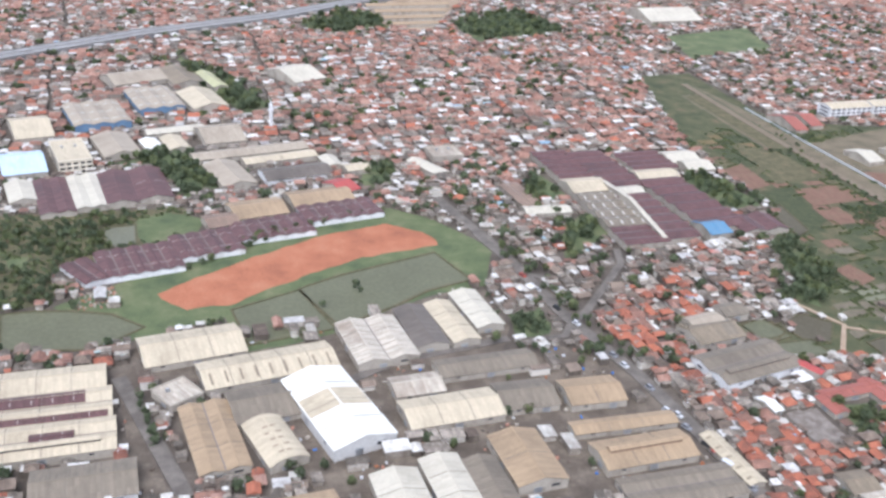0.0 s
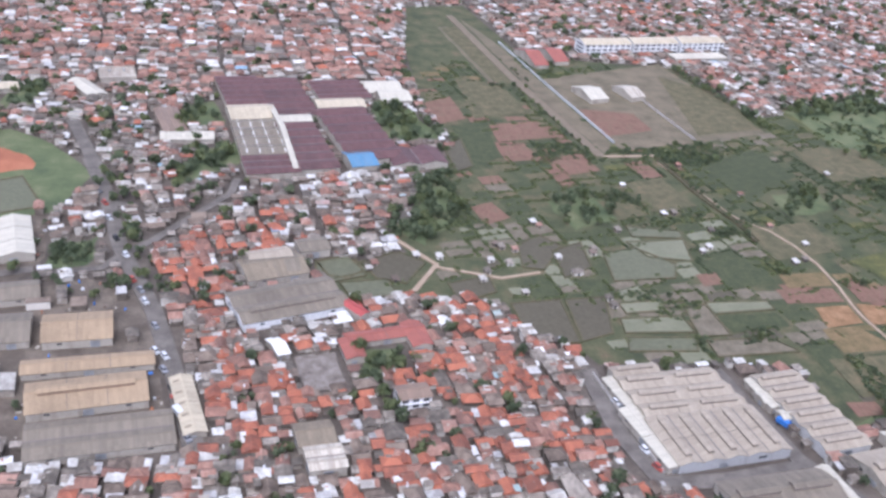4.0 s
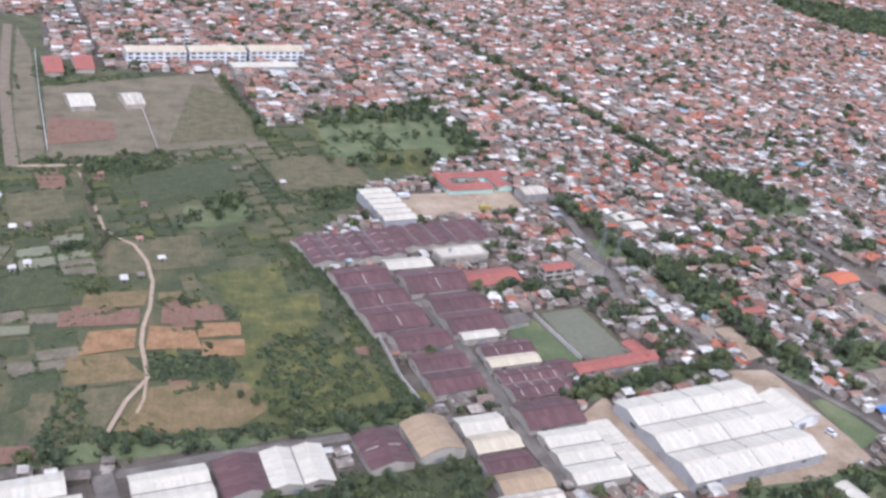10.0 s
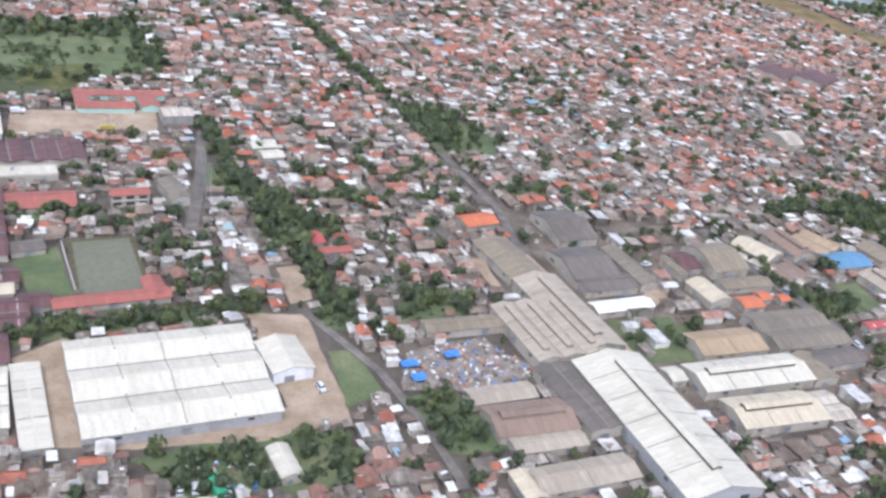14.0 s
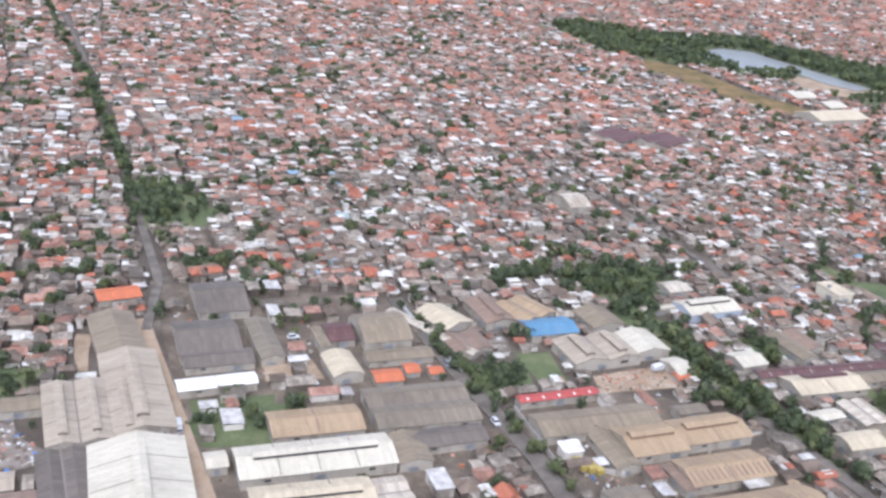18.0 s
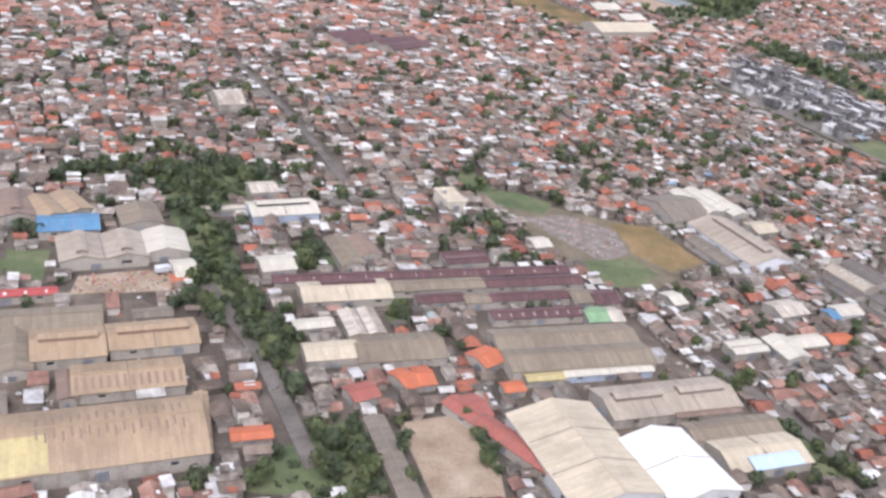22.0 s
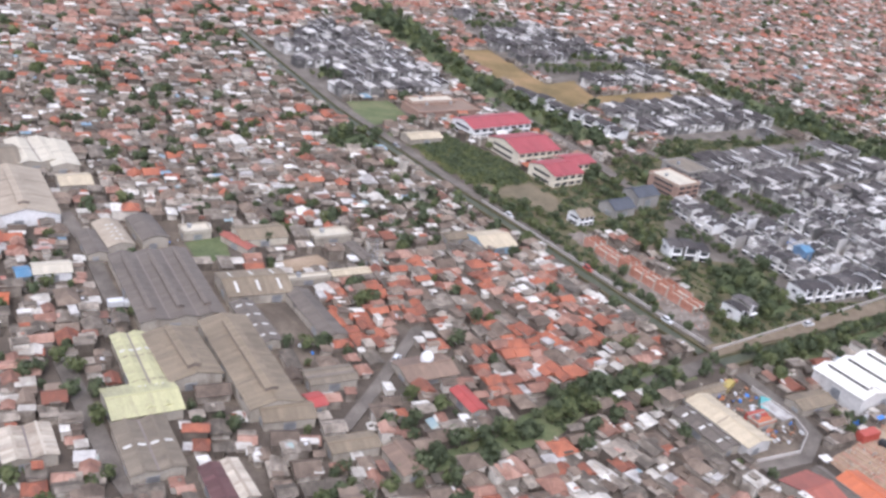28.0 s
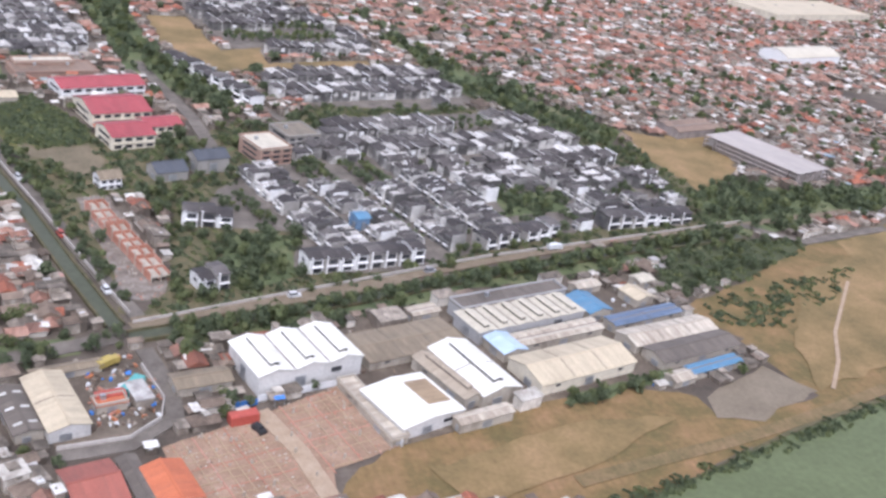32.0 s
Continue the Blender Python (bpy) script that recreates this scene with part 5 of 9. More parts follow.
lane("asphalt", 3.8, (989.5, 493.1), (1019.3, 388.7), (1046.0, 314.7), (1066.4, 264.2), (1078.8, 230.3), (1090.3, 203.2))
lane("boulevard", 3.2, (1089.0, 200.9), (1120.1, 209.3), (1164.1, 224.5))
lane("boulevard", 3.2, (1088.6, 198.7), (1113.8, 208.3), (1144.5, 219.5), (1188.9, 236.7), (1243.2, 256.0), (1299.0, 271.7), (1360.7, 290.2))
lane("drain", 4.0, (1088.5, 193.7), (1113.2, 202.0), (1142.9, 211.8), (1186.1, 228.4), (1238.6, 246.5), (1292.8, 261.8))
lane("asphalt", 4.0, (1091.4, 188.8), (1096.2, 173.1), (1096.9, 163.0), (1088.1, 154.2), (1075.2, 151.5))
lane("asphalt", 5.0, (1085.5, 193.7), (1062.6, 184.6))
lane("dirtroad", 4.0, (1113.9, 164.2), (1120.0, 150.4), (1123.9, 134.8))
lane("dirtroad", 1.1, (1313.6, 228.9), (1299.5, 213.4), (1283.9, 196.3), (1273.7, 181.2), (1261.9, 167.8))
lane("asphalt", 5.0, (1093.1, 416.8), (1111.8, 349.1), (1119.5, 300.3))
lane("asphalt", 4.0, (1299.0, 271.7), (1317.0, 258.9), (1367.1, 274.8))
lane("asphalt", 4.0, (1116.0, 415.5), (1155.1, 333.2))

# ---------- works and warehouses ----------
# western factories
shed(-91.2, 298.4, 34.2, 19.9, 16.1, 2.48, 1, "cream", "plaster")
shed(-64.9, 284.3, 45.2, 16.7, 17.0, 2.48, 1, "cream", "plaster", skylights=9)
roof_band(shed(-42.8, 256.0, 41.4, 20.8, -68.0, 4.34, 1, "bright", "panel"), 20.8, 4.34, -7.0, 3.3, ROOF["cream"])
shed(-66.3, 262.1, 20.2, 18.4, 15.1, 2.17, 1, "grey", "plaster")
shed(-62.0, 241.3, 22.8, 12.2, -67.0, 2.48, 1, "cream", "plaster", style="arch", skylights=5)
shed(-80.2, 245.0, 35.2, 14.9, -74.8, 2.48, 2, "tan", "plaster")
shed(-27.0, 298.5, 28.9, 22.2, -76.1, 3.10, 2, "stained", "plaster")
shed(-10.2, 307.8, 29.1, 12.1, -77.5, 2.79, 1, "darkgrey", "plaster")
shed(1.8, 310.9, 29.8, 10.4, -75.1, 2.79, 1, "cream", "plaster")
shed(12.7, 320.3, 28.1, 10.9, -75.9, 2.79, 1, "white", "plaster")
shed(9.5, 282.0, 35.6, 10.9, 11.4, 2.48, 1, "grey", "plaster")
shed(-16.0, 269.7, 16.7, 11.6, 11.1, 2.48, 1, "stained", "plaster")
shed(-6.5, 255.2, 31.6, 15.6, 12.0, 2.79, 1, "cream", "plaster")
shed(19.2, 262.2, 19.1, 15.6, 7.5, 2.48, 1, "grey", "plaster")
shed(42.1, 262.9, 19.5, 14.8, 7.3, 2.79, 1, "tan", "plaster")
shed(47.8, 245.0, 35.5, 6.5, 7.7, 2.17, 1, "tan", "plaster")
shed(12.3, 227.8, 24.9, 15.6, -79.1, 3.41, 1, "tan", "plaster")
shed(49.6, 230.2, 30.9, 13.6, 10.3, 2.79, 1, "tan", "plaster", monitors=1)
shed(55.4, 212.5, 36.2, 14.3, 8.8, 2.48, 2, "grey", "plaster")
shed(-26.5, 213.7, 19.5, 14.0, -79.7, 3.41, 1, "white", "plaster")
shed(-11.6, 216.5, 27.3, 11.8, -78.2, 3.10, 1, "white", "plaster")
shed(-0.1, 216.2, 25.0, 10.0, -79.1, 3.10, 1, "grey", "plaster")
shed(-137.4, 276.5, 41.7, 13.9, 9.3, 2.79, 1, "cream", "plaster")
shed(-133.3, 261.4, 41.8, 17.2, 9.4, 2.79, 2, "cream", "plaster")
shed(-133.3, 265.2, 24.5, 5.8, 8.9, 3.35, 1, "maroon", "plaster", skylights=4)
shed(-126.4, 244.4, 11.8, 7.1, 9.1, 3.60, 1, "maroon", "plaster", skylights=2)
shed(-128.1, 256.0, 30.4, 3.7, 8.7, 3.22, 1, "maroon", "plaster", skylights=3)
shed(-129.1, 244.6, 40.9, 16.5, 9.5, 3.10, 2, "cream", "plaster", monitors=1)
shed(-113.7, 223.8, 27.9, 16.0, 9.8, 3.72, 1, "grey", "panel")
shed(-52.9, 210.6, 17.0, 10.6, 12.4, 2.48, 1, "tan", "plaster")
shed(-93.1, 269.1, 11.8, 11.9, 37.1, 2.48, 1, "stained", "plaster", style="flat")
shed(-178.9, 437.4, 24.1, 11.9, -70.9, 2.48, 1, "white", "plaster")
shed(-163.5, 432.6, 41.5, 15.0, -72.9, 2.48, 2, "maroon", "plaster")
shed(-150.3, 438.5, 40.0, 13.6, -72.1, 2.48, 2, "white", "plaster")
shed(-137.1, 442.5, 38.9, 14.4, -75.3, 2.48, 1, "maroon", "plaster")
shed(-122.9, 447.8, 38.6, 15.5, -74.0, 2.48, 1, "maroon", "plaster", skylights=1)
shed(-136.1, 356.6, 20.4, 11.5, -51.5, 2.17, 2, "maroon", "white")
shed(-117.4, 366.1, 24.7, 31.3, -70.4, 2.17, 5, "maroon", "white", skylights=2)
shed(-92.0, 381.3, 22.8, 26.7, -70.1, 2.17, 4, "maroon", "white", skylights=2)
shed(-65.1, 397.4, 20.2, 34.2, -71.1, 2.17, 5, "maroon", "white", skylights=2)
shed(-34.3, 416.3, 18.9, 36.1, -70.8, 2.17, 5, "maroon", "white", skylights=2)
shed(-72.3, 418.1, 24.2, 19.5, 19.6, 2.48, 1, "tan", "plaster")
shed(-87.6, 404.6, 13.8, 13.6, 21.2, 2.48, 1, "brown", "plaster")
shed(-43.6, 432.9, 29.7, 17.3, 18.5, 2.48, 1, "tan", "plaster")
shed(-32.5, 445.7, 10.5, 16.7, 36.9, 2.48, 1, "red", "plaster")
shed(-77.8, 493.5, 61.0, 11.6, 20.0, 2.79, 1, "fawn", "plaster")
shed(-62.5, 484.5, 38.5, 9.6, 21.0, 2.79, 1, "cream", "plaster", skylights=1)
shed(-86.6, 461.2, 32.5, 16.8, -67.0, 2.48, 1, "fawn", "plaster")
shed(-54.4, 464.4, 34.0, 16.5, 19.0, 2.48, 1, "darkgrey", "white")
shed(-36.4, 480.4, 14.5, 8.3, -72.0, 2.48, 1, "white", "plaster")
shed(-23.7, 471.5, 12.5, 9.4, 19.0, 2.48, 1, "cream", "plaster")
shed(-164.2, 550.5, 40.0, 30.0, -69.5, 3.72, 3, "fawn", "blue", skylights=3)
shed(-136.5, 581.0, 41.0, 26.0, -69.0, 3.72, 3, "fawn", "blue", skylights=3)
shed(-194.4, 526.5, 19.2, 35.5, 20.4, 3.10, 1, "cream", "plaster")
shed(-154.2, 627.0, 34.0, 26.0, 30.0, 3.10, 1, "fawn", "plaster")
shed(-126.0, 631.4, 38.0, 19.0, -67.0, 3.10, 1, "dust", "plaster")
shed(-106.4, 625.0, 36.0, 9.0, -67.0, 3.10, 1, "limegrey", "plaster")
shed(-108.5, 580.5, 36.0, 21.0, -68.0, 3.72, 1, "cream", "plaster")
shed(-186.4, 472.8, 19.8, 30.5, 19.1, 3.10, 1, "paleblue", "plaster")
shed(-146.6, 501.9, 33.0, 18.5, -68.0, 2.48, 1, "fawn", "plaster")
shed(-128.8, 503.5, 16.0, 8.7, -66.0, 2.48, 1, "bright", "plaster")
shed(-117.2, 506.0, 21.0, 10.8, -68.0, 2.48, 1, "cream", "plaster")
shed(-119.2, 527.5, 31.8, 8.6, 20.5, 2.48, 1, "white", "plaster")
shed(-95.2, 521.5, 22.0, 30.0, 19.0, 2.48, 1, "fawn", "plaster")
shed(-164.9, 480.5, 15.8, 31.7, 19.7, 6.82, 1, "cream", "cream", style="flat", floors=3)
shed(-53.8, 641.5, 23.6, 36.4, 34.9, 3.10, 1, "white", "plaster")
shed(13.6, 473.1, 24.7, 8.3, -56.4, 2.48, 1, "white", "plaster")
shed(24.8, 493.5, 17.0, 15.8, 11.7, 3.10, 1, "stained", "plaster", style="flat")
shed(274.6, 855.9, 53.6, 50.9, 12.8, 3.72, 1, "white", "plaster")
shed(113.5, 315.6, 10.7, 9.2, 13.7, 3.10, 1, "grey", "plaster")
shed(98.9, 301.8, 18.0, 12.5, 9.0, 3.10, 1, "grey", "cream")
shed(104.1, 278.0, 35.1, 19.6, 18.8, 3.10, 2, "grey", "white", monitors=1)
shed(76.3, 225.4, 25.9, 5.8, -77.1, 1.86, 1, "cream", "plaster", skylights=5)
shed(63.5, 416.9, 22.4, 9.0, 5.0, 2.17, 1, "white", "plaster")
shed(55.0, 435.1, 29.1, 10.3, -75.7, 2.17, 2, "brown", "plaster")
# halls along the kampung road
shed(99.5, 300.7, 21.0, 15.2, 17.2, 2.60, 1, "dust", "plaster")
shed(98.3, 305.9, 14.7, 7.8, 17.7, 4.20, 1, "fawn", "plaster")
shed(99.8, 252.5, 1.6, 9.2, 23.2, 2.00, 1, "bright", "plaster")
shed(101.9, 252.9, 1.6, 8.9, 21.8, 2.00, 1, "bright", "plaster")
shed(104.4, 417.0, 1.7, 74.0, 7.9, 4.05, 1, "white", "plaster", pitch=0.1)
# maroon factory beside the kampung
shed(85.4, 475.4, 19.9, 41.0, 11.0, 3.10, 6, "maroon", "plaster")
shed(89.9, 446.1, 20.0, 18.2, 11.0, 3.10, 1, "cream", "plaster")
shed(94.9, 416.0, 21.6, 40.1, 8.1, 3.10, 4, "grey", "plaster", skylights=4)
shed(99.1, 386.0, 21.9, 18.6, 9.3, 3.10, 3, "maroon", "plaster")
shed(106.4, 469.3, 20.8, 53.0, 11.5, 3.10, 6, "maroon", "plaster")
shed(109.7, 438.6, 16.2, 8.4, 10.9, 3.41, 1, "white", "plaster")
shed(114.4, 408.3, 17.3, 52.9, 10.9, 3.10, 6, "maroon", "plaster")
shed(133.6, 482.2, 26.6, 26.8, 11.4, 3.10, 4, "maroon", "plaster")
shed(132.4, 461.8, 23.6, 12.8, 11.1, 3.10, 1, "cream", "plaster")
shed(137.8, 425.1, 24.0, 62.4, 12.6, 3.10, 6, "maroon", "plaster")
shed(136.9, 393.1, 11.5, 15.6, 13.7, 3.47, 1, "blue", "plaster")
shed(161.8, 399.7, 17.6, 24.4, -79.6, 2.48, 2, "maroon", "plaster")
shed(155.4, 488.5, 19.0, 16.8, 11.4, 3.10, 1, "white", "plaster")
shed(160.3, 475.8, 15.6, 16.0, 9.0, 3.10, 1, "white", "plaster")
# sheds along the fields
shed(207.6, 236.5, 15.1, 5.2, 8.5, 3.10, 1, "fawn", "plaster", monitors=1)
shed(216.7, 231.8, 32.3, 7.3, 7.0, 3.10, 1, "fawn", "plaster", monitors=2)
shed(218.1, 224.9, 32.5, 6.8, 6.9, 3.10, 1, "fawn", "plaster", monitors=2)
shed(219.5, 218.4, 33.0, 6.4, 7.0, 3.10, 1, "fawn", "plaster", monitors=2)
shed(221.7, 205.4, 20.0, 35.2, -81.4, 3.10, 5, "fawn", "bluegrey", monitors=5)
shed(200.7, 225.9, 16.0, 4.7, -77.2, 2.48, 1, "white", "plaster", pitch=0.05)
shed(202.6, 206.2, 26.1, 5.7, -77.3, 2.48, 1, "white", "plaster", pitch=0.05)
shed(255.2, 216.4, 15.5, 36.7, 10.1, 2.79, 6, "fawn", "panel", monitors=6)
shed(244.7, 222.9, 4.3, 4.7, 11.2, 2.48, 1, "white", "plaster")
shed(246.9, 214.2, 3.8, 3.9, 10.2, 2.48, 1, "white", "plaster")
shed(229.8, 181.2, 32.0, 14.1, 8.0, 2.79, 1, "grey", "plaster", monitors=2)
shed(247.2, 183.2, 15.7, 3.9, -81.9, 2.79, 1, "white", "plaster")
shed(266.5, 189.4, 15.8, 15.8, 11.3, 2.48, 1, "fawn", "plaster", monitors=1)
shed(281.0, 202.2, 17.7, 8.1, 10.6, 2.79, 1, "white", "plaster", skylights=1)
shed(284.9, 192.1, 19.7, 11.1, 9.5, 2.79, 2, "white", "plaster")
shed(288.1, 178.1, 21.9, 11.2, 8.7, 3.10, 1, "white", "plaster", style="arch")
shed(314.4, 194.8, 17.4, 22.0, 10.3, 3.41, 3, "white", "plaster")
shed(330.0, 203.1, 14.1, 11.3, -79.3, 2.48, 1, "maroon", "plaster")
shed(343.2, 205.4, 14.3, 15.2, -82.5, 2.60, 2, "white", "plaster")
shed(365.6, 210.5, 14.0, 11.6, -78.4, 2.48, 1, "maroon", "plaster", skylights=1)
shed(379.4, 214.1, 14.8, 12.4, -79.4, 2.79, 1, "tan", "plaster", style="arch")
shed(393.8, 218.5, 12.5, 8.1, 8.8, 2.79, 1, "white", "plaster")
shed(395.5, 210.7, 12.9, 7.4, 9.3, 2.79, 1, "cream", "plaster")
shed(396.2, 202.5, 12.8, 7.1, 9.1, 2.48, 1, "maroon", "plaster")
shed(398.6, 194.8, 14.0, 7.3, 8.3, 2.17, 1, "tan", "plaster")
shed(398.8, 185.0, 15.8, 9.7, 7.4, 2.48, 2, "stained", "plaster")
shed(244.4, 224.8, 14.2, 2.8, -80.4, 2.48, 1, "white", "plaster")
# maroon row and its yard
shed(375.8, 330.6, 20.7, 35.5, -77.3, 2.48, 4, "maroon", "plaster", skylights=3)
shed(411.9, 341.7, 17.4, 39.8, -77.5, 2.48, 5, "maroon", "plaster")
shed(395.1, 366.1, 13.2, 31.5, 10.9, 4.34, 6, "white", "bluegrey")
shed(440.9, 405.6, 33.6, 6.4, 9.0, 2.17, 1, "redtile", "mint")
shed(426.6, 397.4, 18.3, 4.8, -80.3, 2.17, 1, "redtile", "mint")
shed(451.4, 399.0, 15.1, 7.1, -76.3, 2.17, 1, "redtile", "mint")
shed(436.2, 391.3, 20.6, 7.3, 7.7, 2.17, 1, "redtile", "mint")
shed(462.3, 384.2, 11.1, 9.2, 13.0, 3.72, 1, "stained", "grey")
shed(378.2, 292.3, 18.8, 43.6, 12.5, 2.48, 3, "maroon", "plaster", skylights=1)
shed(387.1, 264.5, 17.5, 10.7, 11.2, 2.48, 1, "maroon", "plaster")
shed(390.9, 245.9, 15.8, 21.7, 10.1, 2.48, 2, "maroon", "plaster")
shed(393.7, 316.6, 16.5, 7.5, 9.9, 2.48, 1, "white", "plaster")
shed(400.0, 303.7, 22.0, 16.2, 10.2, 2.48, 1, "maroon", "plaster", skylights=1)
shed(405.5, 280.9, 18.9, 25.3, 10.6, 2.48, 2, "maroon", "plaster")
shed(406.4, 266.3, 12.0, 4.4, 10.0, 2.48, 1, "white", "plaster")
shed(412.8, 257.7, 16.9, 7.3, 9.8, 2.48, 1, "maroon", "plaster", skylights=2)
shed(412.7, 250.4, 16.6, 5.2, 9.2, 2.73, 1, "cream", "plaster")
shed(416.2, 238.8, 19.8, 14.8, 9.6, 2.48, 2, "maroon", "plaster", skylights=4)
shed(414.6, 223.0, 17.3, 12.5, 9.8, 2.48, 1, "maroon", "plaster")
shed(417.9, 203.9, 15.5, 22.4, 8.7, 2.48, 3, "white", "plaster")
shed(430.7, 202.3, 31.7, 6.1, -78.7, 2.17, 1, "white", "plaster", pitch=0.05)
shed(421.7, 306.9, 20.0, 11.3, 10.7, 1.86, 1, "redtile", "plaster")
shed(447.7, 310.4, 11.9, 4.9, 12.1, 4.03, 1, "redtile", "plaster", floors=2)
shed(461.5, 315.9, 14.6, 6.0, -70.5, 3.41, 1, "grey", "plaster")
shed(415.3, 324.4, 19.0, 7.9, 12.7, 3.10, 1, "white", "plaster", style="flat")
shed(445.7, 248.9, 30.0, 5.3, 13.1, 1.86, 1, "redtile", "plaster")
shed(456.4, 255.5, 10.0, 5.2, -74.6, 1.86, 1, "redtile", "plaster")
shed(426.6, 247.4, 7.6, 6.9, 12.2, 1.86, 1, "maroon", "plaster")
shed(421.2, 276.6, 9.1, 5.9, 17.1, 1.86, 1, "darkgrey", "plaster")
# large white warehouse and the works east of it
shed(460.8, 211.0, 44.2, 37.7, 11.2, 3.41, 3, "white", "bluegrey", skylights=6)
shed(488.6, 219.6, 14.4, 10.6, -75.5, 3.41, 1, "white", "white")
shed(485.0, 180.0, 10.3, 4.7, -75.6, 2.48, 1, "white", "plaster", style="arch")
shed(565.2, 274.5, 24.4, 12.6, -75.2, 3.10, 1, "dust", "plaster")
shed(573.6, 241.4, 40.3, 14.9, -78.3, 3.72, 1, "fawn", "plaster", monitors=1)
shed(564.5, 232.0, 28.6, 22.7, -78.2, 3.72, 3, "fawn", "plaster", monitors=3)
shed(562.6, 201.2, 28.0, 10.8, -77.2, 3.10, 2, "darkgrey", "plaster")
shed(580.4, 189.2, 55.8, 21.5, -81.2, 4.03, 1, "white", "bluegrey", monitors=1)
shed(540.3, 236.2, 23.7, 6.2, 9.2, 2.48, 1, "dust", "plaster")
shed(542.1, 203.8, 18.2, 6.6, 9.9, 2.17, 1, "fawn", "plaster")
shed(546.7, 193.3, 21.8, 12.1, 8.0, 2.48, 1, "brown", "plaster", monitors=1)
shed(548.6, 184.3, 19.0, 5.8, 8.4, 2.17, 1, "fawn", "plaster")
shed(553.3, 172.3, 26.1, 8.6, 10.4, 2.48, 1, "fawn", "plaster")
shed(538.5, 169.3, 9.4, 5.0, -79.6, 2.48, 1, "cream", "plaster")
shed(640.8, 213.6, 12.6, 8.4, -81.5, 2.70, 1, "dust", "plaster")
shed(562.6, 302.9, 12.7, 8.3, 17.1, 2.17, 1, "orange", "plaster")
shed(503.7, 286.8, 5.2, 7.4, 16.3, 1.86, 1, "red", "plaster")
shed(508.4, 278.9, 13.4, 3.8, 12.1, 1.86, 1, "redtile", "plaster")
shed(493.1, 357.4, 9.0, 6.1, 17.1, 3.10, 1, "white", "plaster")
shed(495.9, 349.0, 7.8, 6.4, 16.1, 3.10, 1, "white", "plaster")
# middle works
shed(590.5, 272.2, 17.1, 21.1, 9.4, 2.79, 1, "darkgrey", "plaster")
shed(593.4, 299.5, 15.2, 21.8, 10.7, 2.79, 1, "darkgrey", "plaster")
shed(594.0, 260.4, 18.9, 8.7, 9.4, 2.48, 1, "darkgrey", "plaster")
shed(606.8, 271.7, 24.6, 6.7, -78.8, 2.79, 1, "grey", "plaster")
shed(623.4, 272.1, 12.3, 2.8, -79.2, 2.79, 1, "dust", "plaster")
shed(628.8, 276.1, 7.6, 11.2, 10.5, 2.48, 1, "maroon", "plaster")
shed(641.6, 277.9, 14.4, 18.8, 10.7, 3.10, 1, "dust", "plaster", style="arch")
shed(628.1, 255.6, 13.0, 8.5, -77.0, 2.79, 1, "cream", "plaster", style="arch")
shed(645.2, 262.6, 19.6, 6.1, 9.7, 2.17, 1, "dust", "plaster")
shed(593.9, 247.1, 20.6, 5.8, 11.8, 2.48, 1, "bright", "plaster")
shed(618.6, 226.4, 23.0, 11.7, 8.4, 2.79, 1, "tan", "plaster", skylights=1)
shed(646.8, 233.2, 27.5, 19.6, 8.0, 3.10, 2, "grey", "plaster")
shed(651.4, 218.6, 19.5, 7.3, 10.1, 2.48, 1, "darkgrey", "plaster")
shed(617.6, 210.6, 37.2, 12.8, 8.2, 3.10, 1, "white", "plaster", monitors=1)
shed(616.0, 193.7, 27.2, 12.5, 6.7, 3.10, 1, "cream", "plaster", monitors=1)
shed(634.2, 195.5, 7.8, 12.3, 9.1, 2.48, 2, "stained", "plaster")
shed(594.4, 210.8, 4.7, 6.2, 10.4, 2.48, 1, "white", "plaster")
shed(662.9, 286.0, 15.1, 11.3, -58.0, 2.79, 1, "cream", "plaster")
shed(679.4, 290.9, 18.0, 10.7, -77.0, 2.79, 1, "brown", "plaster", monitors=1)
shed(691.1, 291.9, 14.5, 15.1, -58.9, 2.79, 2, "tan", "plaster")
shed(695.8, 279.4, 16.3, 10.8, 9.3, 2.79, 1, "blue", "plaster")
shed(714.8, 286.1, 13.1, 11.6, -76.1, 2.79, 1, "dust", "plaster")
shed(706.6, 264.0, 14.9, 22.8, -77.8, 3.10, 2, "fawn", "plaster", monitors=2)
shed(723.0, 268.5, 13.8, 11.7, -79.9, 3.10, 1, "white", "plaster")
shed(657.8, 278.0, 36.2, 3.4, -53.4, 1.86, 1, "stained", "plaster", skylights=6)
shed(686.3, 238.0, 24.0, 3.4, 10.5, 2.48, 1, "red", "plaster", skylights=5)
shed(667.4, 270.6, 10.9, 12.7, -76.2, 1.86, 2, "brown", "plaster")
shed(693.1, 224.5, 34.8, 10.8, 8.2, 2.79, 1, "dust", "plaster")
shed(693.2, 211.9, 17.8, 7.1, -80.1, 2.48, 1, "dust", "plaster")
shed(704.2, 214.7, 16.0, 13.3, 10.0, 2.79, 1, "tan", "plaster", monitors=1)
shed(722.8, 219.0, 20.3, 11.7, 10.6, 2.79, 1, "tan", "plaster", monitors=1)
shed(718.7, 201.2, 23.6, 11.2, 9.2, 2.79, 1, "tan", "plaster", skylights=14)
vault_patch(shed(714.8, 178.2, 41.0, 20.3, 10.2, 3.72, 1, "tan", "plaster", style="arch", skylights=18), 20.3, 3.72, -20.2, -9.5, -10.2, -2.2, ROOF["yellow"])
shed(706.1, 198.1, 10.6, 3.6, -79.0, 2.48, 1, "brown", "plaster")
shed(690.0, 190.8, 9.9, 9.5, 11.7, 1.86, 1, "grey", "plaster")
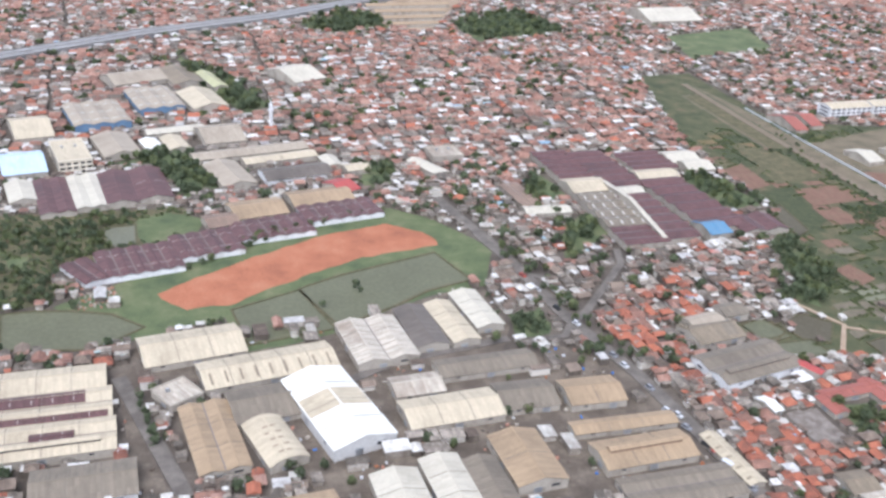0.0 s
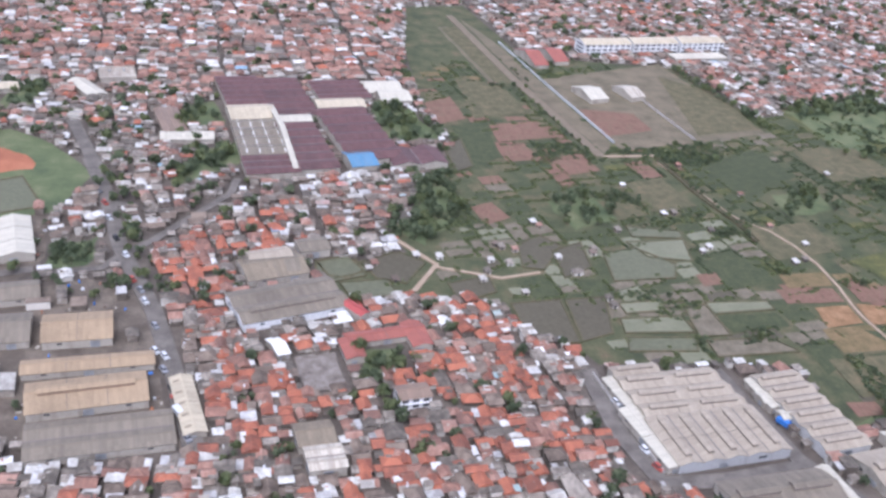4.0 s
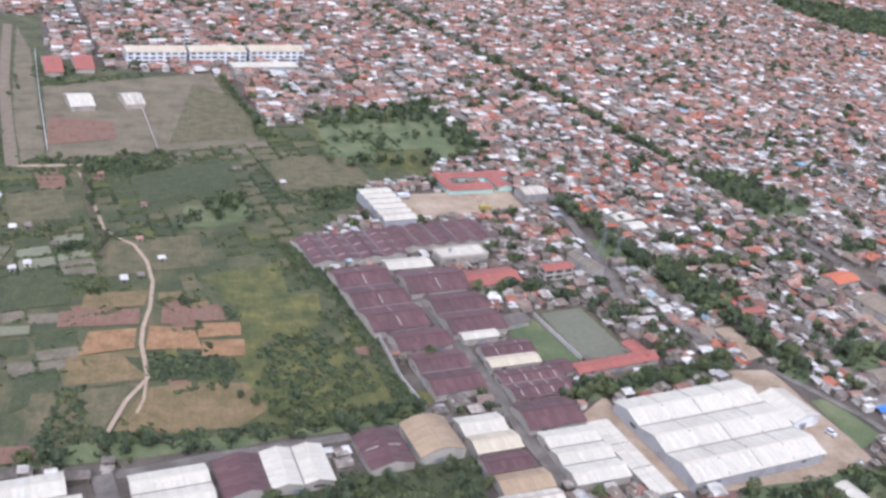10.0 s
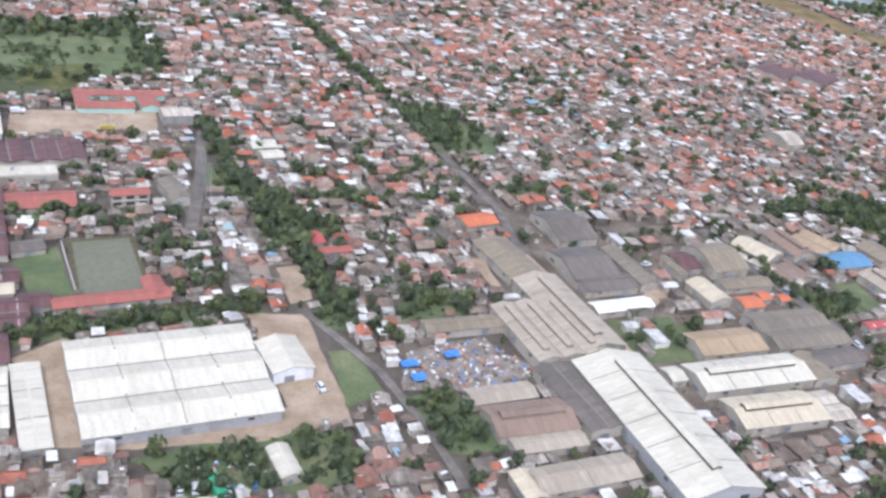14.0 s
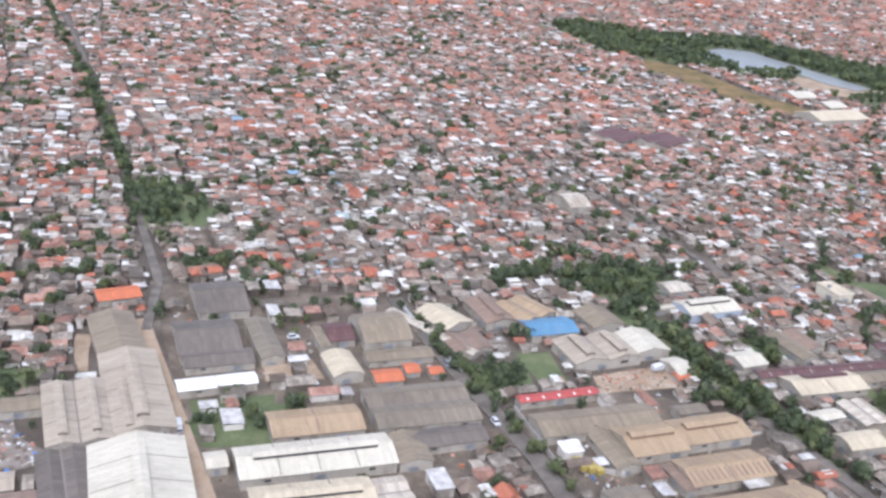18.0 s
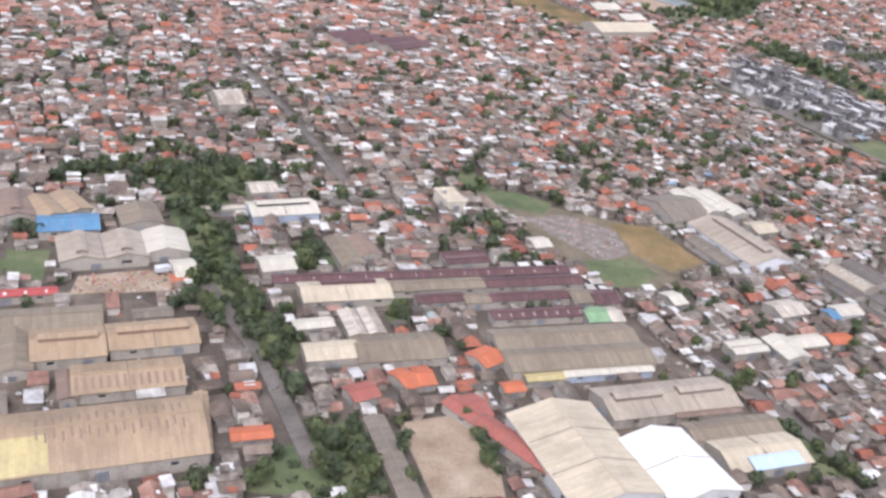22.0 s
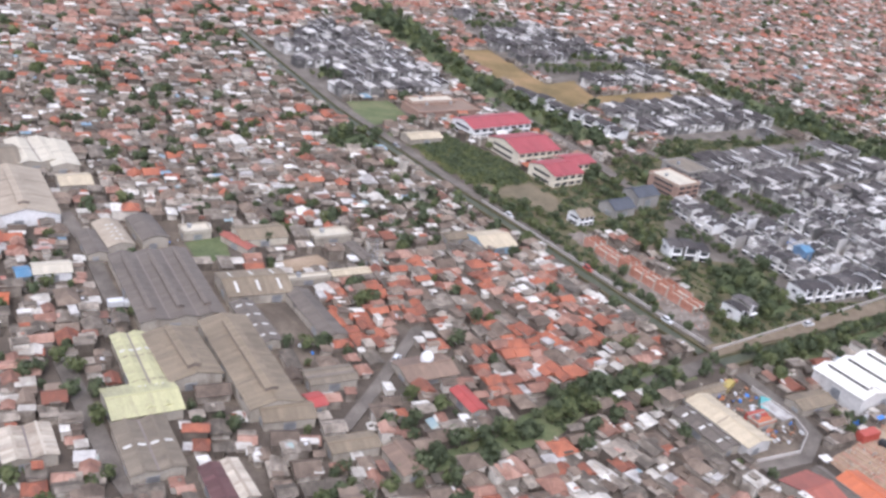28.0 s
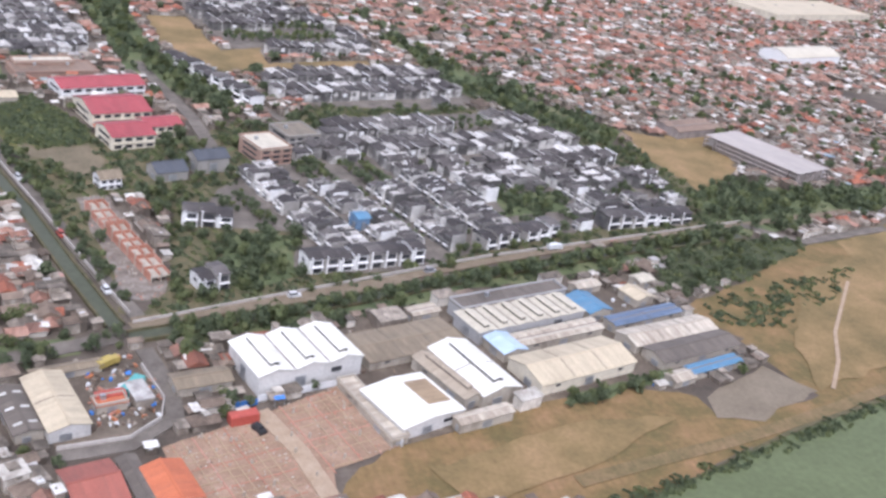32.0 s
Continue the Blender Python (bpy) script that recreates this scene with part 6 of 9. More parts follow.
shed(722.2, 229.4, 9.2, 4.2, 10.5, 2.48, 1, "grey", "plaster")
shed(728.8, 253.7, 5.8, 9.8, 14.5, 2.48, 1, "white", "plaster")
shed(753.6, 257.9, 9.4, 8.8, 13.3, 2.48, 1, "white", "plaster")
shed(773.6, 266.7, 18.0, 6.6, -76.5, 2.48, 1, "dust", "plaster")
shed(780.0, 270.4, 12.6, 6.4, -76.1, 2.48, 1, "brown", "plaster")
shed(781.9, 214.2, 22.3, 11.9, 6.9, 2.48, 1, "dust", "plaster")
shed(761.5, 225.1, 10.0, 4.5, 10.9, 2.48, 1, "white", "plaster")
shed(796.2, 253.4, 88.2, 4.4, 6.6, 2.48, 1, "maroon", "plaster", skylights=12)
shed(771.4, 242.8, 24.3, 10.8, 7.8, 2.48, 1, "cream", "plaster")
shed(772.5, 244.4, 14.6, 4.8, 7.9, 3.41, 1, "maroon", "plaster")
shed(797.6, 247.2, 27.7, 6.0, 6.8, 2.48, 1, "dust", "plaster")
shed(826.8, 250.4, 31.1, 5.4, 6.8, 2.48, 1, "maroon", "plaster")
shed(797.2, 239.4, 13.4, 4.5, 8.0, 2.48, 1, "maroon", "plaster")
shed(807.5, 239.8, 7.0, 5.4, 7.6, 2.48, 1, "dust", "plaster")
shed(823.4, 241.5, 25.0, 4.5, 6.8, 2.48, 1, "maroon", "plaster")
shed(838.9, 241.9, 6.8, 7.5, 7.8, 2.48, 1, "dust", "plaster")
shed(845.7, 241.6, 7.7, 8.0, 7.1, 2.48, 1, "maroon", "plaster")
shed(823.4, 232.0, 27.3, 4.9, 6.5, 2.48, 1, "maroon", "plaster", skylights=8)
shed(839.8, 231.4, 6.7, 7.6, 7.4, 2.48, 1, "green", "plaster")
shed(845.2, 231.6, 3.6, 7.5, 6.9, 2.48, 1, "stained", "plaster")
shed(827.1, 213.8, 39.7, 19.5, 6.0, 3.10, 2, "dust", "plaster")
shed(816.3, 201.5, 9.7, 3.3, 6.5, 2.17, 1, "yellow", "plaster")
shed(833.9, 204.3, 24.6, 3.4, 6.3, 2.17, 1, "white", "bluewall")
shed(764.7, 212.3, 13.0, 7.9, 8.3, 2.48, 1, "cream", "plaster", style="arch")
shed(774.0, 225.7, 12.3, 9.3, -81.1, 2.79, 2, "stained", "plaster")
shed(815.8, 169.8, 32.9, 21.7, -78.9, 3.72, 1, "cream", "panel")
shed(835.8, 164.9, 21.9, 17.4, -77.1, 3.84, 1, "bright", "panel")
shed(844.4, 191.3, 35.4, 12.7, 8.4, 2.79, 1, "fawn", "plaster", monitors=2)
shed(852.8, 185.9, 17.6, 2.5, 7.4, 2.48, 1, "brown", "plaster")
shed(856.0, 179.2, 24.1, 6.7, 8.2, 2.79, 1, "dust", "plaster")
shed(858.6, 170.6, 21.5, 11.7, 8.7, 2.48, 1, "cream", "plaster", skylights=1)
shed(860.3, 167.5, 12.8, 5.8, 9.1, 2.85, 1, "paleblue", "plaster")
shed(1100.5, 291.0, 10.0, 8.0, 22.0, 3.4, 1, "slate", "grey", pitch=0.5)
shed(1113.5, 300.0, 11.0, 8.0, 22.0, 5.0, 1, "slate", "grey", pitch=0.45)
shed(1083.0, 281.5, 6.5, 6.0, 22.0, 3.6, 1, "dust", "white", pitch=0.5, floors=2)
shed(1155.0, 258.5, 4.2, 5.0, 19.0, 4.0, 1, "blue", "blue", pitch=0.3)
shed(801.0, 176.5, 37.0, 5.3, -56.0, 2.48, 1, "redtile", "plaster")
shed(757.0, 294.5, 20.9, 11.1, 12.6, 3.10, 1, "white", "bluewall", monitors=1)
shed(739.5, 294.5, 13.6, 2.7, 12.7, 1.86, 1, "white", "plaster", style="flat")
shed(751.3, 310.0, 8.8, 8.3, 13.1, 3.10, 1, "stained", "plaster")
shed(909.1, 313.9, 20.2, 13.0, -71.7, 3.10, 2, "white", "plaster")
shed(896.4, 308.0, 17.0, 21.3, 16.1, 2.48, 1, "grey", "plaster")
shed(907.9, 280.3, 32.5, 17.8, -74.4, 3.10, 1, "fawn", "white", monitors=1)
shed(895.2, 274.3, 19.5, 6.4, -74.4, 2.17, 1, "grey", "plaster")
shed(809.7, 264.8, 13.1, 7.8, 9.8, 2.48, 2, "maroon", "plaster")
shed(813.7, 307.6, 6.9, 11.3, 12.9, 3.72, 1, "cream", "cream", style="flat")
shed(835.9, 274.9, 5.9, 6.7, 12.8, 3.10, 1, "white", "plaster")
shed(877.9, 215.3, 10.9, 5.9, 10.6, 2.48, 2, "white", "plaster")
shed(889.9, 215.0, 11.0, 7.8, -78.2, 2.48, 1, "white", "plaster")
shed(897.4, 218.2, 11.9, 5.7, 10.3, 2.48, 1, "white", "plaster")
shed(901.7, 236.7, 10.4, 8.5, 14.4, 2.48, 1, "stained", "plaster")
shed(745.2, 180.8, 8.4, 4.2, 6.4, 1.86, 1, "orange", "plaster")
shed(774.0, 171.8, 27.9, 4.5, -81.6, 2.17, 1, "grey", "plaster")
shed(735.2, 184.2, 21.3, 2.6, -86.1, 2.48, 1, "tan", "plaster")
shed(740.3, 397.4, 10.4, 16.0, 13.9, 3.72, 1, "stained", "plaster", style="arch")
shed(803.6, 513.8, 23.6, 22.0, 32.0, 2.48, 2, "maroon", "plaster")
shed(828.1, 508.4, 26.4, 19.7, 33.0, 2.48, 2, "maroon", "plaster")
# dark sheds and the pale green roof
shed(935.0, 255.7, 15.5, 6.8, -71.3, 2.79, 1, "fawn", "plaster", style="arch", skylights=5)
shed(943.8, 260.2, 15.1, 6.9, -71.5, 2.79, 1, "darkgrey", "plaster", style="arch")
shed(948.4, 228.3, 35.6, 20.0, -76.0, 2.79, 3, "darkgrey", "plaster", monitors=3)
shed(929.9, 251.0, 13.6, 5.2, -74.1, 2.48, 1, "darkgrey", "plaster")
shed(970.5, 229.7, 16.8, 13.0, 12.2, 2.79, 1, "dust", "plaster", skylights=3)
shed(969.3, 210.3, 19.4, 5.4, -72.6, 2.48, 1, "darkgrey", "plaster", skylights=4)
shed(984.5, 214.9, 23.4, 5.9, -72.9, 2.48, 1, "darkgrey", "plaster")
shed(951.9, 194.8, 20.0, 11.5, -72.9, 3.10, 1, "dust", "plaster", monitors=1)
shed(966.1, 191.9, 36.9, 11.3, -75.4, 3.41, 1, "dust", "plaster", monitors=1)
shed(943.6, 189.3, 29.3, 7.1, -75.7, 2.79, 2, "limegrey", "plaster", skylights=2)
shed(943.6, 178.2, 14.2, 11.0, 14.9, 2.60, 1, "limegrey", "plaster")
shed(945.0, 162.8, 16.4, 10.3, -75.7, 2.48, 2, "grey", "plaster", skylights=1)
shed(923.1, 164.6, 10.0, 9.4, -74.9, 2.48, 2, "stained", "plaster")
shed(972.7, 173.5, 10.9, 6.9, 7.7, 2.48, 1, "dust", "plaster")
shed(916.9, 312.4, 20.7, 7.9, -74.4, 3.10, 1, "white", "plaster")
shed(922.5, 293.5, 9.2, 8.8, 14.3, 2.48, 1, "cream", "plaster")
shed(921.2, 236.1, 8.8, 6.1, 12.7, 2.48, 1, "white", "white")
shed(914.7, 233.4, 3.0, 5.3, 17.2, 2.48, 1, "blue", "plaster")
shed(974.7, 261.1, 13.6, 9.3, 15.1, 2.48, 1, "dust", "cream")
shed(968.3, 255.3, 11.2, 2.9, -52.6, 2.17, 1, "redtile", "plaster")
shed(956.8, 261.5, 7.8, 4.8, 16.4, 2.48, 1, "white", "plaster", style="flat")
shed(1045.1, 261.0, 11.5, 11.2, 16.6, 2.48, 1, "cream", "paleblue")
shed(1035.7, 264.6, 10.1, 4.7, 15.7, 1.86, 1, "dust", "plaster")
shed(995.1, 261.5, 11.7, 5.2, 16.1, 2.48, 1, "white", "plaster", style="flat")
shed(1001.9, 251.2, 10.5, 3.3, -68.3, 2.17, 1, "darkgrey", "plaster")
shed(985.1, 234.9, 12.1, 2.3, 13.5, 1.86, 1, "white", "plaster", style="flat")
shed(997.1, 238.1, 11.0, 3.5, 14.3, 2.17, 1, "cream", "plaster")
shed(984.0, 186.9, 10.9, 5.9, 12.9, 2.48, 2, "grey", "plaster")
shed(1007.2, 190.8, 13.2, 9.0, 14.6, 1.61, 1, "brown", "plaster")
shed(979.3, 177.2, 3.4, 4.8, 18.0, 2.48, 1, "red", "plaster")
shed(1013.9, 176.9, 9.2, 3.9, -72.9, 2.17, 1, "red", "plaster")
shed(984.9, 162.0, 10.2, 5.0, 11.6, 2.48, 1, "dust", "plaster")
shed(995.0, 156.6, 9.3, 5.9, -73.0, 2.17, 1, "brown", "plaster")
shed(961.4, 151.9, 11.3, 3.5, -72.6, 2.48, 1, "stained", "plaster")
shed(957.7, 150.5, 11.4, 4.4, -75.9, 2.48, 1, "maroon", "plaster")
# tiled houses and small works between the factories
shed(781.3, 200.8, 4.1, 8.1, 28.7, 2.00, 1, "orange", "plaster")
shed(786.0, 202.0, 4.0, 7.7, 10.2, 2.00, 1, "orange", "plaster")
shed(770.4, 195.4, 6.5, 6.3, 22.3, 2.20, 1, "redtile", "plaster")
shed(728.9, 249.0, 6.2, 4.3, 11.1, 1.90, 1, "orange", "plaster")
shed(640.3, 250.4, 7.8, 6.5, 8.1, 2.00, 1, "orange", "plaster")
shed(647.7, 254.7, 3.9, 5.0, 10.7, 1.90, 1, "orange", "plaster")
shed(654.6, 253.4, 3.6, 4.0, 6.3, 1.90, 1, "orange", "plaster")
shed(803.5, 210.2, 6.9, 7.5, 32.4, 2.20, 1, "orange", "plaster")
shed(795.5, 189.1, 5.5, 8.7, 19.2, 2.20, 1, "redtile", "plaster")
shed(807.2, 197.3, 5.2, 3.9, 10.2, 2.00, 1, "orange", "plaster")
shed(909.3, 220.1, 7.4, 5.3, 5.3, 2.20, 1, "orange", "plaster")
shed(867.9, 242.0, 4.7, 7.4, 17.2, 2.20, 1, "white", "plaster")
# red roofed school
shed(1078.6, 370.9, 31.6, 13.5, 23.8, 4.65, 1, "crimson", "white", floors=2)
shed(1084.0, 345.7, 20.9, 19.3, 21.1, 4.65, 1, "crimson", "cream", floors=2)
shed(1088.3, 320.5, 14.5, 14.4, 22.4, 4.65, 1, "crimson", "cream", floors=2)
shed(1099.5, 330.4, 12.6, 10.1, 22.4, 4.65, 1, "crimson", "cream", floors=2)
shed(1058.3, 396.2, 22.2, 6.5, 19.7, 3.72, 1, "white", "brown", style="flat")
shed(1044.7, 353.2, 14.5, 7.5, 19.2, 2.48, 1, "cream", "plaster")
shed(1062.2, 391.5, 31.0, 14.0, 19.0, 2.48, 1, "brown", "brown", style="flat")
# eastern works beside the canal
shed(1123.7, 181.1, 15.0, 25.5, -71.1, 4.96, 3, "bright", "panel", monitors=3)
shed(1151.9, 189.7, 27.8, 12.6, 18.5, 2.17, 1, "dust", "plaster", pitch=0.08)
white_hall = shed(1146.3, 163.0, 15.6, 16.4, -67.5, 3.1, 1, "bright", "panel", pitch=0.1)
slope_sheets(white_hall, 16.4, 3.1, -5.4, 3.9, 1.2, 7.6, ROOF["tan"], 0.1)
shed(1157.2, 172.6, 19.0, 5.6, -67.0, 3.10, 1, "fawn", "plaster", monitors=1)
shed(1164.5, 175.4, 21.7, 11.0, -70.9, 3.41, 1, "bright", "plaster", monitors=1)
shed(1161.3, 158.1, 14.3, 3.3, 17.9, 2.48, 1, "stained", "plaster")
shed(1137.3, 162.4, 23.5, 4.1, -72.6, 1.86, 1, "stained", "plaster", style="flat")
shed(1185.7, 209.7, 36.0, 5.9, 18.6, 4.03, 1, "darkgrey", "bluegrey", style="flat")
shed(1186.0, 201.0, 10.6, 35.8, -71.3, 3.72, 6, "white", "bluegrey", monitors=6, pitch=0.1)
shed(1176.9, 187.4, 8.5, 7.2, -71.5, 2.48, 1, "paleblue", "plaster")
shed(1193.4, 193.2, 27.7, 5.6, 18.4, 2.48, 2, "stained", "plaster")
shed(1191.5, 178.5, 30.8, 12.7, 18.5, 3.10, 1, "cream", "cream")
shed(1208.9, 208.0, 10.3, 8.1, -71.7, 2.79, 1, "blue", "plaster")
shed(1223.3, 202.4, 26.0, 4.8, 18.4, 2.48, 2, "steelblue", "plaster")
shed(1226.3, 193.8, 30.9, 8.0, 16.9, 2.48, 1, "stained", "plaster")
shed(1229.3, 185.8, 29.1, 8.0, 17.9, 2.48, 1, "darkgrey", "plaster")
shed(1231.0, 177.5, 18.5, 3.5, 18.4, 2.17, 2, "blue", "plaster")
shed(1218.8, 172.8, 7.2, 4.1, 18.3, 1.86, 1, "stained", "plaster")
shed(1234.0, 224.3, 6.1, 4.6, 21.2, 2.48, 1, "white", "plaster")
shed(1227.4, 214.7, 7.3, 7.1, -70.1, 2.48, 1, "cream", "plaster")
shed(1213.5, 220.4, 9.0, 4.0, 18.9, 2.17, 1, "stained", "plaster")
shed(1160.1, 204.6, 8.3, 4.2, 19.9, 2.17, 2, "stained", "plaster")
shed(1074.2, 165.9, 19.3, 7.7, -71.3, 2.79, 1, "cream", "panel")
shed(1102.6, 174.3, 11.9, 5.8, 15.2, 2.17, 1, "dust", "plaster")
shed(1075.6, 179.2, 14.2, 2.6, 18.0, 1.86, 1, "dust", "plaster")
shed(1067.5, 164.0, 15.8, 5.3, -70.0, 2.17, 1, "darkgrey", "plaster", skylights=3)
shed(1081.7, 140.8, 8.9, 11.8, 18.3, 1.98, 1, "redtile", "plaster")
shed(1094.9, 140.3, 11.5, 7.9, -71.8, 1.98, 1, "orange", "plaster")
shed(1089.2, 142.2, 13.4, 3.3, -72.3, 1.86, 1, "darkgrey", "plaster")
shed(1084.3, 167.0, 6.1, 3.3, 17.6, 1.86, 1, "orange", "plaster", style="flat")
shed(1133.6, 313.8, 11.8, 14.9, 23.2, 5.58, 1, "white", "brown", style="flat", floors=3)
shed(1145.7, 327.7, 13.0, 13.3, 22.4, 5.58, 1, "grey", "grey", style="flat", floors=3)
shed(1336.7, 377.6, 30.3, 14.1, 20.7, 3.72, 2, "brown", "slab")
shed(1524.5, 556.3, 63.8, 22.3, 21.7, 5.58, 1, "white", "white", style="arch")
shed(1657.6, 743.5, 151.7, 50.5, 22.6, 6.20, 1, "cream", "cream", style="flat")
# barracks and far blocks
shed(302.5, 578.3, 32.2, 13.4, 10.8, 6.82, 1, "cream", "white", floors=3)
shed(336.0, 585.4, 31.9, 13.7, 11.2, 6.82, 1, "cream", "white", floors=3)
shed(369.9, 592.6, 32.0, 14.0, 11.5, 6.82, 1, "cream", "white", floors=3)
shed(362.2, 571.6, 37.5, 10.7, 11.4, 2.48, 3, "white", "plaster")
shed(269.4, 493.6, 10.8, 20.6, 15.2, 2.48, 1, "white", "plaster")
shed(293.0, 498.2, 8.8, 18.7, 16.2, 2.48, 1, "stained", "plaster")
shed(250.9, 553.6, 8.6, 31.0, 11.0, 2.48, 1, "redtile", "plaster")
shed(265.6, 560.4, 9.2, 27.0, 11.0, 2.48, 1, "redtile", "plaster")
shed(138.2, 226.8, 9.2, 6.6, 9.7, 3.72, 1, "brown", "white", floors=2)
shed(133.7, 259.1, 25.6, 5.6, 12.9, 2.17, 1, "redtile", "plaster")
shed(122.9, 251.1, 10.6, 5.9, -79.4, 2.17, 1, "redtile", "plaster")
shed(143.5, 258.9, 13.3, 6.2, -77.6, 2.17, 1, "redtile", "plaster")
shed(124.8, 273.5, 12.0, 3.6, -54.0, 3.10, 1, "red", "plaster", style="arch")
shed(975.3, 579.4, 43.5, 22.9, 16.2, 3.72, 1, "cream", "plaster")
shed(984.3, 638.7, 21.5, 17.8, 18.1, 3.10, 1, "white", "plaster")
shed(993.4, 612.9, 17.2, 16.7, 16.9, 3.10, 1, "white", "plaster")
shed(45.3, 871.2, 76.4, 9.3, 12.2, 3.10, 1, "tan", "plaster")
shed(44.8, 845.7, 63.3, 8.8, 12.4, 3.10, 1, "tan", "plaster")
shed(44.5, 821.6, 51.0, 8.3, 12.8, 3.10, 1, "tan", "plaster")
shed(44.2, 798.6, 39.3, 7.9, 13.5, 3.10, 1, "tan", "plaster")
shed(109.8, 210.7, 9.9, 9.5, 9.2, 2.48, 1, "dust", "plaster")
shed(112.2, 200.4, 9.5, 9.1, 8.4, 3.10, 2, "stained", "plaster")

# ---------- small single things ----------
def hut(x, y, w, d, kind):
    if cover(x, y) == BUILT:
        return
    kind = rng.choice((kind, 3, 3, 4, 1, 2))
    root = new("field_hut")
    root.matrix_basis = pose(x, y, 0, 0, 0, 10)
    tagged(root, "small field hut with %s roof" % HOUSE_WORDS[kind], "hut", "field huts")
    piece("wall", mesh_of("wall", *box(-w / 2, w / 2, -d / 2, d / 2, 0, 1.3), HOUSE_WALL), root)
    piece("roof", mesh_of("roof", *lean_roof(w, d, 1.3, 0.3), ROOF_MATS[kind]), root)
    piece("door", unit("door", DARK), root, at(0, -d / 2 - 0.02, 0, 0.6, 0.06, 1.1))


def avenue(gap, high, spread, *pts):
    """Trees along a line."""
    for (ax, ay), (bx, by) in zip(pts, pts[1:]):
        n = max(1, int(math.hypot(bx - ax, by - ay) / gap))
        for k in range(n):
            q = (k + rng.random()) / n
            TREES.append((ax + (bx - ax) * q + rng.uniform(-spread, spread), ay + (by - ay) * q + rng.uniform(-spread, spread), high * rng.uniform(0.7, 1.25)))
            stamp(corners(TREES[-1][0], TREES[-1][1], 2.0, 2.0, 0), WOOD if cover(TREES[-1][0], TREES[-1][1]) == 0 else BUILT, COVER) if cover(TREES[-1][0], TREES[-1][1]) == 0 else None


def ring(r, z0, z1, n=16, r1=None):
    r1 = r if r1 is None else r1
    v = [(math.cos(k * math.tau / n) * r, math.sin(k * math.tau / n) * r, z0) for k in range(n)] + [(math.cos(k * math.tau / n) * r1, math.sin(k * math.tau / n) * r1, z1) for k in range(n)]
    return v, [(k, (k + 1) % n, n + (k + 1) % n, n + k) for k in range(n)] + [tuple(range(n - 1, -1, -1)), tuple(range(n, 2 * n))]


def minaret(x, y):
    root = new("minaret")
    root.matrix_basis = pose(x, y, 0)
    tagged(root, "slender white minaret with a pointed top", "minaret")
    piece("shaft", mesh_of("shaft", *ring(1.1, 0, 15, 8, 0.9), WALL["white"]), root)
    piece("gallery", mesh_of("gallery", *ring(1.6, 12, 12.5, 12), WALL["white"]), root)
    piece("spire", mesh_of("spire", *ring(1.0, 15, 18, 8, 0.05), WALL["white"]), root)


def dome(x, y):
    root = new("mosque_dome")
    root.matrix_basis = pose(x, y, 2.6)
    tagged(root, "white round mosque dome on a drum", "dome")
    piece("drum", mesh_of("drum", *ring(1.5, 0, 0.8, 20), WALL["white"]), root)
    v, f = [], []
    for i in range(7):
        a = i / 6 * math.pi / 2
        v += [(1.6 * math.cos(a) * math.cos(k * math.tau / 20), 1.6 * math.cos(a) * math.sin(k * math.tau / 20), 0.8 + 1.7 * math.sin(a)) for k in range(20)]
    for i in range(6):
        f += [(i * 20 + k, i * 20 + (k + 1) % 20, i * 20 + 20 + (k + 1) % 20, i * 20 + 20 + k) for k in range(20)]
    piece("cupola", mesh_of("cupola", v, f, WALL["white"]), root)


def mast(x, y, h):
    root = new("lattice_mast")
    root.matrix_basis = pose(x, y, 0)
    tagged(root, "tall grey steel lattice mast", "mast")
    for sx, sy in ((-1, -1), (1, -1), (1, 1), (-1, 1)):
        v, f = ring(0.08, 0, h, 5, 0.05)
        v = [(p + sx * (0.9 - 0.6 * r / h), q + sy * (0.9 - 0.6 * r / h), r) for p, q, r in v]
        piece("leg", mesh_of("leg", v, f, STEEL), root)
    for k in range(8):
        z = h * (k + 0.5) / 8
        s = 2 * (0.9 - 0.6 * z / h)
        piece("brace", unit("brace", STEEL), root, at(0, s / 2, z, s, 0.08, 0.08))
        piece("brace", unit("brace", STEEL), root, at(s / 2, 0, z, 0.08, s, 0.08))


PAINT = {k: surface(k + "_paint", [tuple(0.75 * q for q in c), c], 0.45, 0.5, (1, 1, 1), 0.15, 3.0, 0.1) for k, c in
         {"white": (0.66, 0.66, 0.65), "grey": (0.3, 0.3, 0.31), "red": (0.42, 0.09, 0.065), "blue": (0.07, 0.22, 0.6), "yellow": (0.42, 0.32, 0.09), "orange": (0.42, 0.16, 0.07),
          "teal": (0.12, 0.4, 0.38), "black": (0.03, 0.03, 0.03), "green": (0.08, 0.38, 0.2), "plaster": (0.5, 0.46, 0.41)}.items()}
TYRE = surface("tyre_rubber", [(0.02, 0.02, 0.02), (0.035, 0.035, 0.035)], 0.9, 2.0, (1, 1, 1), 0.1, 8.0, 0.1)
WHEEL = mesh_of("wheel", [(p, r - 0.1, q) for p, q, r in ring(0.3, 0, 0.2, 12)[0]], ring(0.3, 0, 0.2, 12)[1], TYRE)


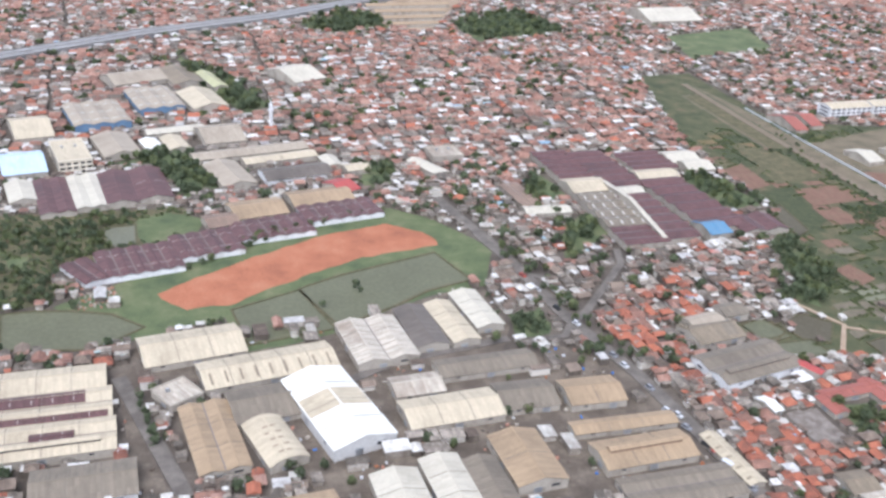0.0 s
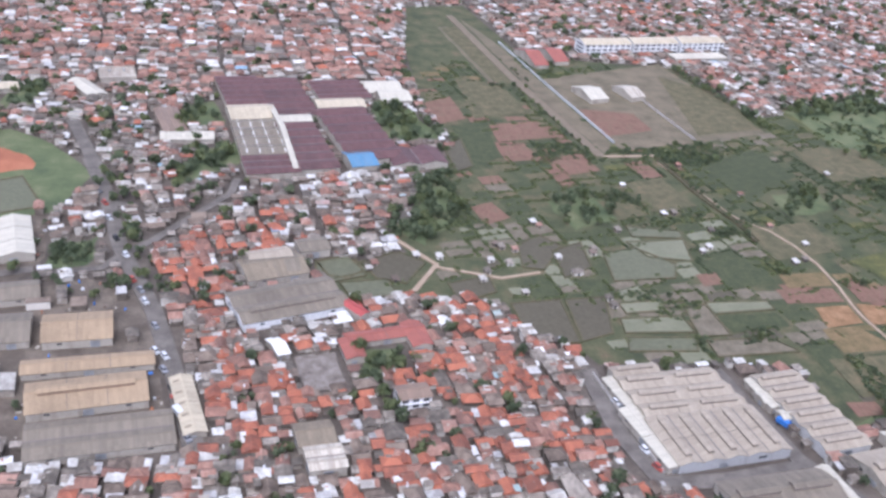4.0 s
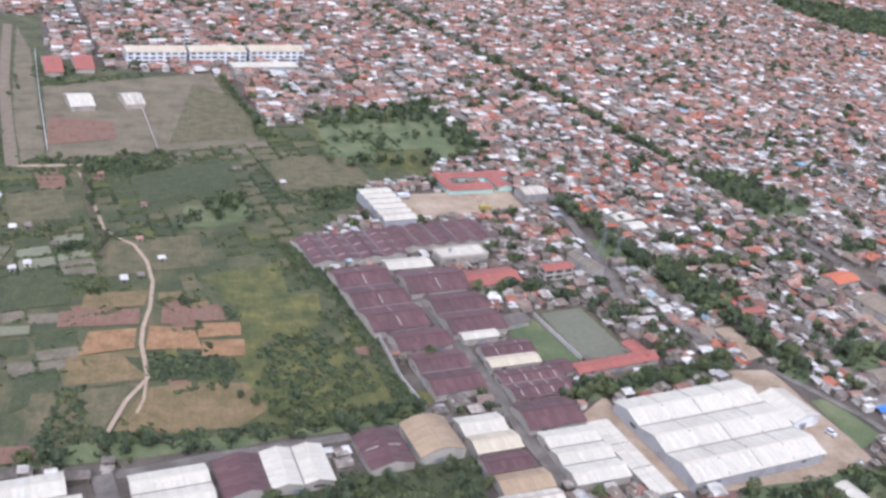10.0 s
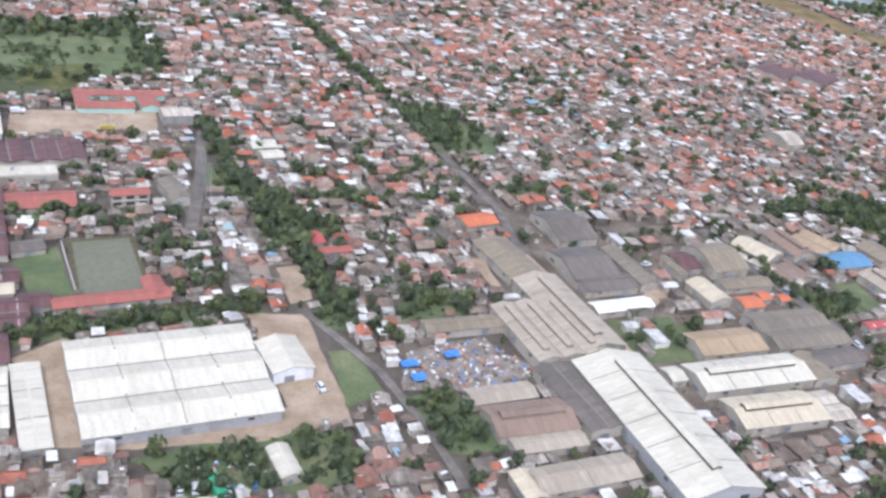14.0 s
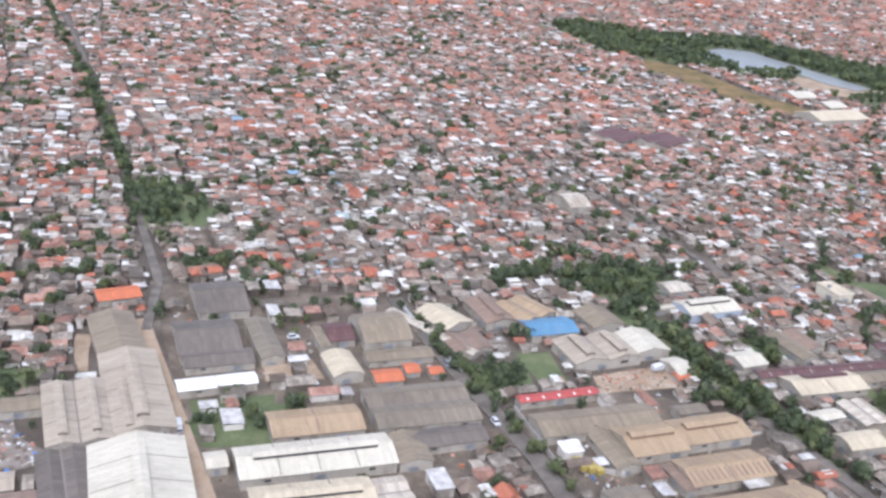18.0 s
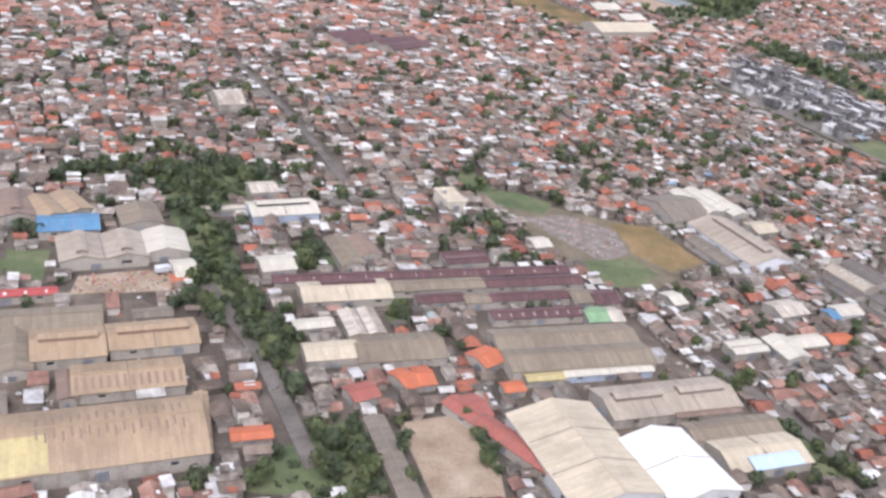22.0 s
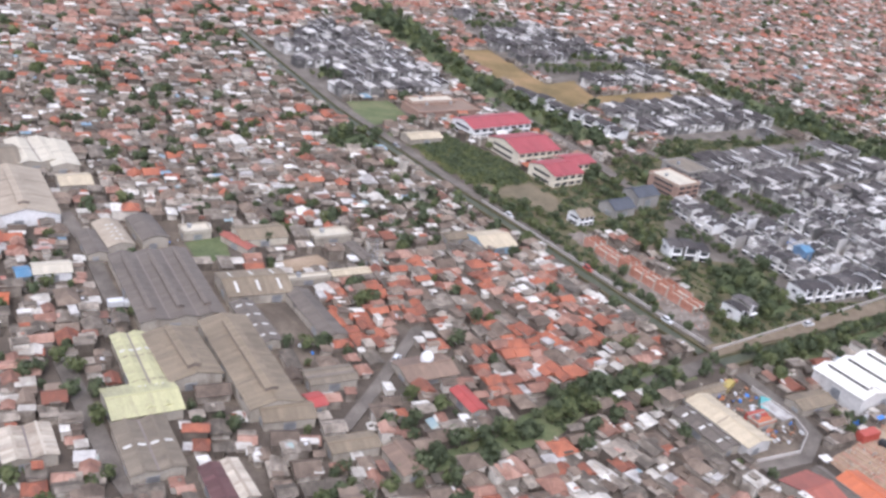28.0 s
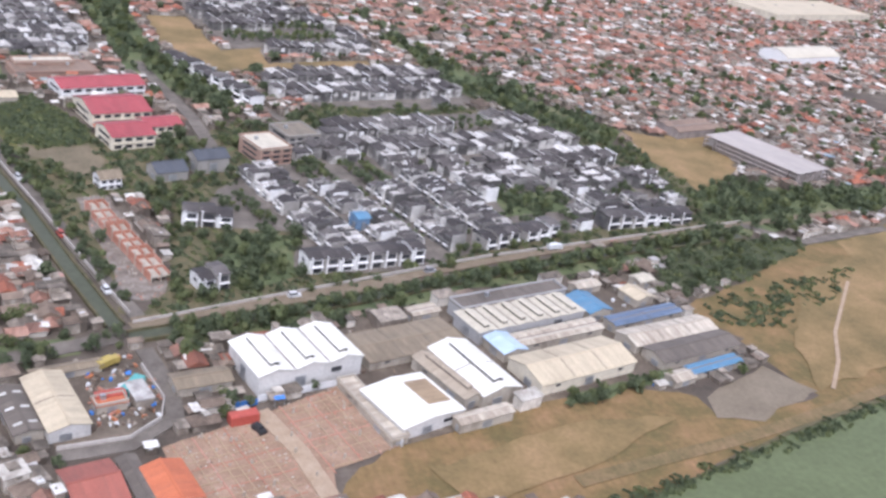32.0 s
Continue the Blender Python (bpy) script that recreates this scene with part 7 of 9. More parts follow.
def vehicle(x, y, kind, turn, colour):
    root = new({"van": "car", "truck": "truck", "container": "shipping_container"}[kind])
    root.matrix_basis = pose(x, y, 0.3 if kind != "container" else 0.1, 0, 0, turn)
    paint = PAINT[colour]
    if kind == "container":
        tagged(root, "%s steel shipping container on the ground" % colour, "container")
        piece("body", mesh_of("body", *box(-3, 3, -1.2, 1.2, 0, 2.2), paint), root)
        for k in range(9):
            piece("rib", unit("rib", paint), root, at(-2.7 + k * 0.675, -1.22, 0.1, 0.2, 0.08, 2.0))
        piece("door", unit("door", paint), root, at(3.03, 0, 0.1, 0.08, 2.2, 2.0))
        return
    ln = 3.4 if kind == "van" else 5.2
    tagged(root, "%s %s with black tyres" % (colour, "compact car" if kind == "van" else "cargo truck"), "car" if kind == "van" else "truck", "vehicles")
    if kind == "van":
        piece("body", mesh_of("body", *prism([(-0.75, 0.15), (0.75, 0.15), (0.78, 0.6), (0.7, 0.8), (-0.7, 0.8), (-0.78, 0.6)], -ln / 2, ln / 2), paint), root)
        piece("cabin", mesh_of("cabin", *prism([(-0.68, 0.8), (0.68, 0.8), (0.55, 1.3), (-0.55, 1.3)], -ln * 0.42, ln * 0.2), DARK), root)
        piece("roof", unit("roof", paint), root, at(-ln * 0.11, 0, 1.3, ln * 0.56, 1.05, 0.06))
    else:
        piece("chassis", unit("chassis", STEEL), root, at(0, 0, 0.3, ln, 0.9, 0.2))
        piece("cargo_box", mesh_of("cargo_box", *box(-ln / 2, ln * 0.2, -0.95, 0.95, 0.55, 2.0), paint), root)
        piece("cab", mesh_of("cab", *prism([(-0.9, 0.4), (0.9, 0.4), (0.9, 1.2), (0.8, 1.7), (-0.8, 1.7), (-0.9, 1.2)], ln * 0.24, ln * 0.5), paint), root)
        piece("windscreen", unit("windscreen", DARK), root, at(ln * 0.5 + 0.01, 0, 1.1, 0.06, 1.5, 0.5))
    for sx in (-0.32, 0.34):
        for sy in (-1, 1):
            piece("wheel", WHEEL, root, pose(sx * ln, sy * (0.72 if kind == "van" else 0.85), 0.02) @ pose(0, 0, 0, 0, 0, 0))


def tarpaulin(x, y, w, d, colour):
    root = new("tarpaulin_shelter")
    root.matrix_basis = pose(x, y, 0, 0, 0, 14)
    tagged(root, "%s tarpaulin stretched over thin poles" % colour, "shelter")
    v = [((i / 6 - 0.5) * w, (j / 4 - 0.5) * d, 1.9 - 0.35 * abs(j / 4 - 0.5) * 2 + 0.08 * math.sin(i * 2.1 + j)) for i in range(7) for j in range(5)]
    top = [(i * 5 + j, i * 5 + j + 5, i * 5 + j + 6, i * 5 + j + 1) for i in range(6) for j in range(4)]
    piece("sheet", mesh_of("sheet", v, top, PAINT[colour]), root)
    for sx in (-0.47, 0.47):
        for sy in (-0.46, 0.46):
            piece("pole", unit("pole", STEEL), root, at(sx * w, sy * d, 0, 0.08, 0.08, 1.6))


def fence(kind, h, *pts):
    pts = list(pts)
    strip("perimeter_wall", pts, 0.25, PAINT[kind] if kind in PAINT else WALL["plaster"], 0.0, h + 0.25, "%s perimeter wall" % {"plaster": "weathered plaster"}.get(kind, kind + " painted"), category="wall")


DEBRIS_MATS = [WALL["plaster"], BRICK, TIN_GREY, PAINT["white"], PAINT["orange"], PAINT["blue"], TILE_DARK]


def debris(n, size, kind, *pts):
    """Broken slabs, boards and scrap strewn inside a polygon."""
    pts = list(pts)
    xs, ys = [q[0] for q in pts], [q[1] for q in pts]
    v, f, idx = [], [], []
    tries = 0
    while n and tries < 4000:
        tries += 1
        x, y = rng.uniform(min(xs), max(xs)), rng.uniform(min(ys), max(ys))
        inside = False
        for (ax, ay), (bx, by) in zip(pts, pts[1:] + pts[:1]):
            if (ay > y) != (by > y) and x < (bx - ax) * (y - ay) / (by - ay) + ax:
                inside = not inside
        if not inside:
            continue
        n -= 1
        a, b, c = size * rng.uniform(0.4, 1.6), size * rng.uniform(0.3, 0.9), size * rng.uniform(0.15, 0.7)
        an = rng.uniform(0, 3.1)
        gv, gf = box(-a / 2, a / 2, -b / 2, b / 2, 0, c)
        k = len(v)
        v += [(x + math.cos(an) * p - math.sin(an) * q, y + math.sin(an) * p + math.cos(an) * q, 0.1 + r + 0.15 * p) for p, q, r in gv]
        f += [tuple(i + k for i in g) for g in gf]
        idx += [rng.choice((0, 0, 1, 1, 2) if kind == "rubble" else (0, 0, 1, 2, 2, 3, 3, 4, 5, 6, 6, 6))] * 6
    tagged(new("rubble" if kind == "rubble" else "scrap", mesh_of("rubble", v, f, DEBRIS_MATS, idx)), "strewn broken concrete and brick rubble" if kind == "rubble" else "heaps of mixed coloured scrap", "rubble", kind="stuff")


def lineup(maker, n, a, b):
    turn = math.degrees(math.atan2(b[1] - a[1], b[0] - a[0]))
    width = math.hypot(b[0] - a[0], b[1] - a[1]) / n
    for k in range(n):
        q = (k + 0.5) / n
        x, y = a[0] + (b[0] - a[0]) * q, a[1] + (b[1] - a[1]) * q
        stamp(corners(x, y, width, 8, turn), BUILT, COVER)
        maker(x, y, turn, width)


def brick_shell(x, y, turn, width):
    root = new("unfinished_house")
    root.matrix_basis = pose(x, y, 0, 0, 0, turn)
    tagged(root, "roofless unfinished brick house shell", "house", "unfinished brick houses")
    w, d, h = width, 5.0, rng.uniform(2.2, 3.6)
    for px, py, sx, sy in ((0, -d / 2, w - 0.1, 0.2), (0, d / 2, w - 0.1, 0.2), (-w / 2 + 0.1, 0, 0.2, d - 0.3), (0, 0, w - 0.5, 0.18)):
        piece("brick_wall", unit("brick_wall", BRICK), root, at(px, py, 0, sx, sy, h * rng.uniform(0.8, 1.0)))
    for sx in (-1, 1):
        for sy in (-1, 0, 1):
            piece("column", unit("column", WALL["plaster"]), root, at(sx * (w / 2 - 0.15), sy * d / 2, 0, 0.25, 0.25, h + 0.5))
    piece("floor_slab", unit("floor_slab", WALL["plaster"]), root, at(0, 0, h * 0.55, w - 0.3, d - 0.3, 0.15))


def facing_house(x, y, turn, width):
    root = new("terraced_house")
    root.matrix_basis = pose(x, y, 0, 0, 0, turn)
    h = rng.choice((3.8, 4.6, 4.8))
    w = width * 0.94
    tagged(root, "modern white terraced house with dark flat roof", "house", "terraced houses by the canal")
    body = rng.choice((WALL["white"], WALL["white"], TOWN_WALL, WALL["grey"]))
    piece("wall", mesh_of("wall", *box(-w / 2, w / 2, -3.2, 3.4, 0, h), body), root)
    piece("roof", mesh_of("roof", *prism([(-3.6, h), (0, h + 0.7), (3.7, h), (3.7, h + 0.15), (0, h + 0.85), (-3.6, h + 0.15)], -w / 2 - 0.1, w / 2 + 0.1), SLATE), root)
    piece("facade_frame", unit("facade_frame", WALL["white"]), root, at(-w * 0.3, -3.45, 0, 0.3, 0.5, h + 0.5))
    piece("canopy", unit("canopy", WALL["white"]), root, at(w * 0.1, -3.6, h * 0.48, w * 0.75, 0.9, 0.18))
    for f in range(2):
        piece("window", unit("window", DARK), root, at(w * 0.12, -3.22, 0.35 + f * h * 0.5, w * 0.55, 0.1, h * 0.3))
    piece("side_window", unit("window", DARK), root, at(-w / 2 - 0.02, 0.5, h * 0.55, 0.08, 1.6, h * 0.2))


def frame_block(x, y, w, d, turn, h, floors):
    """Bare concrete frame: slabs on columns."""
    root = new("unfinished_block")
    root.matrix_basis = pose(x, y, 0, 0, 0, turn)
    stamp(corners(x, y, w, d, turn, 1), BUILT, COVER)
    tagged(root, "unfinished bare concrete building frame", "building")
    for f in range(floors + 1):
        piece("slab", unit("slab", ROOF["concrete"]), root, at(0, 0, h / floors * f, w, d, 0.25))
    nx, ny = max(2, int(w / 5)), max(2, int(d / 5))
    for i in range(nx + 1):
        for j in (0, ny):
            piece("column", unit("column", WALL["slab"]), root, at((i / nx - 0.5) * (w - 0.6), (j / ny - 0.5) * (d - 0.6), 0, 0.4, 0.4, h))
    for j in range(1, ny):
        for i in (0, nx):
            piece("column", unit("column", WALL["slab"]), root, at((i / nx - 0.5) * (w - 0.6), (j / ny - 0.5) * (d - 0.6), 0, 0.4, 0.4, h))
    piece("core_wall", unit("core_wall", WALL["slab"]), root, at(0, 0, 0, w * 0.9, d * 0.75, h))


def foundations():
    """Strip footings of the building site, both ways across it."""
    root = new("foundation_grid")
    root.matrix_basis = pose(1118, 152, 0, 0, 0, 19)
    tagged(root, "grid of low brick and concrete strip footings", "foundation")
    m = root.matrix_basis
    for across in (0, 1):
        for k in range(-14, 15):
            run = None
            for j in range(-80, 82):
                p = (k * 2.3, j * 0.5) if across else (j * 0.5, k * 2.3)
                w = m @ Vector((p[0], p[1], 0))
                ok = cover(w.x, w.y) == OPEN and cover(w.x, w.y, TASTE) == 6 and j < 81
                if ok and run is None:
                    run = j
                if not ok and run is not None:
                    a, b = run * 0.5, (j - 1) * 0.5
                    if b - a > 2 and rng.random() < 0.8:
                        c = (a + b) / 2
                        piece("footing", unit("footing", ROOF["tan"] if (k + across) % 3 else BRICK), root,
                              at(k * 2.3, c, 0.1, 0.24, b - a, 0.22) if across else at(c, k * 2.3, 0.1, b - a, 0.24, 0.2))
                    run = None
    for i in range(26):
        w = Vector((rng.uniform(-20, 20), rng.uniform(-14, 14), 0))
        q = m @ w
        if cover(q.x, q.y, TASTE) == 6:
            piece("column_stub", unit("column_stub", WALL["plaster"]), root, at(w.x, w.y, 0.1, 0.3, 0.3, rng.uniform(0.6, 1.6)))


frame_block(1354.2, 341.0, 24.5, 48.1, 23.4, 5.5, 3)
avenue(5.0, 3.5, 3.0, (334.5, 193.8), (357.6, 197.7), (383.4, 204.3), (384.0, 185.6))
avenue(4.0, 2.6, 1.5, (278.5, 412.9), (285.6, 362.2), (290.2, 326.9))
hut(183.7, 319.6, 2.0, 2.6, 4)
hut(188.5, 317.6, 2.0, 2.2, 4)
hut(203.8, 311.7, 2.0, 2.2, 4)
hut(208.0, 300.4, 4.0, 2.6, 3)
hut(200.9, 340.6, 2.0, 2.6, 4)
hut(202.7, 337.4, 2.0, 1.8, 4)
hut(234.2, 334.8, 2.0, 2.6, 4)
hut(134.9, 306.2, 2.0, 2.6, 4)
hut(132.6, 302.3, 2.0, 1.8, 4)
hut(263.9, 351.0, 2.0, 2.6, 4)
hut(285.0, 401.2, 2.0, 2.2, 4)
hut(357.1, 395.3, 2.0, 2.2, 4)
hut(298.1, 309.4, 2.0, 2.6, 4)
hut(303.3, 311.7, 2.0, 1.8, 4)
hut(302.0, 339.9, 2.0, 1.8, 4)
hut(304.0, 327.8, 2.0, 2.2, 4)
hut(309.7, 324.2, 2.0, 1.8, 4)
hut(219.5, 318.5, 2.0, 2.2, 4)
hut(218.1, 315.4, 2.0, 2.6, 4)
hut(214.3, 282.6, 2.0, 2.2, 4)
hut(214.7, 278.0, 2.0, 2.6, 4)
hut(302.5, 370.5, 2.0, 1.8, 4)
hut(274.1, 335.4, 2.0, 2.2, 4)
hut(263.3, 317.4, 2.0, 1.8, 4)
hut(267.4, 321.1, 2.0, 2.2, 4)
hut(259.1, 349.7, 2.0, 2.2, 4)
hut(250.2, 377.4, 2.0, 1.8, 4)
hut(150.6, 312.5, 2.0, 2.6, 4)
hut(159.0, 311.5, 2.0, 2.6, 4)
hut(177.7, 309.1, 2.0, 1.8, 4)
hut(184.2, 307.2, 2.0, 2.6, 4)
hut(185.3, 286.2, 2.0, 1.8, 4)
hut(174.8, 301.1, 2.0, 2.6, 4)
hut(172.0, 295.3, 2.0, 2.6, 4)
hut(168.4, 299.1, 2.0, 2.2, 4)
hut(141.1, 295.0, 2.0, 2.6, 4)
hut(133.7, 309.3, 2.0, 1.8, 4)
hut(166.5, 302.9, 2.0, 1.8, 4)
hut(181.8, 321.7, 2.0, 1.8, 4)
avenue(3.2, 4.5, 2.0, (488.8, 316.3), (521.5, 316.4), (553.4, 321.9))
avenue(3.0, 4.2, 1.5, (421.8, 229.8), (484.0, 245.4))
avenue(3.0, 4.2, 1.5, (421.7, 233.9), (484.8, 249.7))
avenue(4.0, 4.0, 1.5, (411.5, 297.9), (431.7, 297.8), (453.1, 302.5))
avenue(4.0, 5.0, 2.5, (685.6, 314.4), (710.9, 332.6), (729.7, 323.2), (734.4, 295.4), (740.4, 260.2), (740.9, 237.1), (751.2, 224.9), (754.5, 213.8))
avenue(4.0, 4.5, 2.0, (657.7, 271.1), (667.2, 235.7), (677.1, 195.6))
avenue(4.0, 4.5, 2.0, (652.4, 298.0), (662.8, 254.1))
avenue(5.0, 5.0, 2.0, (512.4, 610.5), (552.2, 426.2))
avenue(5.0, 4.0, 3.0, (603.2, 327.8), (607.5, 297.1), (619.4, 295.3))
avenue(5.0, 4.0, 3.0, (629.6, 299.6), (645.4, 300.0))
avenue(4.0, 5.0, 2.5, (718.6, 347.8), (743.9, 330.3), (767.7, 328.3))
avenue(3.5, 5.0, 2.0, (733.9, 281.0), (743.5, 247.3), (750.2, 219.4), (755.6, 198.1))
avenue(3.5, 4.0, 1.5, (791.8, 194.4), (797.1, 163.9))
avenue(3.5, 4.0, 1.5, (779.2, 189.2), (776.6, 161.1))
avenue(3.5, 4.0, 2.0, (870.4, 184.8), (879.1, 159.1))
avenue(2.6, 4.2, 1.0, (1097.0, 191.2), (1124.1, 202.3), (1173.9, 222.1), (1214.4, 236.2), (1291.0, 262.6))
avenue(3.0, 3.6, 1.2, (1097.2, 196.2), (1124.3, 204.3), (1174.4, 223.8), (1215.7, 239.3), (1292.8, 265.5))
avenue(2.6, 3.0, 1.0, (1183.3, 162.9), (1216.7, 173.8))
avenue(4.0, 4.0, 2.0, (1063.0, 180.3), (1075.6, 189.0), (1088.5, 192.5))
avenue(4.0, 4.0, 3.0, (992.2, 152.6), (1019.9, 164.2), (1044.8, 176.1), (1079.0, 190.1))
avenue(4.0, 3.5, 2.0, (1052.5, 304.3), (1070.1, 261.2))
avenue(6.5, 2.2, 0.3, (233.7, 540.4), (241.1, 508.4))
fence("white", 0.9, (238.5, 588.2), (248.1, 519.7), (262.3, 427.3))
fence("plaster", 0.9, (297.8, 494.0), (306.5, 434.0))
avenue(6.0, 2.4, 0.3, (229.5, 508.1), (246.3, 412.5))
avenue(4.0, 4.5, 1.5, (337.2, 551.4), (354.9, 453.0))
avenue(4.0, 3.0, 1.5, (215.2, 504.5), (235.8, 505.0))
avenue(4.0, 3.5, 1.5, (-98.4, 359.8), (-74.7, 383.2), (-45.5, 403.5), (-8.1, 422.6))
avenue(7.0, 4.0, 2.0, (33.5, 384.5), (49.1, 324.4), (62.6, 280.5))
avenue(4.0, 4.5, 3.0, (-59.7, 225.8), (-46.7, 230.2))
avenue(4.0, 4.5, 3.0, (-73.8, 221.8), (-66.1, 225.0))
avenue(4.0, 4.0, 2.0, (-105.6, 271.5), (-94.4, 241.2))
avenue(5.0, 4.0, 2.0, (10.1, 252.5), (22.2, 256.6))
avenue(5.0, 4.0, 2.0, (-15.5, 239.1), (-4.6, 241.4))
avenue(5.0, 4.5, 2.0, (-77.2, 386.1), (-63.0, 397.6))
avenue(4.0, 3.0, 1.5, (-47.4, 332.1), (-43.2, 327.5))
avenue(4.0, 3.5, 1.5, (-33.5, 348.2), (-27.4, 338.4))
avenue(4.0, 4.5, 3.0, (926.8, 196.6), (931.1, 183.6), (936.1, 171.6))
avenue(4.0, 4.5, 3.0, (978.0, 203.7), (987.1, 201.1), (991.0, 199.8))
avenue(4.0, 4.0, 3.0, (953.6, 173.9), (964.7, 168.6))
avenue(5.0, 4.0, 3.0, (868.8, 210.7), (874.6, 202.9))
avenue(5.0, 4.0, 3.0, (927.3, 202.9), (929.1, 195.1))
minaret(-67.4, 533.5)
dome(1007.8, 192.3)
mast(471.1, 324.5, 15.0)
mast(472.5, 313.8, 14.0)
mast(1004.7, 242.7, 10.0)
mast(593.5, 735.4, 9.0)
fence("plaster", 1.2, (354.7, 337.3), (366.8, 308.0), (374.9, 270.8), (377.6, 245.7), (381.5, 229.5))
fence("blue", 1.2, (1100.8, 163.7), (1113.7, 167.0))
fence("white", 1.4, (1113.8, 167.9), (1132.6, 173.7), (1141.3, 150.6))
fence("white", 1.2, (651.5, 298.0), (662.8, 254.1))
fence("plaster", 1.0, (1075.1, 153.2), (1088.1, 155.9), (1094.1, 162.1), (1094.9, 169.0), (1090.7, 181.9))
fence("plaster", 0.9, (1089.2, 199.9), (1145.0, 222.1), (1189.9, 239.8), (1300.6, 274.3))
fence("plaster", 0.9, (1052.4, 295.2), (1088.6, 203.9))
fence("plaster", 1.2, (429.9, 281.5), (436.4, 252.5))
fence("plaster", 1.2, (673.1, 234.5), (677.3, 209.2), (693.4, 202.4))
fence("plaster", 1.0, (195.5, 238.4), (201.8, 192.5))
debris(160, 0.9, "scrap", (1079.3, 180.0), (1090.7, 183.0), (1095.0, 171.0), (1093.5, 161.2), (1080.9, 159.1))
debris(110, 0.5, "rubble", (1075.4, 272.1), (1083.1, 275.1), (1098.4, 224.1), (1097.8, 210.8), (1087.4, 212.0))
debris(420, 0.42, "rubble", (1094.3, 152.9), (1115.1, 164.1), (1133.8, 173.7), (1141.7, 151.0), (1125.7, 144.4), (1125.0, 134.7), (1097.6, 137.0))
debris(130, 0.7, "rubble", (701.6, 252.0), (729.1, 258.5), (728.4, 245.2), (701.1, 242.5))
debris(80, 0.7, "rubble", (659.8, 276.5), (672.4, 282.3), (675.4, 271.1), (664.0, 266.8))
debris(150, 0.6, "rubble", (744.3, 289.2), (764.7, 296.0), (760.3, 279.1), (741.0, 273.1))
debris(130, 0.6, "rubble", (838.3, 300.0), (855.4, 302.1), (867.8, 290.4), (866.5, 273.0), (853.0, 270.2), (846.0, 284.0))
debris(320, 0.9, "scrap", (520.9, 223.8), (544.6, 232.9), (556.8, 215.3), (545.8, 210.3), (532.6, 208.1), (517.6, 208.5))
tarpaulin(533.7, 222.3, 4.0, 2.6, "blue")
tarpaulin(521.8, 218.0, 3.4, 2.2, "blue")
tarpaulin(522.4, 211.6, 3.0, 2.4, "blue")
debris(60, 0.8, "scrap", (463.5, 182.4), (481.3, 185.3), (483.6, 171.7), (465.6, 171.1))
debris(60, 0.7, "scrap", (681.0, 209.2), (686.5, 211.6), (693.7, 195.9), (685.5, 193.8))
debris(120, 0.8, "rubble", (-138.9, 344.1), (-125.0, 348.3), (-119.2, 330.1), (-136.0, 328.5))
debris(60, 0.7, "rubble", (435.1, 384.2), (439.4, 387.9), (443.0, 368.5), (436.7, 364.8))
debris(80, 0.7, "scrap", (929.0, 216.2), (936.4, 220.4), (938.6, 211.1), (930.7, 208.5))
debris(110, 0.8, "scrap", (540.4, 272.8), (553.4, 273.7), (555.2, 264.9), (542.5, 264.0))
# large single trees between the works
def big_tree(px, py, high):
    TREES.append((px, py, high))
    stamp(corners(px, py, high * 0.6, high * 0.6, 9), WOOD if cover(px, py) in (0, WOOD) else cover(px, py), COVER)


big_tree(128.6, 235.6, 6.0)
big_tree(130.0, 228.6, 6.0)
big_tree(131.6, 221.9, 6.0)
big_tree(134.0, 216.7, 6.0)
big_tree(130.6, 242.8, 6.0)
big_tree(136.5, 242.7, 6.0)
big_tree(125.4, 252.1, 6.0)
big_tree(32.2, 312.2, 5.5)
big_tree(33.5, 305.0, 5.5)
big_tree(28.9, 313.8, 5.5)
big_tree(16.5, 298.8, 5.5)
big_tree(48.5, 290.8, 5.5)
big_tree(52.3, 289.3, 5.5)
big_tree(77.8, 280.4, 5.5)
big_tree(63.4, 375.5, 5.5)
big_tree(63.5, 365.9, 5.5)
big_tree(60.3, 383.5, 5.5)
big_tree(52.5, 387.6, 5.5)
big_tree(33.5, 366.5, 5.5)
big_tree(737.2, 230.3, 6.0)
big_tree(734.8, 236.1, 6.0)
big_tree(745.2, 231.6, 7.0)
big_tree(745.5, 221.3, 7.0)
big_tree(750.2, 211.8, 8.0)
big_tree(752.4, 210.1, 7.0)
big_tree(754.8, 197.3, 7.0)
big_tree(738.7, 225.5, 5.0)
big_tree(785.6, 233.6, 6.0)
big_tree(759.5, 180.4, 6.5)
big_tree(762.3, 176.0, 7.0)
big_tree(766.9, 180.6, 6.0)
big_tree(767.6, 172.4, 6.5)
big_tree(760.9, 168.9, 6.5)
big_tree(767.4, 164.2, 6.0)
big_tree(683.8, 275.5, 6.0)
big_tree(688.1, 275.2, 5.0)
big_tree(722.2, 324.4, 7.0)
big_tree(715.7, 321.9, 6.0)
big_tree(734.8, 273.3, 7.0)
big_tree(737.4, 255.6, 7.0)
big_tree(730.4, 237.7, 7.0)
big_tree(745.7, 237.4, 7.0)
big_tree(745.0, 229.0, 7.0)
big_tree(762.6, 260.3, 7.0)
big_tree(665.6, 243.4, 7.0)
big_tree(672.3, 248.4, 6.0)
big_tree(592.4, 229.7, 5.0)
big_tree(602.8, 232.1, 5.0)
big_tree(604.6, 227.5, 5.0)
big_tree(598.9, 243.0, 4.5)
big_tree(596.0, 241.2, 4.5)
big_tree(870.5, 200.4, 6.5)
big_tree(865.9, 197.3, 6.0)
big_tree(911.9, 216.6, 5.0)
big_tree(873.1, 244.7, 5.0)
lineup(brick_shell, 9, (1079.4, 264.6), (1096.2, 221.0))
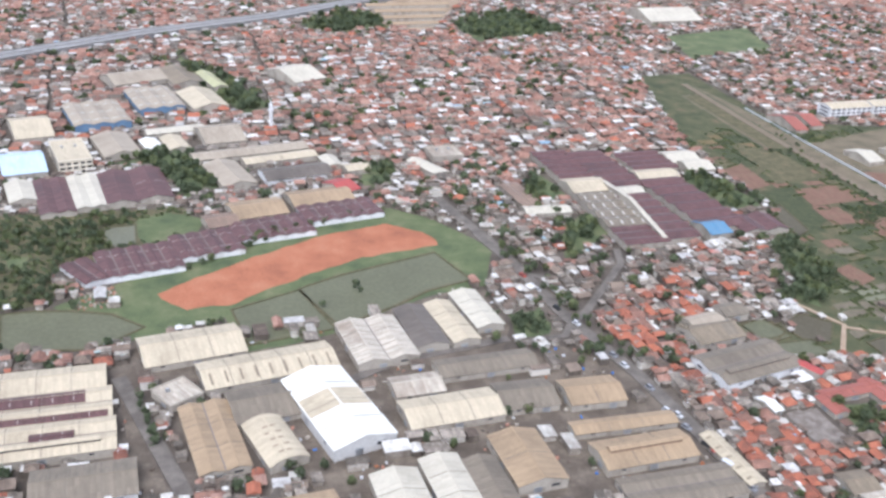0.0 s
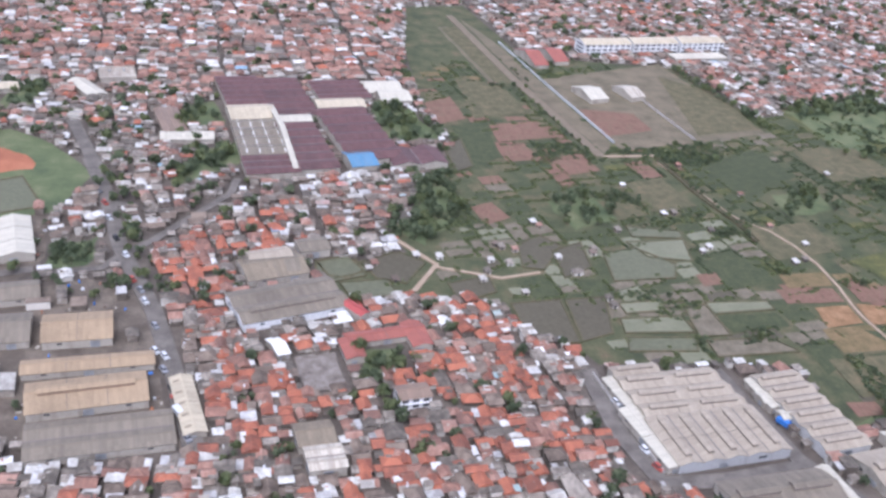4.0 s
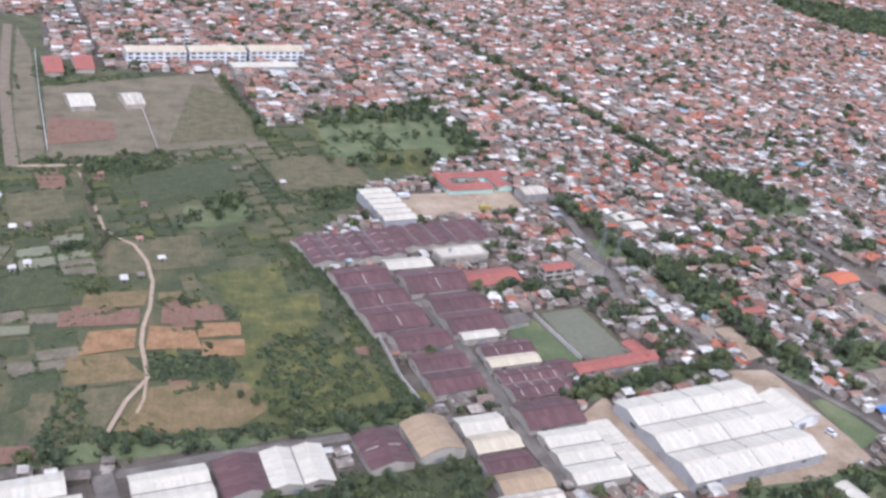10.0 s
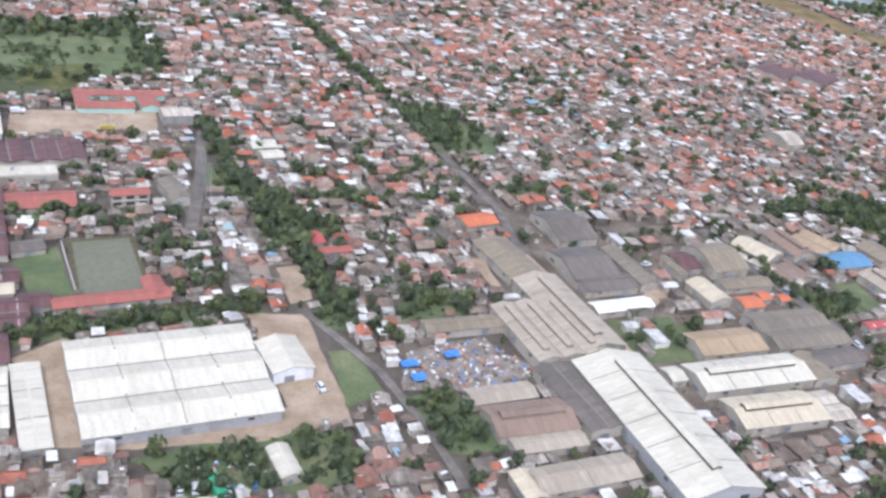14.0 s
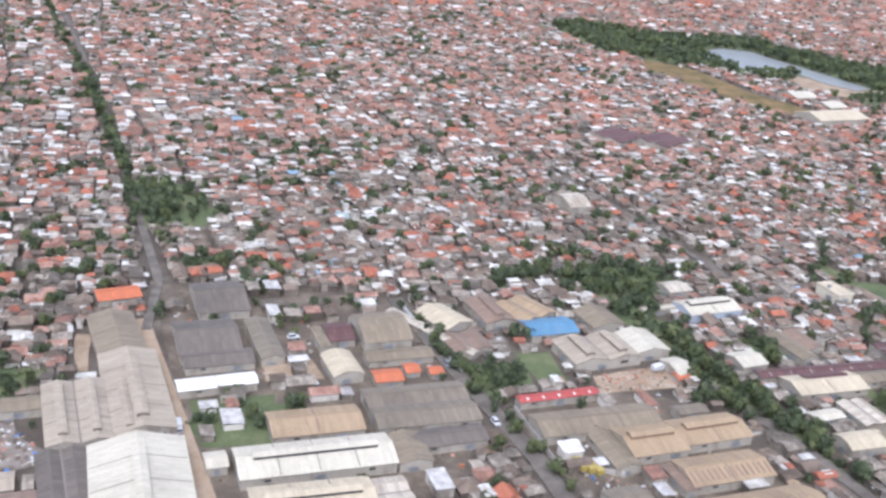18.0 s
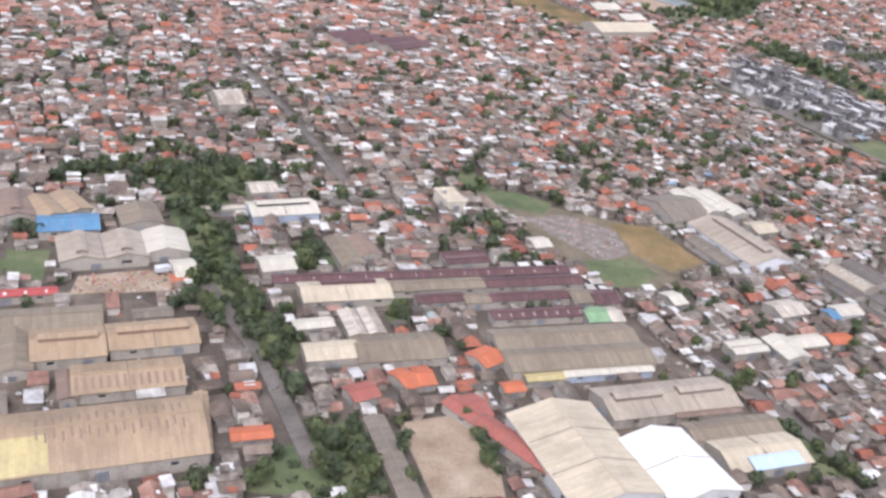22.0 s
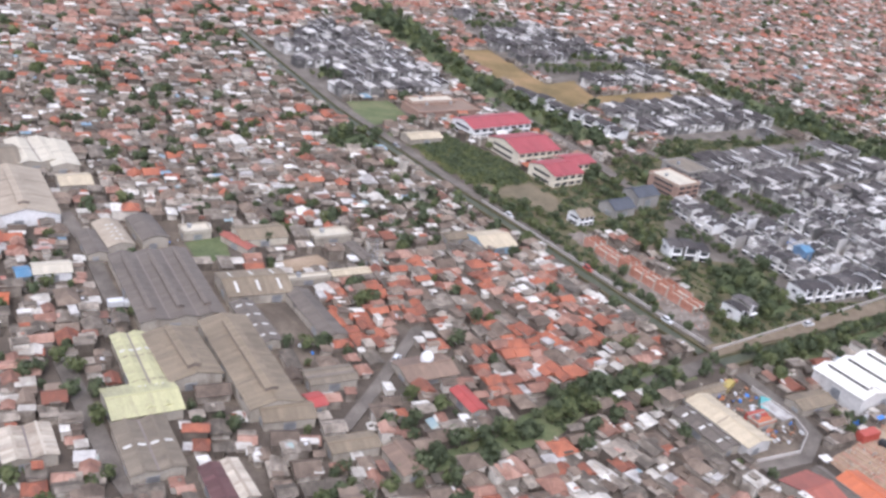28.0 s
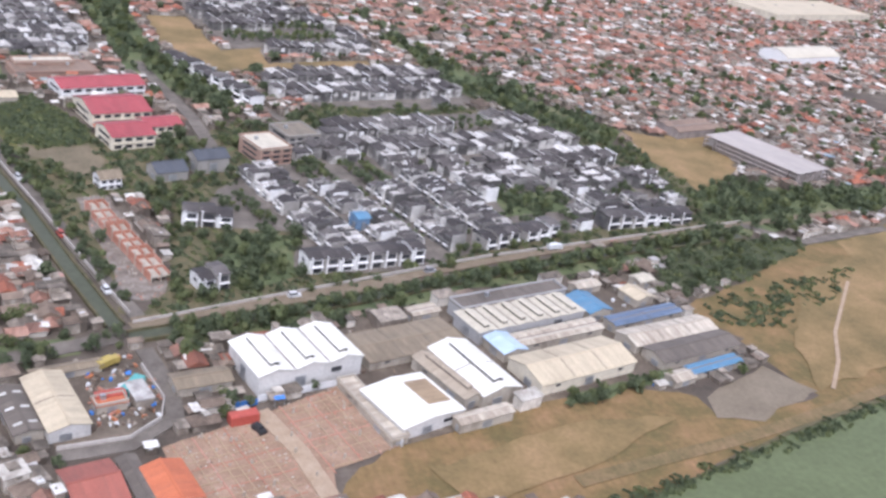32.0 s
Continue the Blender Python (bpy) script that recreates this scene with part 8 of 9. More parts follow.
lineup(facing_house, 8, (1133.3, 229.5), (1168.4, 238.2))
lineup(facing_house, 3, (1189.6, 247.0), (1202.5, 251.8))
lineup(facing_house, 3, (1205.0, 253.2), (1219.1, 259.3))
lineup(facing_house, 7, (1239.5, 265.8), (1277.8, 275.6))
lineup(facing_house, 2, (1104.3, 217.7), (1111.5, 220.6))
lineup(facing_house, 3, (1103.0, 258.2), (1117.2, 257.1))
vehicle(198.2, 223.7, "van", -70, "white")
vehicle(198.5, 215.5, "van", -70, "grey")
vehicle(199.7, 202.3, "van", -70, "white")
vehicle(200.9, 195.1, "van", -65, "red")
vehicle(245.7, 211.6, "truck", -60, "blue")
vehicle(683.0, 214.9, "truck", 10, "white")
vehicle(682.9, 206.5, "truck", 100, "yellow")
vehicle(684.7, 205.6, "truck", 100, "yellow")
vehicle(686.5, 204.7, "truck", 100, "yellow")
vehicle(931.5, 216.3, "truck", 80, "orange")
vehicle(937.7, 220.4, "truck", 10, "white")
vehicle(1084.4, 169.0, "container", 15, "red")
vehicle(1088.8, 172.9, "container", 60, "teal")
vehicle(1110.1, 160.8, "container", 15, "red")
vehicle(1112.9, 157.4, "van", -60, "black")
vehicle(1151.2, 202.3, "van", 15, "white")
vehicle(1153.1, 202.9, "van", 15, "red")
vehicle(1083.8, 182.1, "truck", 40, "yellow")
vehicle(619.3, 248.3, "van", 10, "white")
vehicle(405.7, 382.2, "truck", 10, "white")
vehicle(437.9, 370.5, "truck", 10, "yellow")
vehicle(441.0, 340.0, "truck", 10, "white")
vehicle(470.5, 174.0, "container", -70, "green")
vehicle(466.1, 174.3, "van", 90, "white")
vehicle(472.8, 172.8, "van", 90, "white")
vehicle(475.4, 172.6, "van", 90, "white")
vehicle(462.9, 173.8, "van", 90, "white")
vehicle(496.9, 209.1, "van", -70, "white")
vehicle(65.3, 252.6, "van", -60, "white")
vehicle(54.2, 294.4, "van", -60, "red")
vehicle(41.0, 338.8, "van", -60, "white")
vehicle(74.3, 222.3, "truck", -60, "white")
vehicle(68.5, 243.0, "van", -60, "grey")
vehicle(666.2, 227.4, "van", -75, "white")
vehicle(659.3, 259.0, "van", -75, "grey")
vehicle(578.6, 254.9, "van", -80, "white")
vehicle(585.0, 227.3, "truck", -80, "white")
vehicle(615.5, 276.3, "van", 10, "white")
vehicle(723.7, 255.1, "truck", 20, "white")
vehicle(1058.4, 283.6, "van", -68, "white")
vehicle(1071.7, 245.9, "van", -68, "red")
vehicle(1083.3, 215.2, "van", -68, "white")
vehicle(1032.6, 344.0, "van", -68, "grey")
vehicle(1128.6, 213.9, "van", 15, "white")
vehicle(1169.4, 229.4, "van", 15, "grey")
vehicle(1214.9, 246.6, "truck", 15, "white")
vehicle(1001.4, 196.0, "van", 60, "white")
vehicle(1021.4, 243.5, "van", 10, "blue")
tarpaulin(520.9, 218.2, 4.5, 3, "blue")
tarpaulin(522.3, 212.5, 4, 2.6, "blue")
tarpaulin(533.4, 222.6, 4, 2.6, "blue")
tarpaulin(1118.1, 167.3, 2.4, 1.8, "blue")
tarpaulin(1157.3, 267.2, 4, 3, "blue")
tarpaulin(487.4, 214.3, 3, 2, "white")
tarpaulin(126.3, 276.0, 3.5, 8, "red")
tarpaulin(72.8, 229.6, 3, 2, "red")
avenue(4.0, 4.5, 4.0, (475.8, 339.1), (482.8, 330.3), (496.3, 313.4), (505.8, 301.4), (506.3, 285.5))
avenue(4.0, 4.0, 3.0, (533.7, 330.6), (552.2, 347.7), (563.8, 354.4))
avenue(4.0, 4.0, 3.0, (579.2, 330.0), (600.4, 334.4), (611.1, 325.3), (620.3, 314.0))
avenue(5.0, 4.0, 4.0, (471.9, 381.4), (478.9, 365.4), (480.6, 344.6))
avenue(5.0, 4.0, 3.0, (500.5, 336.9), (518.1, 338.8))
avenue(5.0, 4.0, 3.0, (623.0, 300.4), (643.1, 297.1))
avenue(4.0, 4.5, 3.0, (512.5, 250.8), (519.7, 244.6), (521.3, 232.6))
avenue(4.0, 4.0, 2.0, (519.4, 206.0), (528.4, 191.6), (535.5, 182.5))
avenue(4.0, 4.0, 2.0, (421.9, 304.0), (437.7, 298.9), (440.5, 290.2))
avenue(5.0, 4.0, 4.0, (482.5, 377.3), (490.2, 358.9), (481.6, 331.1))
avenue(5.0, 4.0, 5.0, (503.5, 315.2), (512.7, 305.1), (512.9, 282.2))
avenue(5.0, 4.0, 4.0, (681.9, 318.5), (703.6, 325.8), (729.9, 319.0))
avenue(5.0, 4.0, 3.0, (792.3, 297.4), (803.1, 293.9))
avenue(5.0, 4.0, 4.0, (816.2, 329.3), (830.3, 335.7))
avenue(6.0, 4.0, 4.0, (947.8, 339.7), (959.0, 318.4), (968.7, 308.7))
avenue(6.0, 4.0, 4.0, (1003.0, 346.2), (1030.8, 357.2))
avenue(6.0, 4.0, 4.0, (977.6, 255.3), (979.3, 291.5))
avenue(6.0, 3.5, 4.0, (1014.8, 193.4), (1021.9, 188.4))
avenue(5.0, 4.0, 4.0, (1034.1, 174.2), (1047.7, 183.1), (1061.9, 187.7))
avenue(5.0, 4.0, 4.0, (60.9, 451.4), (65.9, 390.0), (82.6, 402.3))
avenue(5.0, 4.0, 4.0, (-20.6, 474.2), (-10.3, 458.5))
avenue(6.0, 4.0, 4.0, (174.6, 388.6), (157.8, 343.1), (143.3, 323.6))
avenue(5.0, 4.5, 4.0, (76.3, 283.6), (88.5, 299.0), (97.1, 316.0))
avenue(5.0, 4.0, 3.0, (120.6, 228.2), (124.6, 238.1), (130.5, 248.6), (144.5, 242.7))
avenue(5.0, 4.0, 2.0, (194.1, 241.3), (191.5, 253.0))
avenue(2.6, 5.5, 2.5, (472.8, 375.3), (479.7, 353.0))
avenue(2.6, 6.0, 2.5, (492.8, 319.0), (497.4, 298.1), (499.4, 276.0), (505.1, 244.8))
avenue(2.6, 5.0, 2.0, (505.2, 339.8), (512.2, 334.7))
avenue(2.6, 5.0, 2.0, (502.8, 318.7), (519.5, 313.8), (528.7, 311.3))
avenue(2.6, 5.0, 2.0, (522.5, 253.9), (540.8, 248.3))
avenue(3.0, 4.5, 2.0, (536.2, 317.7), (551.6, 321.8), (561.1, 319.2))
avenue(3.0, 4.5, 2.0, (549.4, 351.9), (553.0, 343.9))
vehicle(34.1, 362.0, "van", -62, "grey")
vehicle(37.9, 351.4, "van", -62, "red")
vehicle(50.1, 311.1, "van", -62, "white")
vehicle(57.5, 287.6, "van", -62, "grey")
vehicle(59.5, 280.6, "van", -62, "white")
vehicle(64.0, 266.1, "van", -62, "grey")
vehicle(68.2, 249.9, "van", -62, "white")
vehicle(71.6, 233.8, "van", -62, "black")
vehicle(73.6, 229.4, "van", -62, "white")
vehicle(77.1, 212.1, "van", -62, "grey")
vehicle(45.4, 323.2, "van", -62, "black")
avenue(6.0, 3.2, 1.2, (19.6, 436.5), (39.9, 378.5), (54.1, 317.5), (69.0, 274.7))
avenue(3.0, 3.0, 2.0, (384.2, 266.3), (390.5, 252.2), (396.8, 238.9), (402.7, 226.4))
avenue(3.0, 2.6, 2.0, (342.2, 229.3), (355.0, 228.0), (369.6, 232.3))
lineup(facing_house, 9, (1107.2, 424.7), (1137.9, 369.5))
avenue(3.0, 4.0, 1.5, (451.1, 842.4), (514.5, 589.0), (551.0, 437.7), (561.7, 364.2))
avenue(3.0, 5.0, 3.0, (472.0, 381.3), (490.9, 303.3), (510.3, 238.2))
avenue(3.0, 4.5, 4.0, (379.8, 481.2), (408.5, 496.8), (442.8, 509.1), (457.9, 441.6))
avenue(3.0, 4.5, 4.0, (380.6, 420.8), (422.1, 423.0), (457.8, 439.4))
avenue(4.0, 5.0, 3.0, (-69.6, 571.5), (-46.1, 552.0))
avenue(4.0, 3.2, 1.5, (1051.2, 308.4), (1071.7, 252.5), (1088.0, 207.1))
avenue(4.0, 3.4, 6.0, (383.4, 465.6), (410.0, 449.1), (441.7, 469.0))
avenue(4.0, 3.0, 6.0, (381.5, 434.8), (414.2, 474.1), (434.4, 488.3))
avenue(3.2, 3.0, 2.5, (322.4, 245.2), (334.3, 238.4), (345.4, 229.0))
avenue(5.0, 3.4, 2.5, (1117.9, 248.9), (1126.1, 238.6), (1116.6, 221.7))
foundations()

# ---------- patchwork of small fields ----------
PLOT_WORDS = {"green_plot": "green", "olive_plot": "olive fallow", "red_plot": "red-earth", "dark_pond": "flooded", "tan_plot": "tan stubble", "lime_plot": "yellow-green weedy", "mauve_plot": "drained grey", "orange_plot": "ochre tilled", "pale_plot": "pale green flooded"}


def plot_kind(x, y):
    """What grows where: paddies and ponds in the south-west, red tilled earth in the north-west, ochre and lime in the east."""
    drift = noise.noise((x * 0.02, y * 0.02, 51)) + 0.6 * noise.noise((x * 0.06, y * 0.06, 52))
    if x < 285 and y < 345:
        kinds = ("dark_pond", "mauve_plot", "mauve_plot", "pale_plot", "green_plot", "olive_plot")
    elif x < 250 and y > 375:
        kinds = ("red_plot", "red_plot", "olive_plot", "green_plot", "green_plot", "tan_plot")
    elif x > 285 and y < 300:
        kinds = ("orange_plot", "tan_plot", "red_plot", "lime_plot", "green_plot", "lime_plot")
    else:
        kinds = ("mauve_plot", "olive_plot", "green_plot", "green_plot", "lime_plot", "red_plot")
    return kinds[int(max(0.0, min(0.999, 0.5 + 0.55 * drift + rng.uniform(-0.22, 0.22))) * 6)]


def patchwork():
    c, s = math.cos(radians(12)), math.sin(radians(12))
    u = -60.0
    while u < 240:
        wide = rng.uniform(6, 13)
        v = -60.0 + rng.uniform(0, 5)
        while v < 300:
            deep = rng.uniform(4, 9)
            px, py = 210 + c * (u + wide / 2) - s * (v + deep / 2), 230 + s * (u + wide / 2) + c * (v + deep / 2)
            skew = rng.uniform(-1.2, 2.0)
            pts = [(210 + c * a - s * b, 230 + s * a + c * b) for a, b in ((u, v), (u + wide - 0.6, v + skew), (u + wide - 0.7, v + deep + skew - 0.6), (u + 0.2, v + deep - 0.6))]
            v += deep
            if cover(px, py) != OPEN or any(cover(*q) != OPEN for q in pts) or cover(px, py, TASTE) != 4 or rng.random() < 0.12:
                continue
            kind = plot_kind(px, py)
            patch("field_plot", pts, GROUND[kind], 0.085 + rng.uniform(0, 0.004), 0.9, "small %s field plot edged with weeds" % PLOT_WORDS[kind], "field")
            for a, b in ((0, 1), (1, 2)):
                dense = noise.noise((px * 0.03, py * 0.03, 61))
                for k in range(rng.choice((3, 8, 14)) if dense > -0.2 else 2):
                    q = rng.random()
                    HEDGE.append((pts[a][0] + (pts[b][0] - pts[a][0]) * q, pts[a][1] + (pts[b][1] - pts[a][1]) * q, rng.uniform(0.5, 1.1), 0 if dense > 0.15 else 1))
        u += wide


HEDGE = []


def thicket(gap, *pts):
    """Bushes crowding a polygon."""
    pts = list(pts)
    layer = np.zeros(COVER.shape, dtype=np.uint8)
    stamp(pts, 1, layer)
    rows, cols = np.nonzero(layer)
    for i, j in zip(rows, cols):
        if rng.random() < 1 / gap:
            HEDGE.append((j + X0 + rng.random(), i + Y0 + rng.random(), rng.uniform(0.8, 1.7), 1 if rng.random() < 0.35 else 0))


patchwork()
thicket(2.2, (307.1, 263.6), (320.8, 260.4), (331.2, 259.2), (331.9, 249.7), (316.2, 249.3), (307.6, 249.5))
thicket(1.6, (351, 337), (354, 337), (365, 308), (376, 246), (380, 230), (374, 230), (370, 270), (361, 308))
thicket(1.8, (297, 225), (300, 221), (330, 221), (378, 227), (378, 233), (340, 226), (315, 224))
thicket(5.0, (336, 262), (352, 275), (366, 268), (372, 240), (340, 230), (338, 240))
thicket(3.0, (284, 246), (290, 246), (293, 226), (282, 224))
strip("shore", [(1175.2, 136.8), (1199.7, 143.2), (1217.7, 147.6), (1234.1, 152.4), (1259.5, 160.6), (1279.6, 168.0)], 3.6, GROUND["tan_plot"], 0.0, 0.26, "bare reddish earth along the lake shore")
thicket(1.7, (1041, 353), (1056, 363), (1066, 347), (1075, 334), (1077, 318), (1063, 310), (1052, 321))
thicket(7.0, (1246, 212), (1264, 219), (1284, 226), (1304, 234), (1326, 240), (1300, 218), (1268, 200), (1250, 200))
thicket(2.5, (1180, 130), (1209, 140), (1240, 150), (1275, 162), (1275, 160), (1240, 147), (1209, 137), (1182, 127))

# ---------- townhouse rows of the estate ----------
def townhouse(x, y, turn, h, kind):
    root = new("townhouse")
    root.matrix_basis = pose(x, y, 0, 0, 0, turn)
    tagged(root, "narrow %s townhouse with %s roof" % ("three-storey" if h > 4 else "two-storey", ("dark slate gabled", "dark flat", "pale terrace")[kind]), "townhouse", "estate townhouses")
    piece("wall", mesh_of("wall", *box(-1.7, 1.7, -3.0, 3.0, 0, h), TOWN_WALL), root)
    piece("party_wall", unit("party_wall", rng.choice((TOWN_WALL, WALL["grey"], WALL["white"]))), root, at(1.75, 0.3, 0, 0.16, 5.2, h + rng.uniform(0.5, 0.9)))
    if kind == 0:
        m = rng.uniform(-0.4, 0.9)
        piece("roof", mesh_of("roof", *prism([(-2.3, h - 0.05), (m, h + 0.75), (3.2, h - 0.05), (3.2, h + 0.08), (m, h + 0.9), (-2.3, h + 0.08)], -1.7, 1.7), SLATE), root)
        piece("terrace", unit("terrace", TOWN_WALL), root, at(0, -2.75, h * 0.62, 3.2, 1.6, 0.15))
    else:
        piece("roof", mesh_of("roof", *box(-1.7, 1.7, -3.0, 3.0, h, h + 0.15), SLATE if kind == 1 else DECK), root)
        piece("parapet", unit("parapet", TOWN_WALL), root, at(0, -2.95, h + 0.15, 3.4, 0.12, 0.35))
        piece("stair_tower", unit("stair_tower", TOWN_WALL), root, at(rng.uniform(-0.7, 0.7), 1.4, h + 0.15, 1.5, 1.5, 0.8))
    for f in range(int(h / 1.6)):
        piece("window", unit("window", DARK), root, at(-0.3, -3.02, 0.4 + f * 1.6, 1.8, 0.1, 0.9))
    piece("balcony", unit("balcony", WALL["white"]), root, at(0.1, -3.35, 1.5, 2.4, 0.7, 0.3))
    if rng.random() < 0.35:
        piece("canopy", unit("canopy", rng.choice((TIN_WHITE, TIN_GREY, TIN_WHITE, TILE_DARK))), root, at(rng.uniform(-0.5, 0.5), rng.choice((-3.7, 3.6)), 1.4, rng.uniform(1.6, 3.0), 1.6, 0.1))


def estate():
    turn = 19
    c, s = math.cos(radians(turn)), math.sin(radians(turn))
    spots = []
    far = []
    ox, oy = 1160, 270
    row = 0
    u = -420.0
    while u < 520:
        v = -200.0
        while v < 420:
            px, py = ox + c * u - s * v, oy + s * u + c * v
            v += 3.55
            if rng.random() < 0.07:
                v += 3.55
            if py > 318 or not clear(px, py, 6.4, 3.5, turn, (TOWN,)):
                continue
            if noise.noise((px * 0.035, py * 0.035, 21)) > 0.22:
                TREES.append((px, py, rng.uniform(2.4, 4.4)))
                TREES.append((px + 2.4, py + 1.0, rng.uniform(2.0, 3.6)))
                continue
            if rng.random() < 0.65:
                TREES.append((px + c * 5.0, py + s * 5.0, rng.uniform(1.8, 3.2)))
            h = rng.choice((2.7, 2.9, 3.0, 3.2, 3.4, 4.4))
            px += c * rng.uniform(-0.6, 0.6)
            py += s * rng.uniform(-0.6, 0.6)
            spots.append((px, py, turn + (90 if row % 2 else -90), h, rng.choice((0, 0, 0, 0, 0, 1, 2, 2))))
        row += 1
        u += 6.4 if row % 2 else 11.6
    spots.sort(key=lambda q: q[1])
    for q in spots[:130]:
        townhouse(*q)
    for px, py, tn, h, kind in spots[130:]:
        far.append((px, py, 6.0, 3.4, turn, h, (2, 2, 6)[kind], "flat" if kind else "gable"))
        if rng.random() < 0.4:
            far.append((px + rng.uniform(-2, 2), py + rng.uniform(-1, 1), 1.4, 1.4, turn, h + 0.7, 6, "flat"))
    row = 0
    v = 20.0
    while v < 620:
        u = -420.0
        while u < 700:
            px, py = ox + c * u - s * v, oy + s * u + c * v
            u += 4.5
            if py <= 318 or not clear(px, py, 4.4, 6.4, turn, (TOWN,)):
                continue
            if noise.noise((px * 0.02, py * 0.02, 23)) > 0.3:
                TREES.append((px, py, rng.uniform(3, 5)))
                continue
            far.append((px, py, 4.4, 6.4, turn, rng.choice((3.2, 3.8, 4.4)), rng.choice((2, 2, 2, 3, 6)), rng.choice(("gable", "gable", "hip", "flat"))))
        row += 1
        v += 6.6 if row % 2 else 15.0
    v, f, idx = [], [], []
    for x, y, w, d, tn, h, k, shape in far:
        wall, roof, extra, a, b, rise = house_geo(w, d, h, k, shape)
        cc, ss = math.cos(radians(tn + extra)), math.sin(radians(tn + extra))
        for (gv, gf), mi in ((wall, 0), (roof, {2: 1, 3: 1, 6: 2}[k])):
            n = len(v)
            v += [(x + cc * p - ss * q, y + ss * p + cc * q, r) for p, q, r in gv]
            f += [tuple(i + n for i in g) for g in gf]
            idx += [mi] * len(gf)
        # party wall and front bay
        for bx in (box(w / 2 - 0.1, w / 2 + 0.1, -d / 2 - 0.2, d / 2 + 0.2, 0, h + 0.7), box(-w * 0.3, w * 0.1, -d / 2 - 0.4, -d / 2 + 0.1, h * 0.5, h * 0.85)):
            n = len(v)
            co, si = math.cos(radians(tn)), math.sin(radians(tn))
            v += [(x + co * p - si * q, y + si * p + co * q, r) for p, q, r in bx[0]]
            f += [tuple(i + n for i in g) for g in bx[1]]
            idx += [rng.choice((0, 0, 3))] * 6
    if v:
        tagged(new("far_townhouses", mesh_of("far_townhouses", v, f, [TOWN_WALL, SLATE, DECK, WALL["white"]], idx)), "distant rows of white townhouses, slate roofs", "houses", kind="stuff")


estate()

# ---------- yard outbuildings ----------
def outbuildings():
    lots = []
    for gy in range(140, 480, 6):
        for gx in range(-200, 1300, 6):
            if cover(gx, gy, TASTE) != 5 or rng.random() > 0.5:
                continue
            w, d = rng.uniform(3, 8), rng.uniform(2.5, 5)
            tn = 9 if gx < 1035 else 19
            if rng.random() < 0.5:
                w, d = d, w
            if clear(gx, gy, w, d, tn, (OPEN,)):
                lots.append((gx, gy, w, d, tn, rng.uniform(1.8, 3.0), rng.choice((1, 2, 3, 3, 4, 6)), rng.choice(("lean", "gable", "flat"))))
                stamp(corners(gx, gy, w, d, tn, 0.3), BUILT, COVER)
    merge_houses(lots, "outbuildings", "small lean-to sheds and outbuildings in factory yards")


outbuildings()


def yard_clutter():
    """Pallets, crates, drums and scrap standing about in the factory yards."""
    v, f, idx = [], [], []
    for _ in range(60000):
        x, y = rng.uniform(-200, 1300), rng.uniform(140, 420)
        if cover(x, y) != OPEN or cover(x, y, TASTE) != 5 or noise.noise((x * 0.06, y * 0.06, 41)) < 0.05 or rng.random() < 0.55:
            continue
        a, b, c = rng.uniform(0.3, 1.5), rng.uniform(0.3, 1.0), rng.uniform(0.15, 0.8)
        an = radians(9) + rng.choice((0, 1.57, rng.uniform(0, 3)))
        gv, gf = box(-a / 2, a / 2, -b / 2, b / 2, 0, c)
        n = len(v)
        v += [(x + math.cos(an) * p - math.sin(an) * q, y + math.sin(an) * p + math.cos(an) * q, 0.05 + r) for p, q, r in gv]
        f += [tuple(i + n for i in g) for g in gf]
        idx += [rng.choice((0, 0, 1, 2, 2, 3, 3, 4, 5, 6, 6, 6))] * 6
    tagged(new("yard_clutter", mesh_of("yard_clutter", v, f, DEBRIS_MATS, idx)), "pallets, crates and scrap in dusty yards", "clutter", kind="stuff")


yard_clutter()

# ---------- kampung ----------
settle(-450, 1035, 105, 480, 9, (2.5, 4.9), (3.0, 5.4), 1)
settle(1035, 1500, 105, 480, 19, (2.5, 4.9), (3.0, 5.4), 1)
settle(-450, 1900, 480, 900, 10, (3.2, 5.6), (3.8, 5.8), 0)
settle(-450, 2650, 900, 1950, 12, (6.4, 10.0), (6.4, 9.0), 0)
OCC = COVER.copy()
for q in LOTS:
    if q[1] < 490:
        stamp(corners(q[0], q[1], q[2], q[3], q[4], 0.1), BUILT, OCC)


def infill():
    """Lean-tos, sheds and trees that crowd the gaps between the houses."""
    for gy in range(108, 480, 2):
        for gx in range(-300, 1420, 2):
            if OCC[gy - Y0, gx - X0]:
                continue
            x, y = gx + rng.uniform(-0.8, 0.8), gy + rng.uniform(-0.8, 0.8)
            roll = rng.random()
            w, d = rng.uniform(1.6, 3.4), rng.uniform(1.4, 2.8)
            tn = (9 if gx < 1035 else 19) + rng.uniform(-7, 7)
            if any(cover(px, py, OCC) for px, py in corners(x, y, w, d, tn, 0.1)):
                continue
            if roll < 0.5:
                LOTS.append((x, y, w, d, tn, rng.uniform(1.4, 2.3), rng.choice((0, 0, 1, 1, 2, 4) if cover(gx, gy, TASTE) in (1, 8) else (1, 2, 2, 3, 3, 3, 4)), rng.choice(("lean", "lean", "gable"))))
                stamp(corners(x, y, w, d, tn, 0.2), BUILT, OCC)
            elif roll < (0.55 if cover(gx, gy, TASTE) in (1, 8) else 0.68):
                TREES.append((x, y, rng.uniform(1.8, 4.2)))
                stamp(corners(x, y, 2.2, 2.2, tn), BUILT, OCC)


infill()


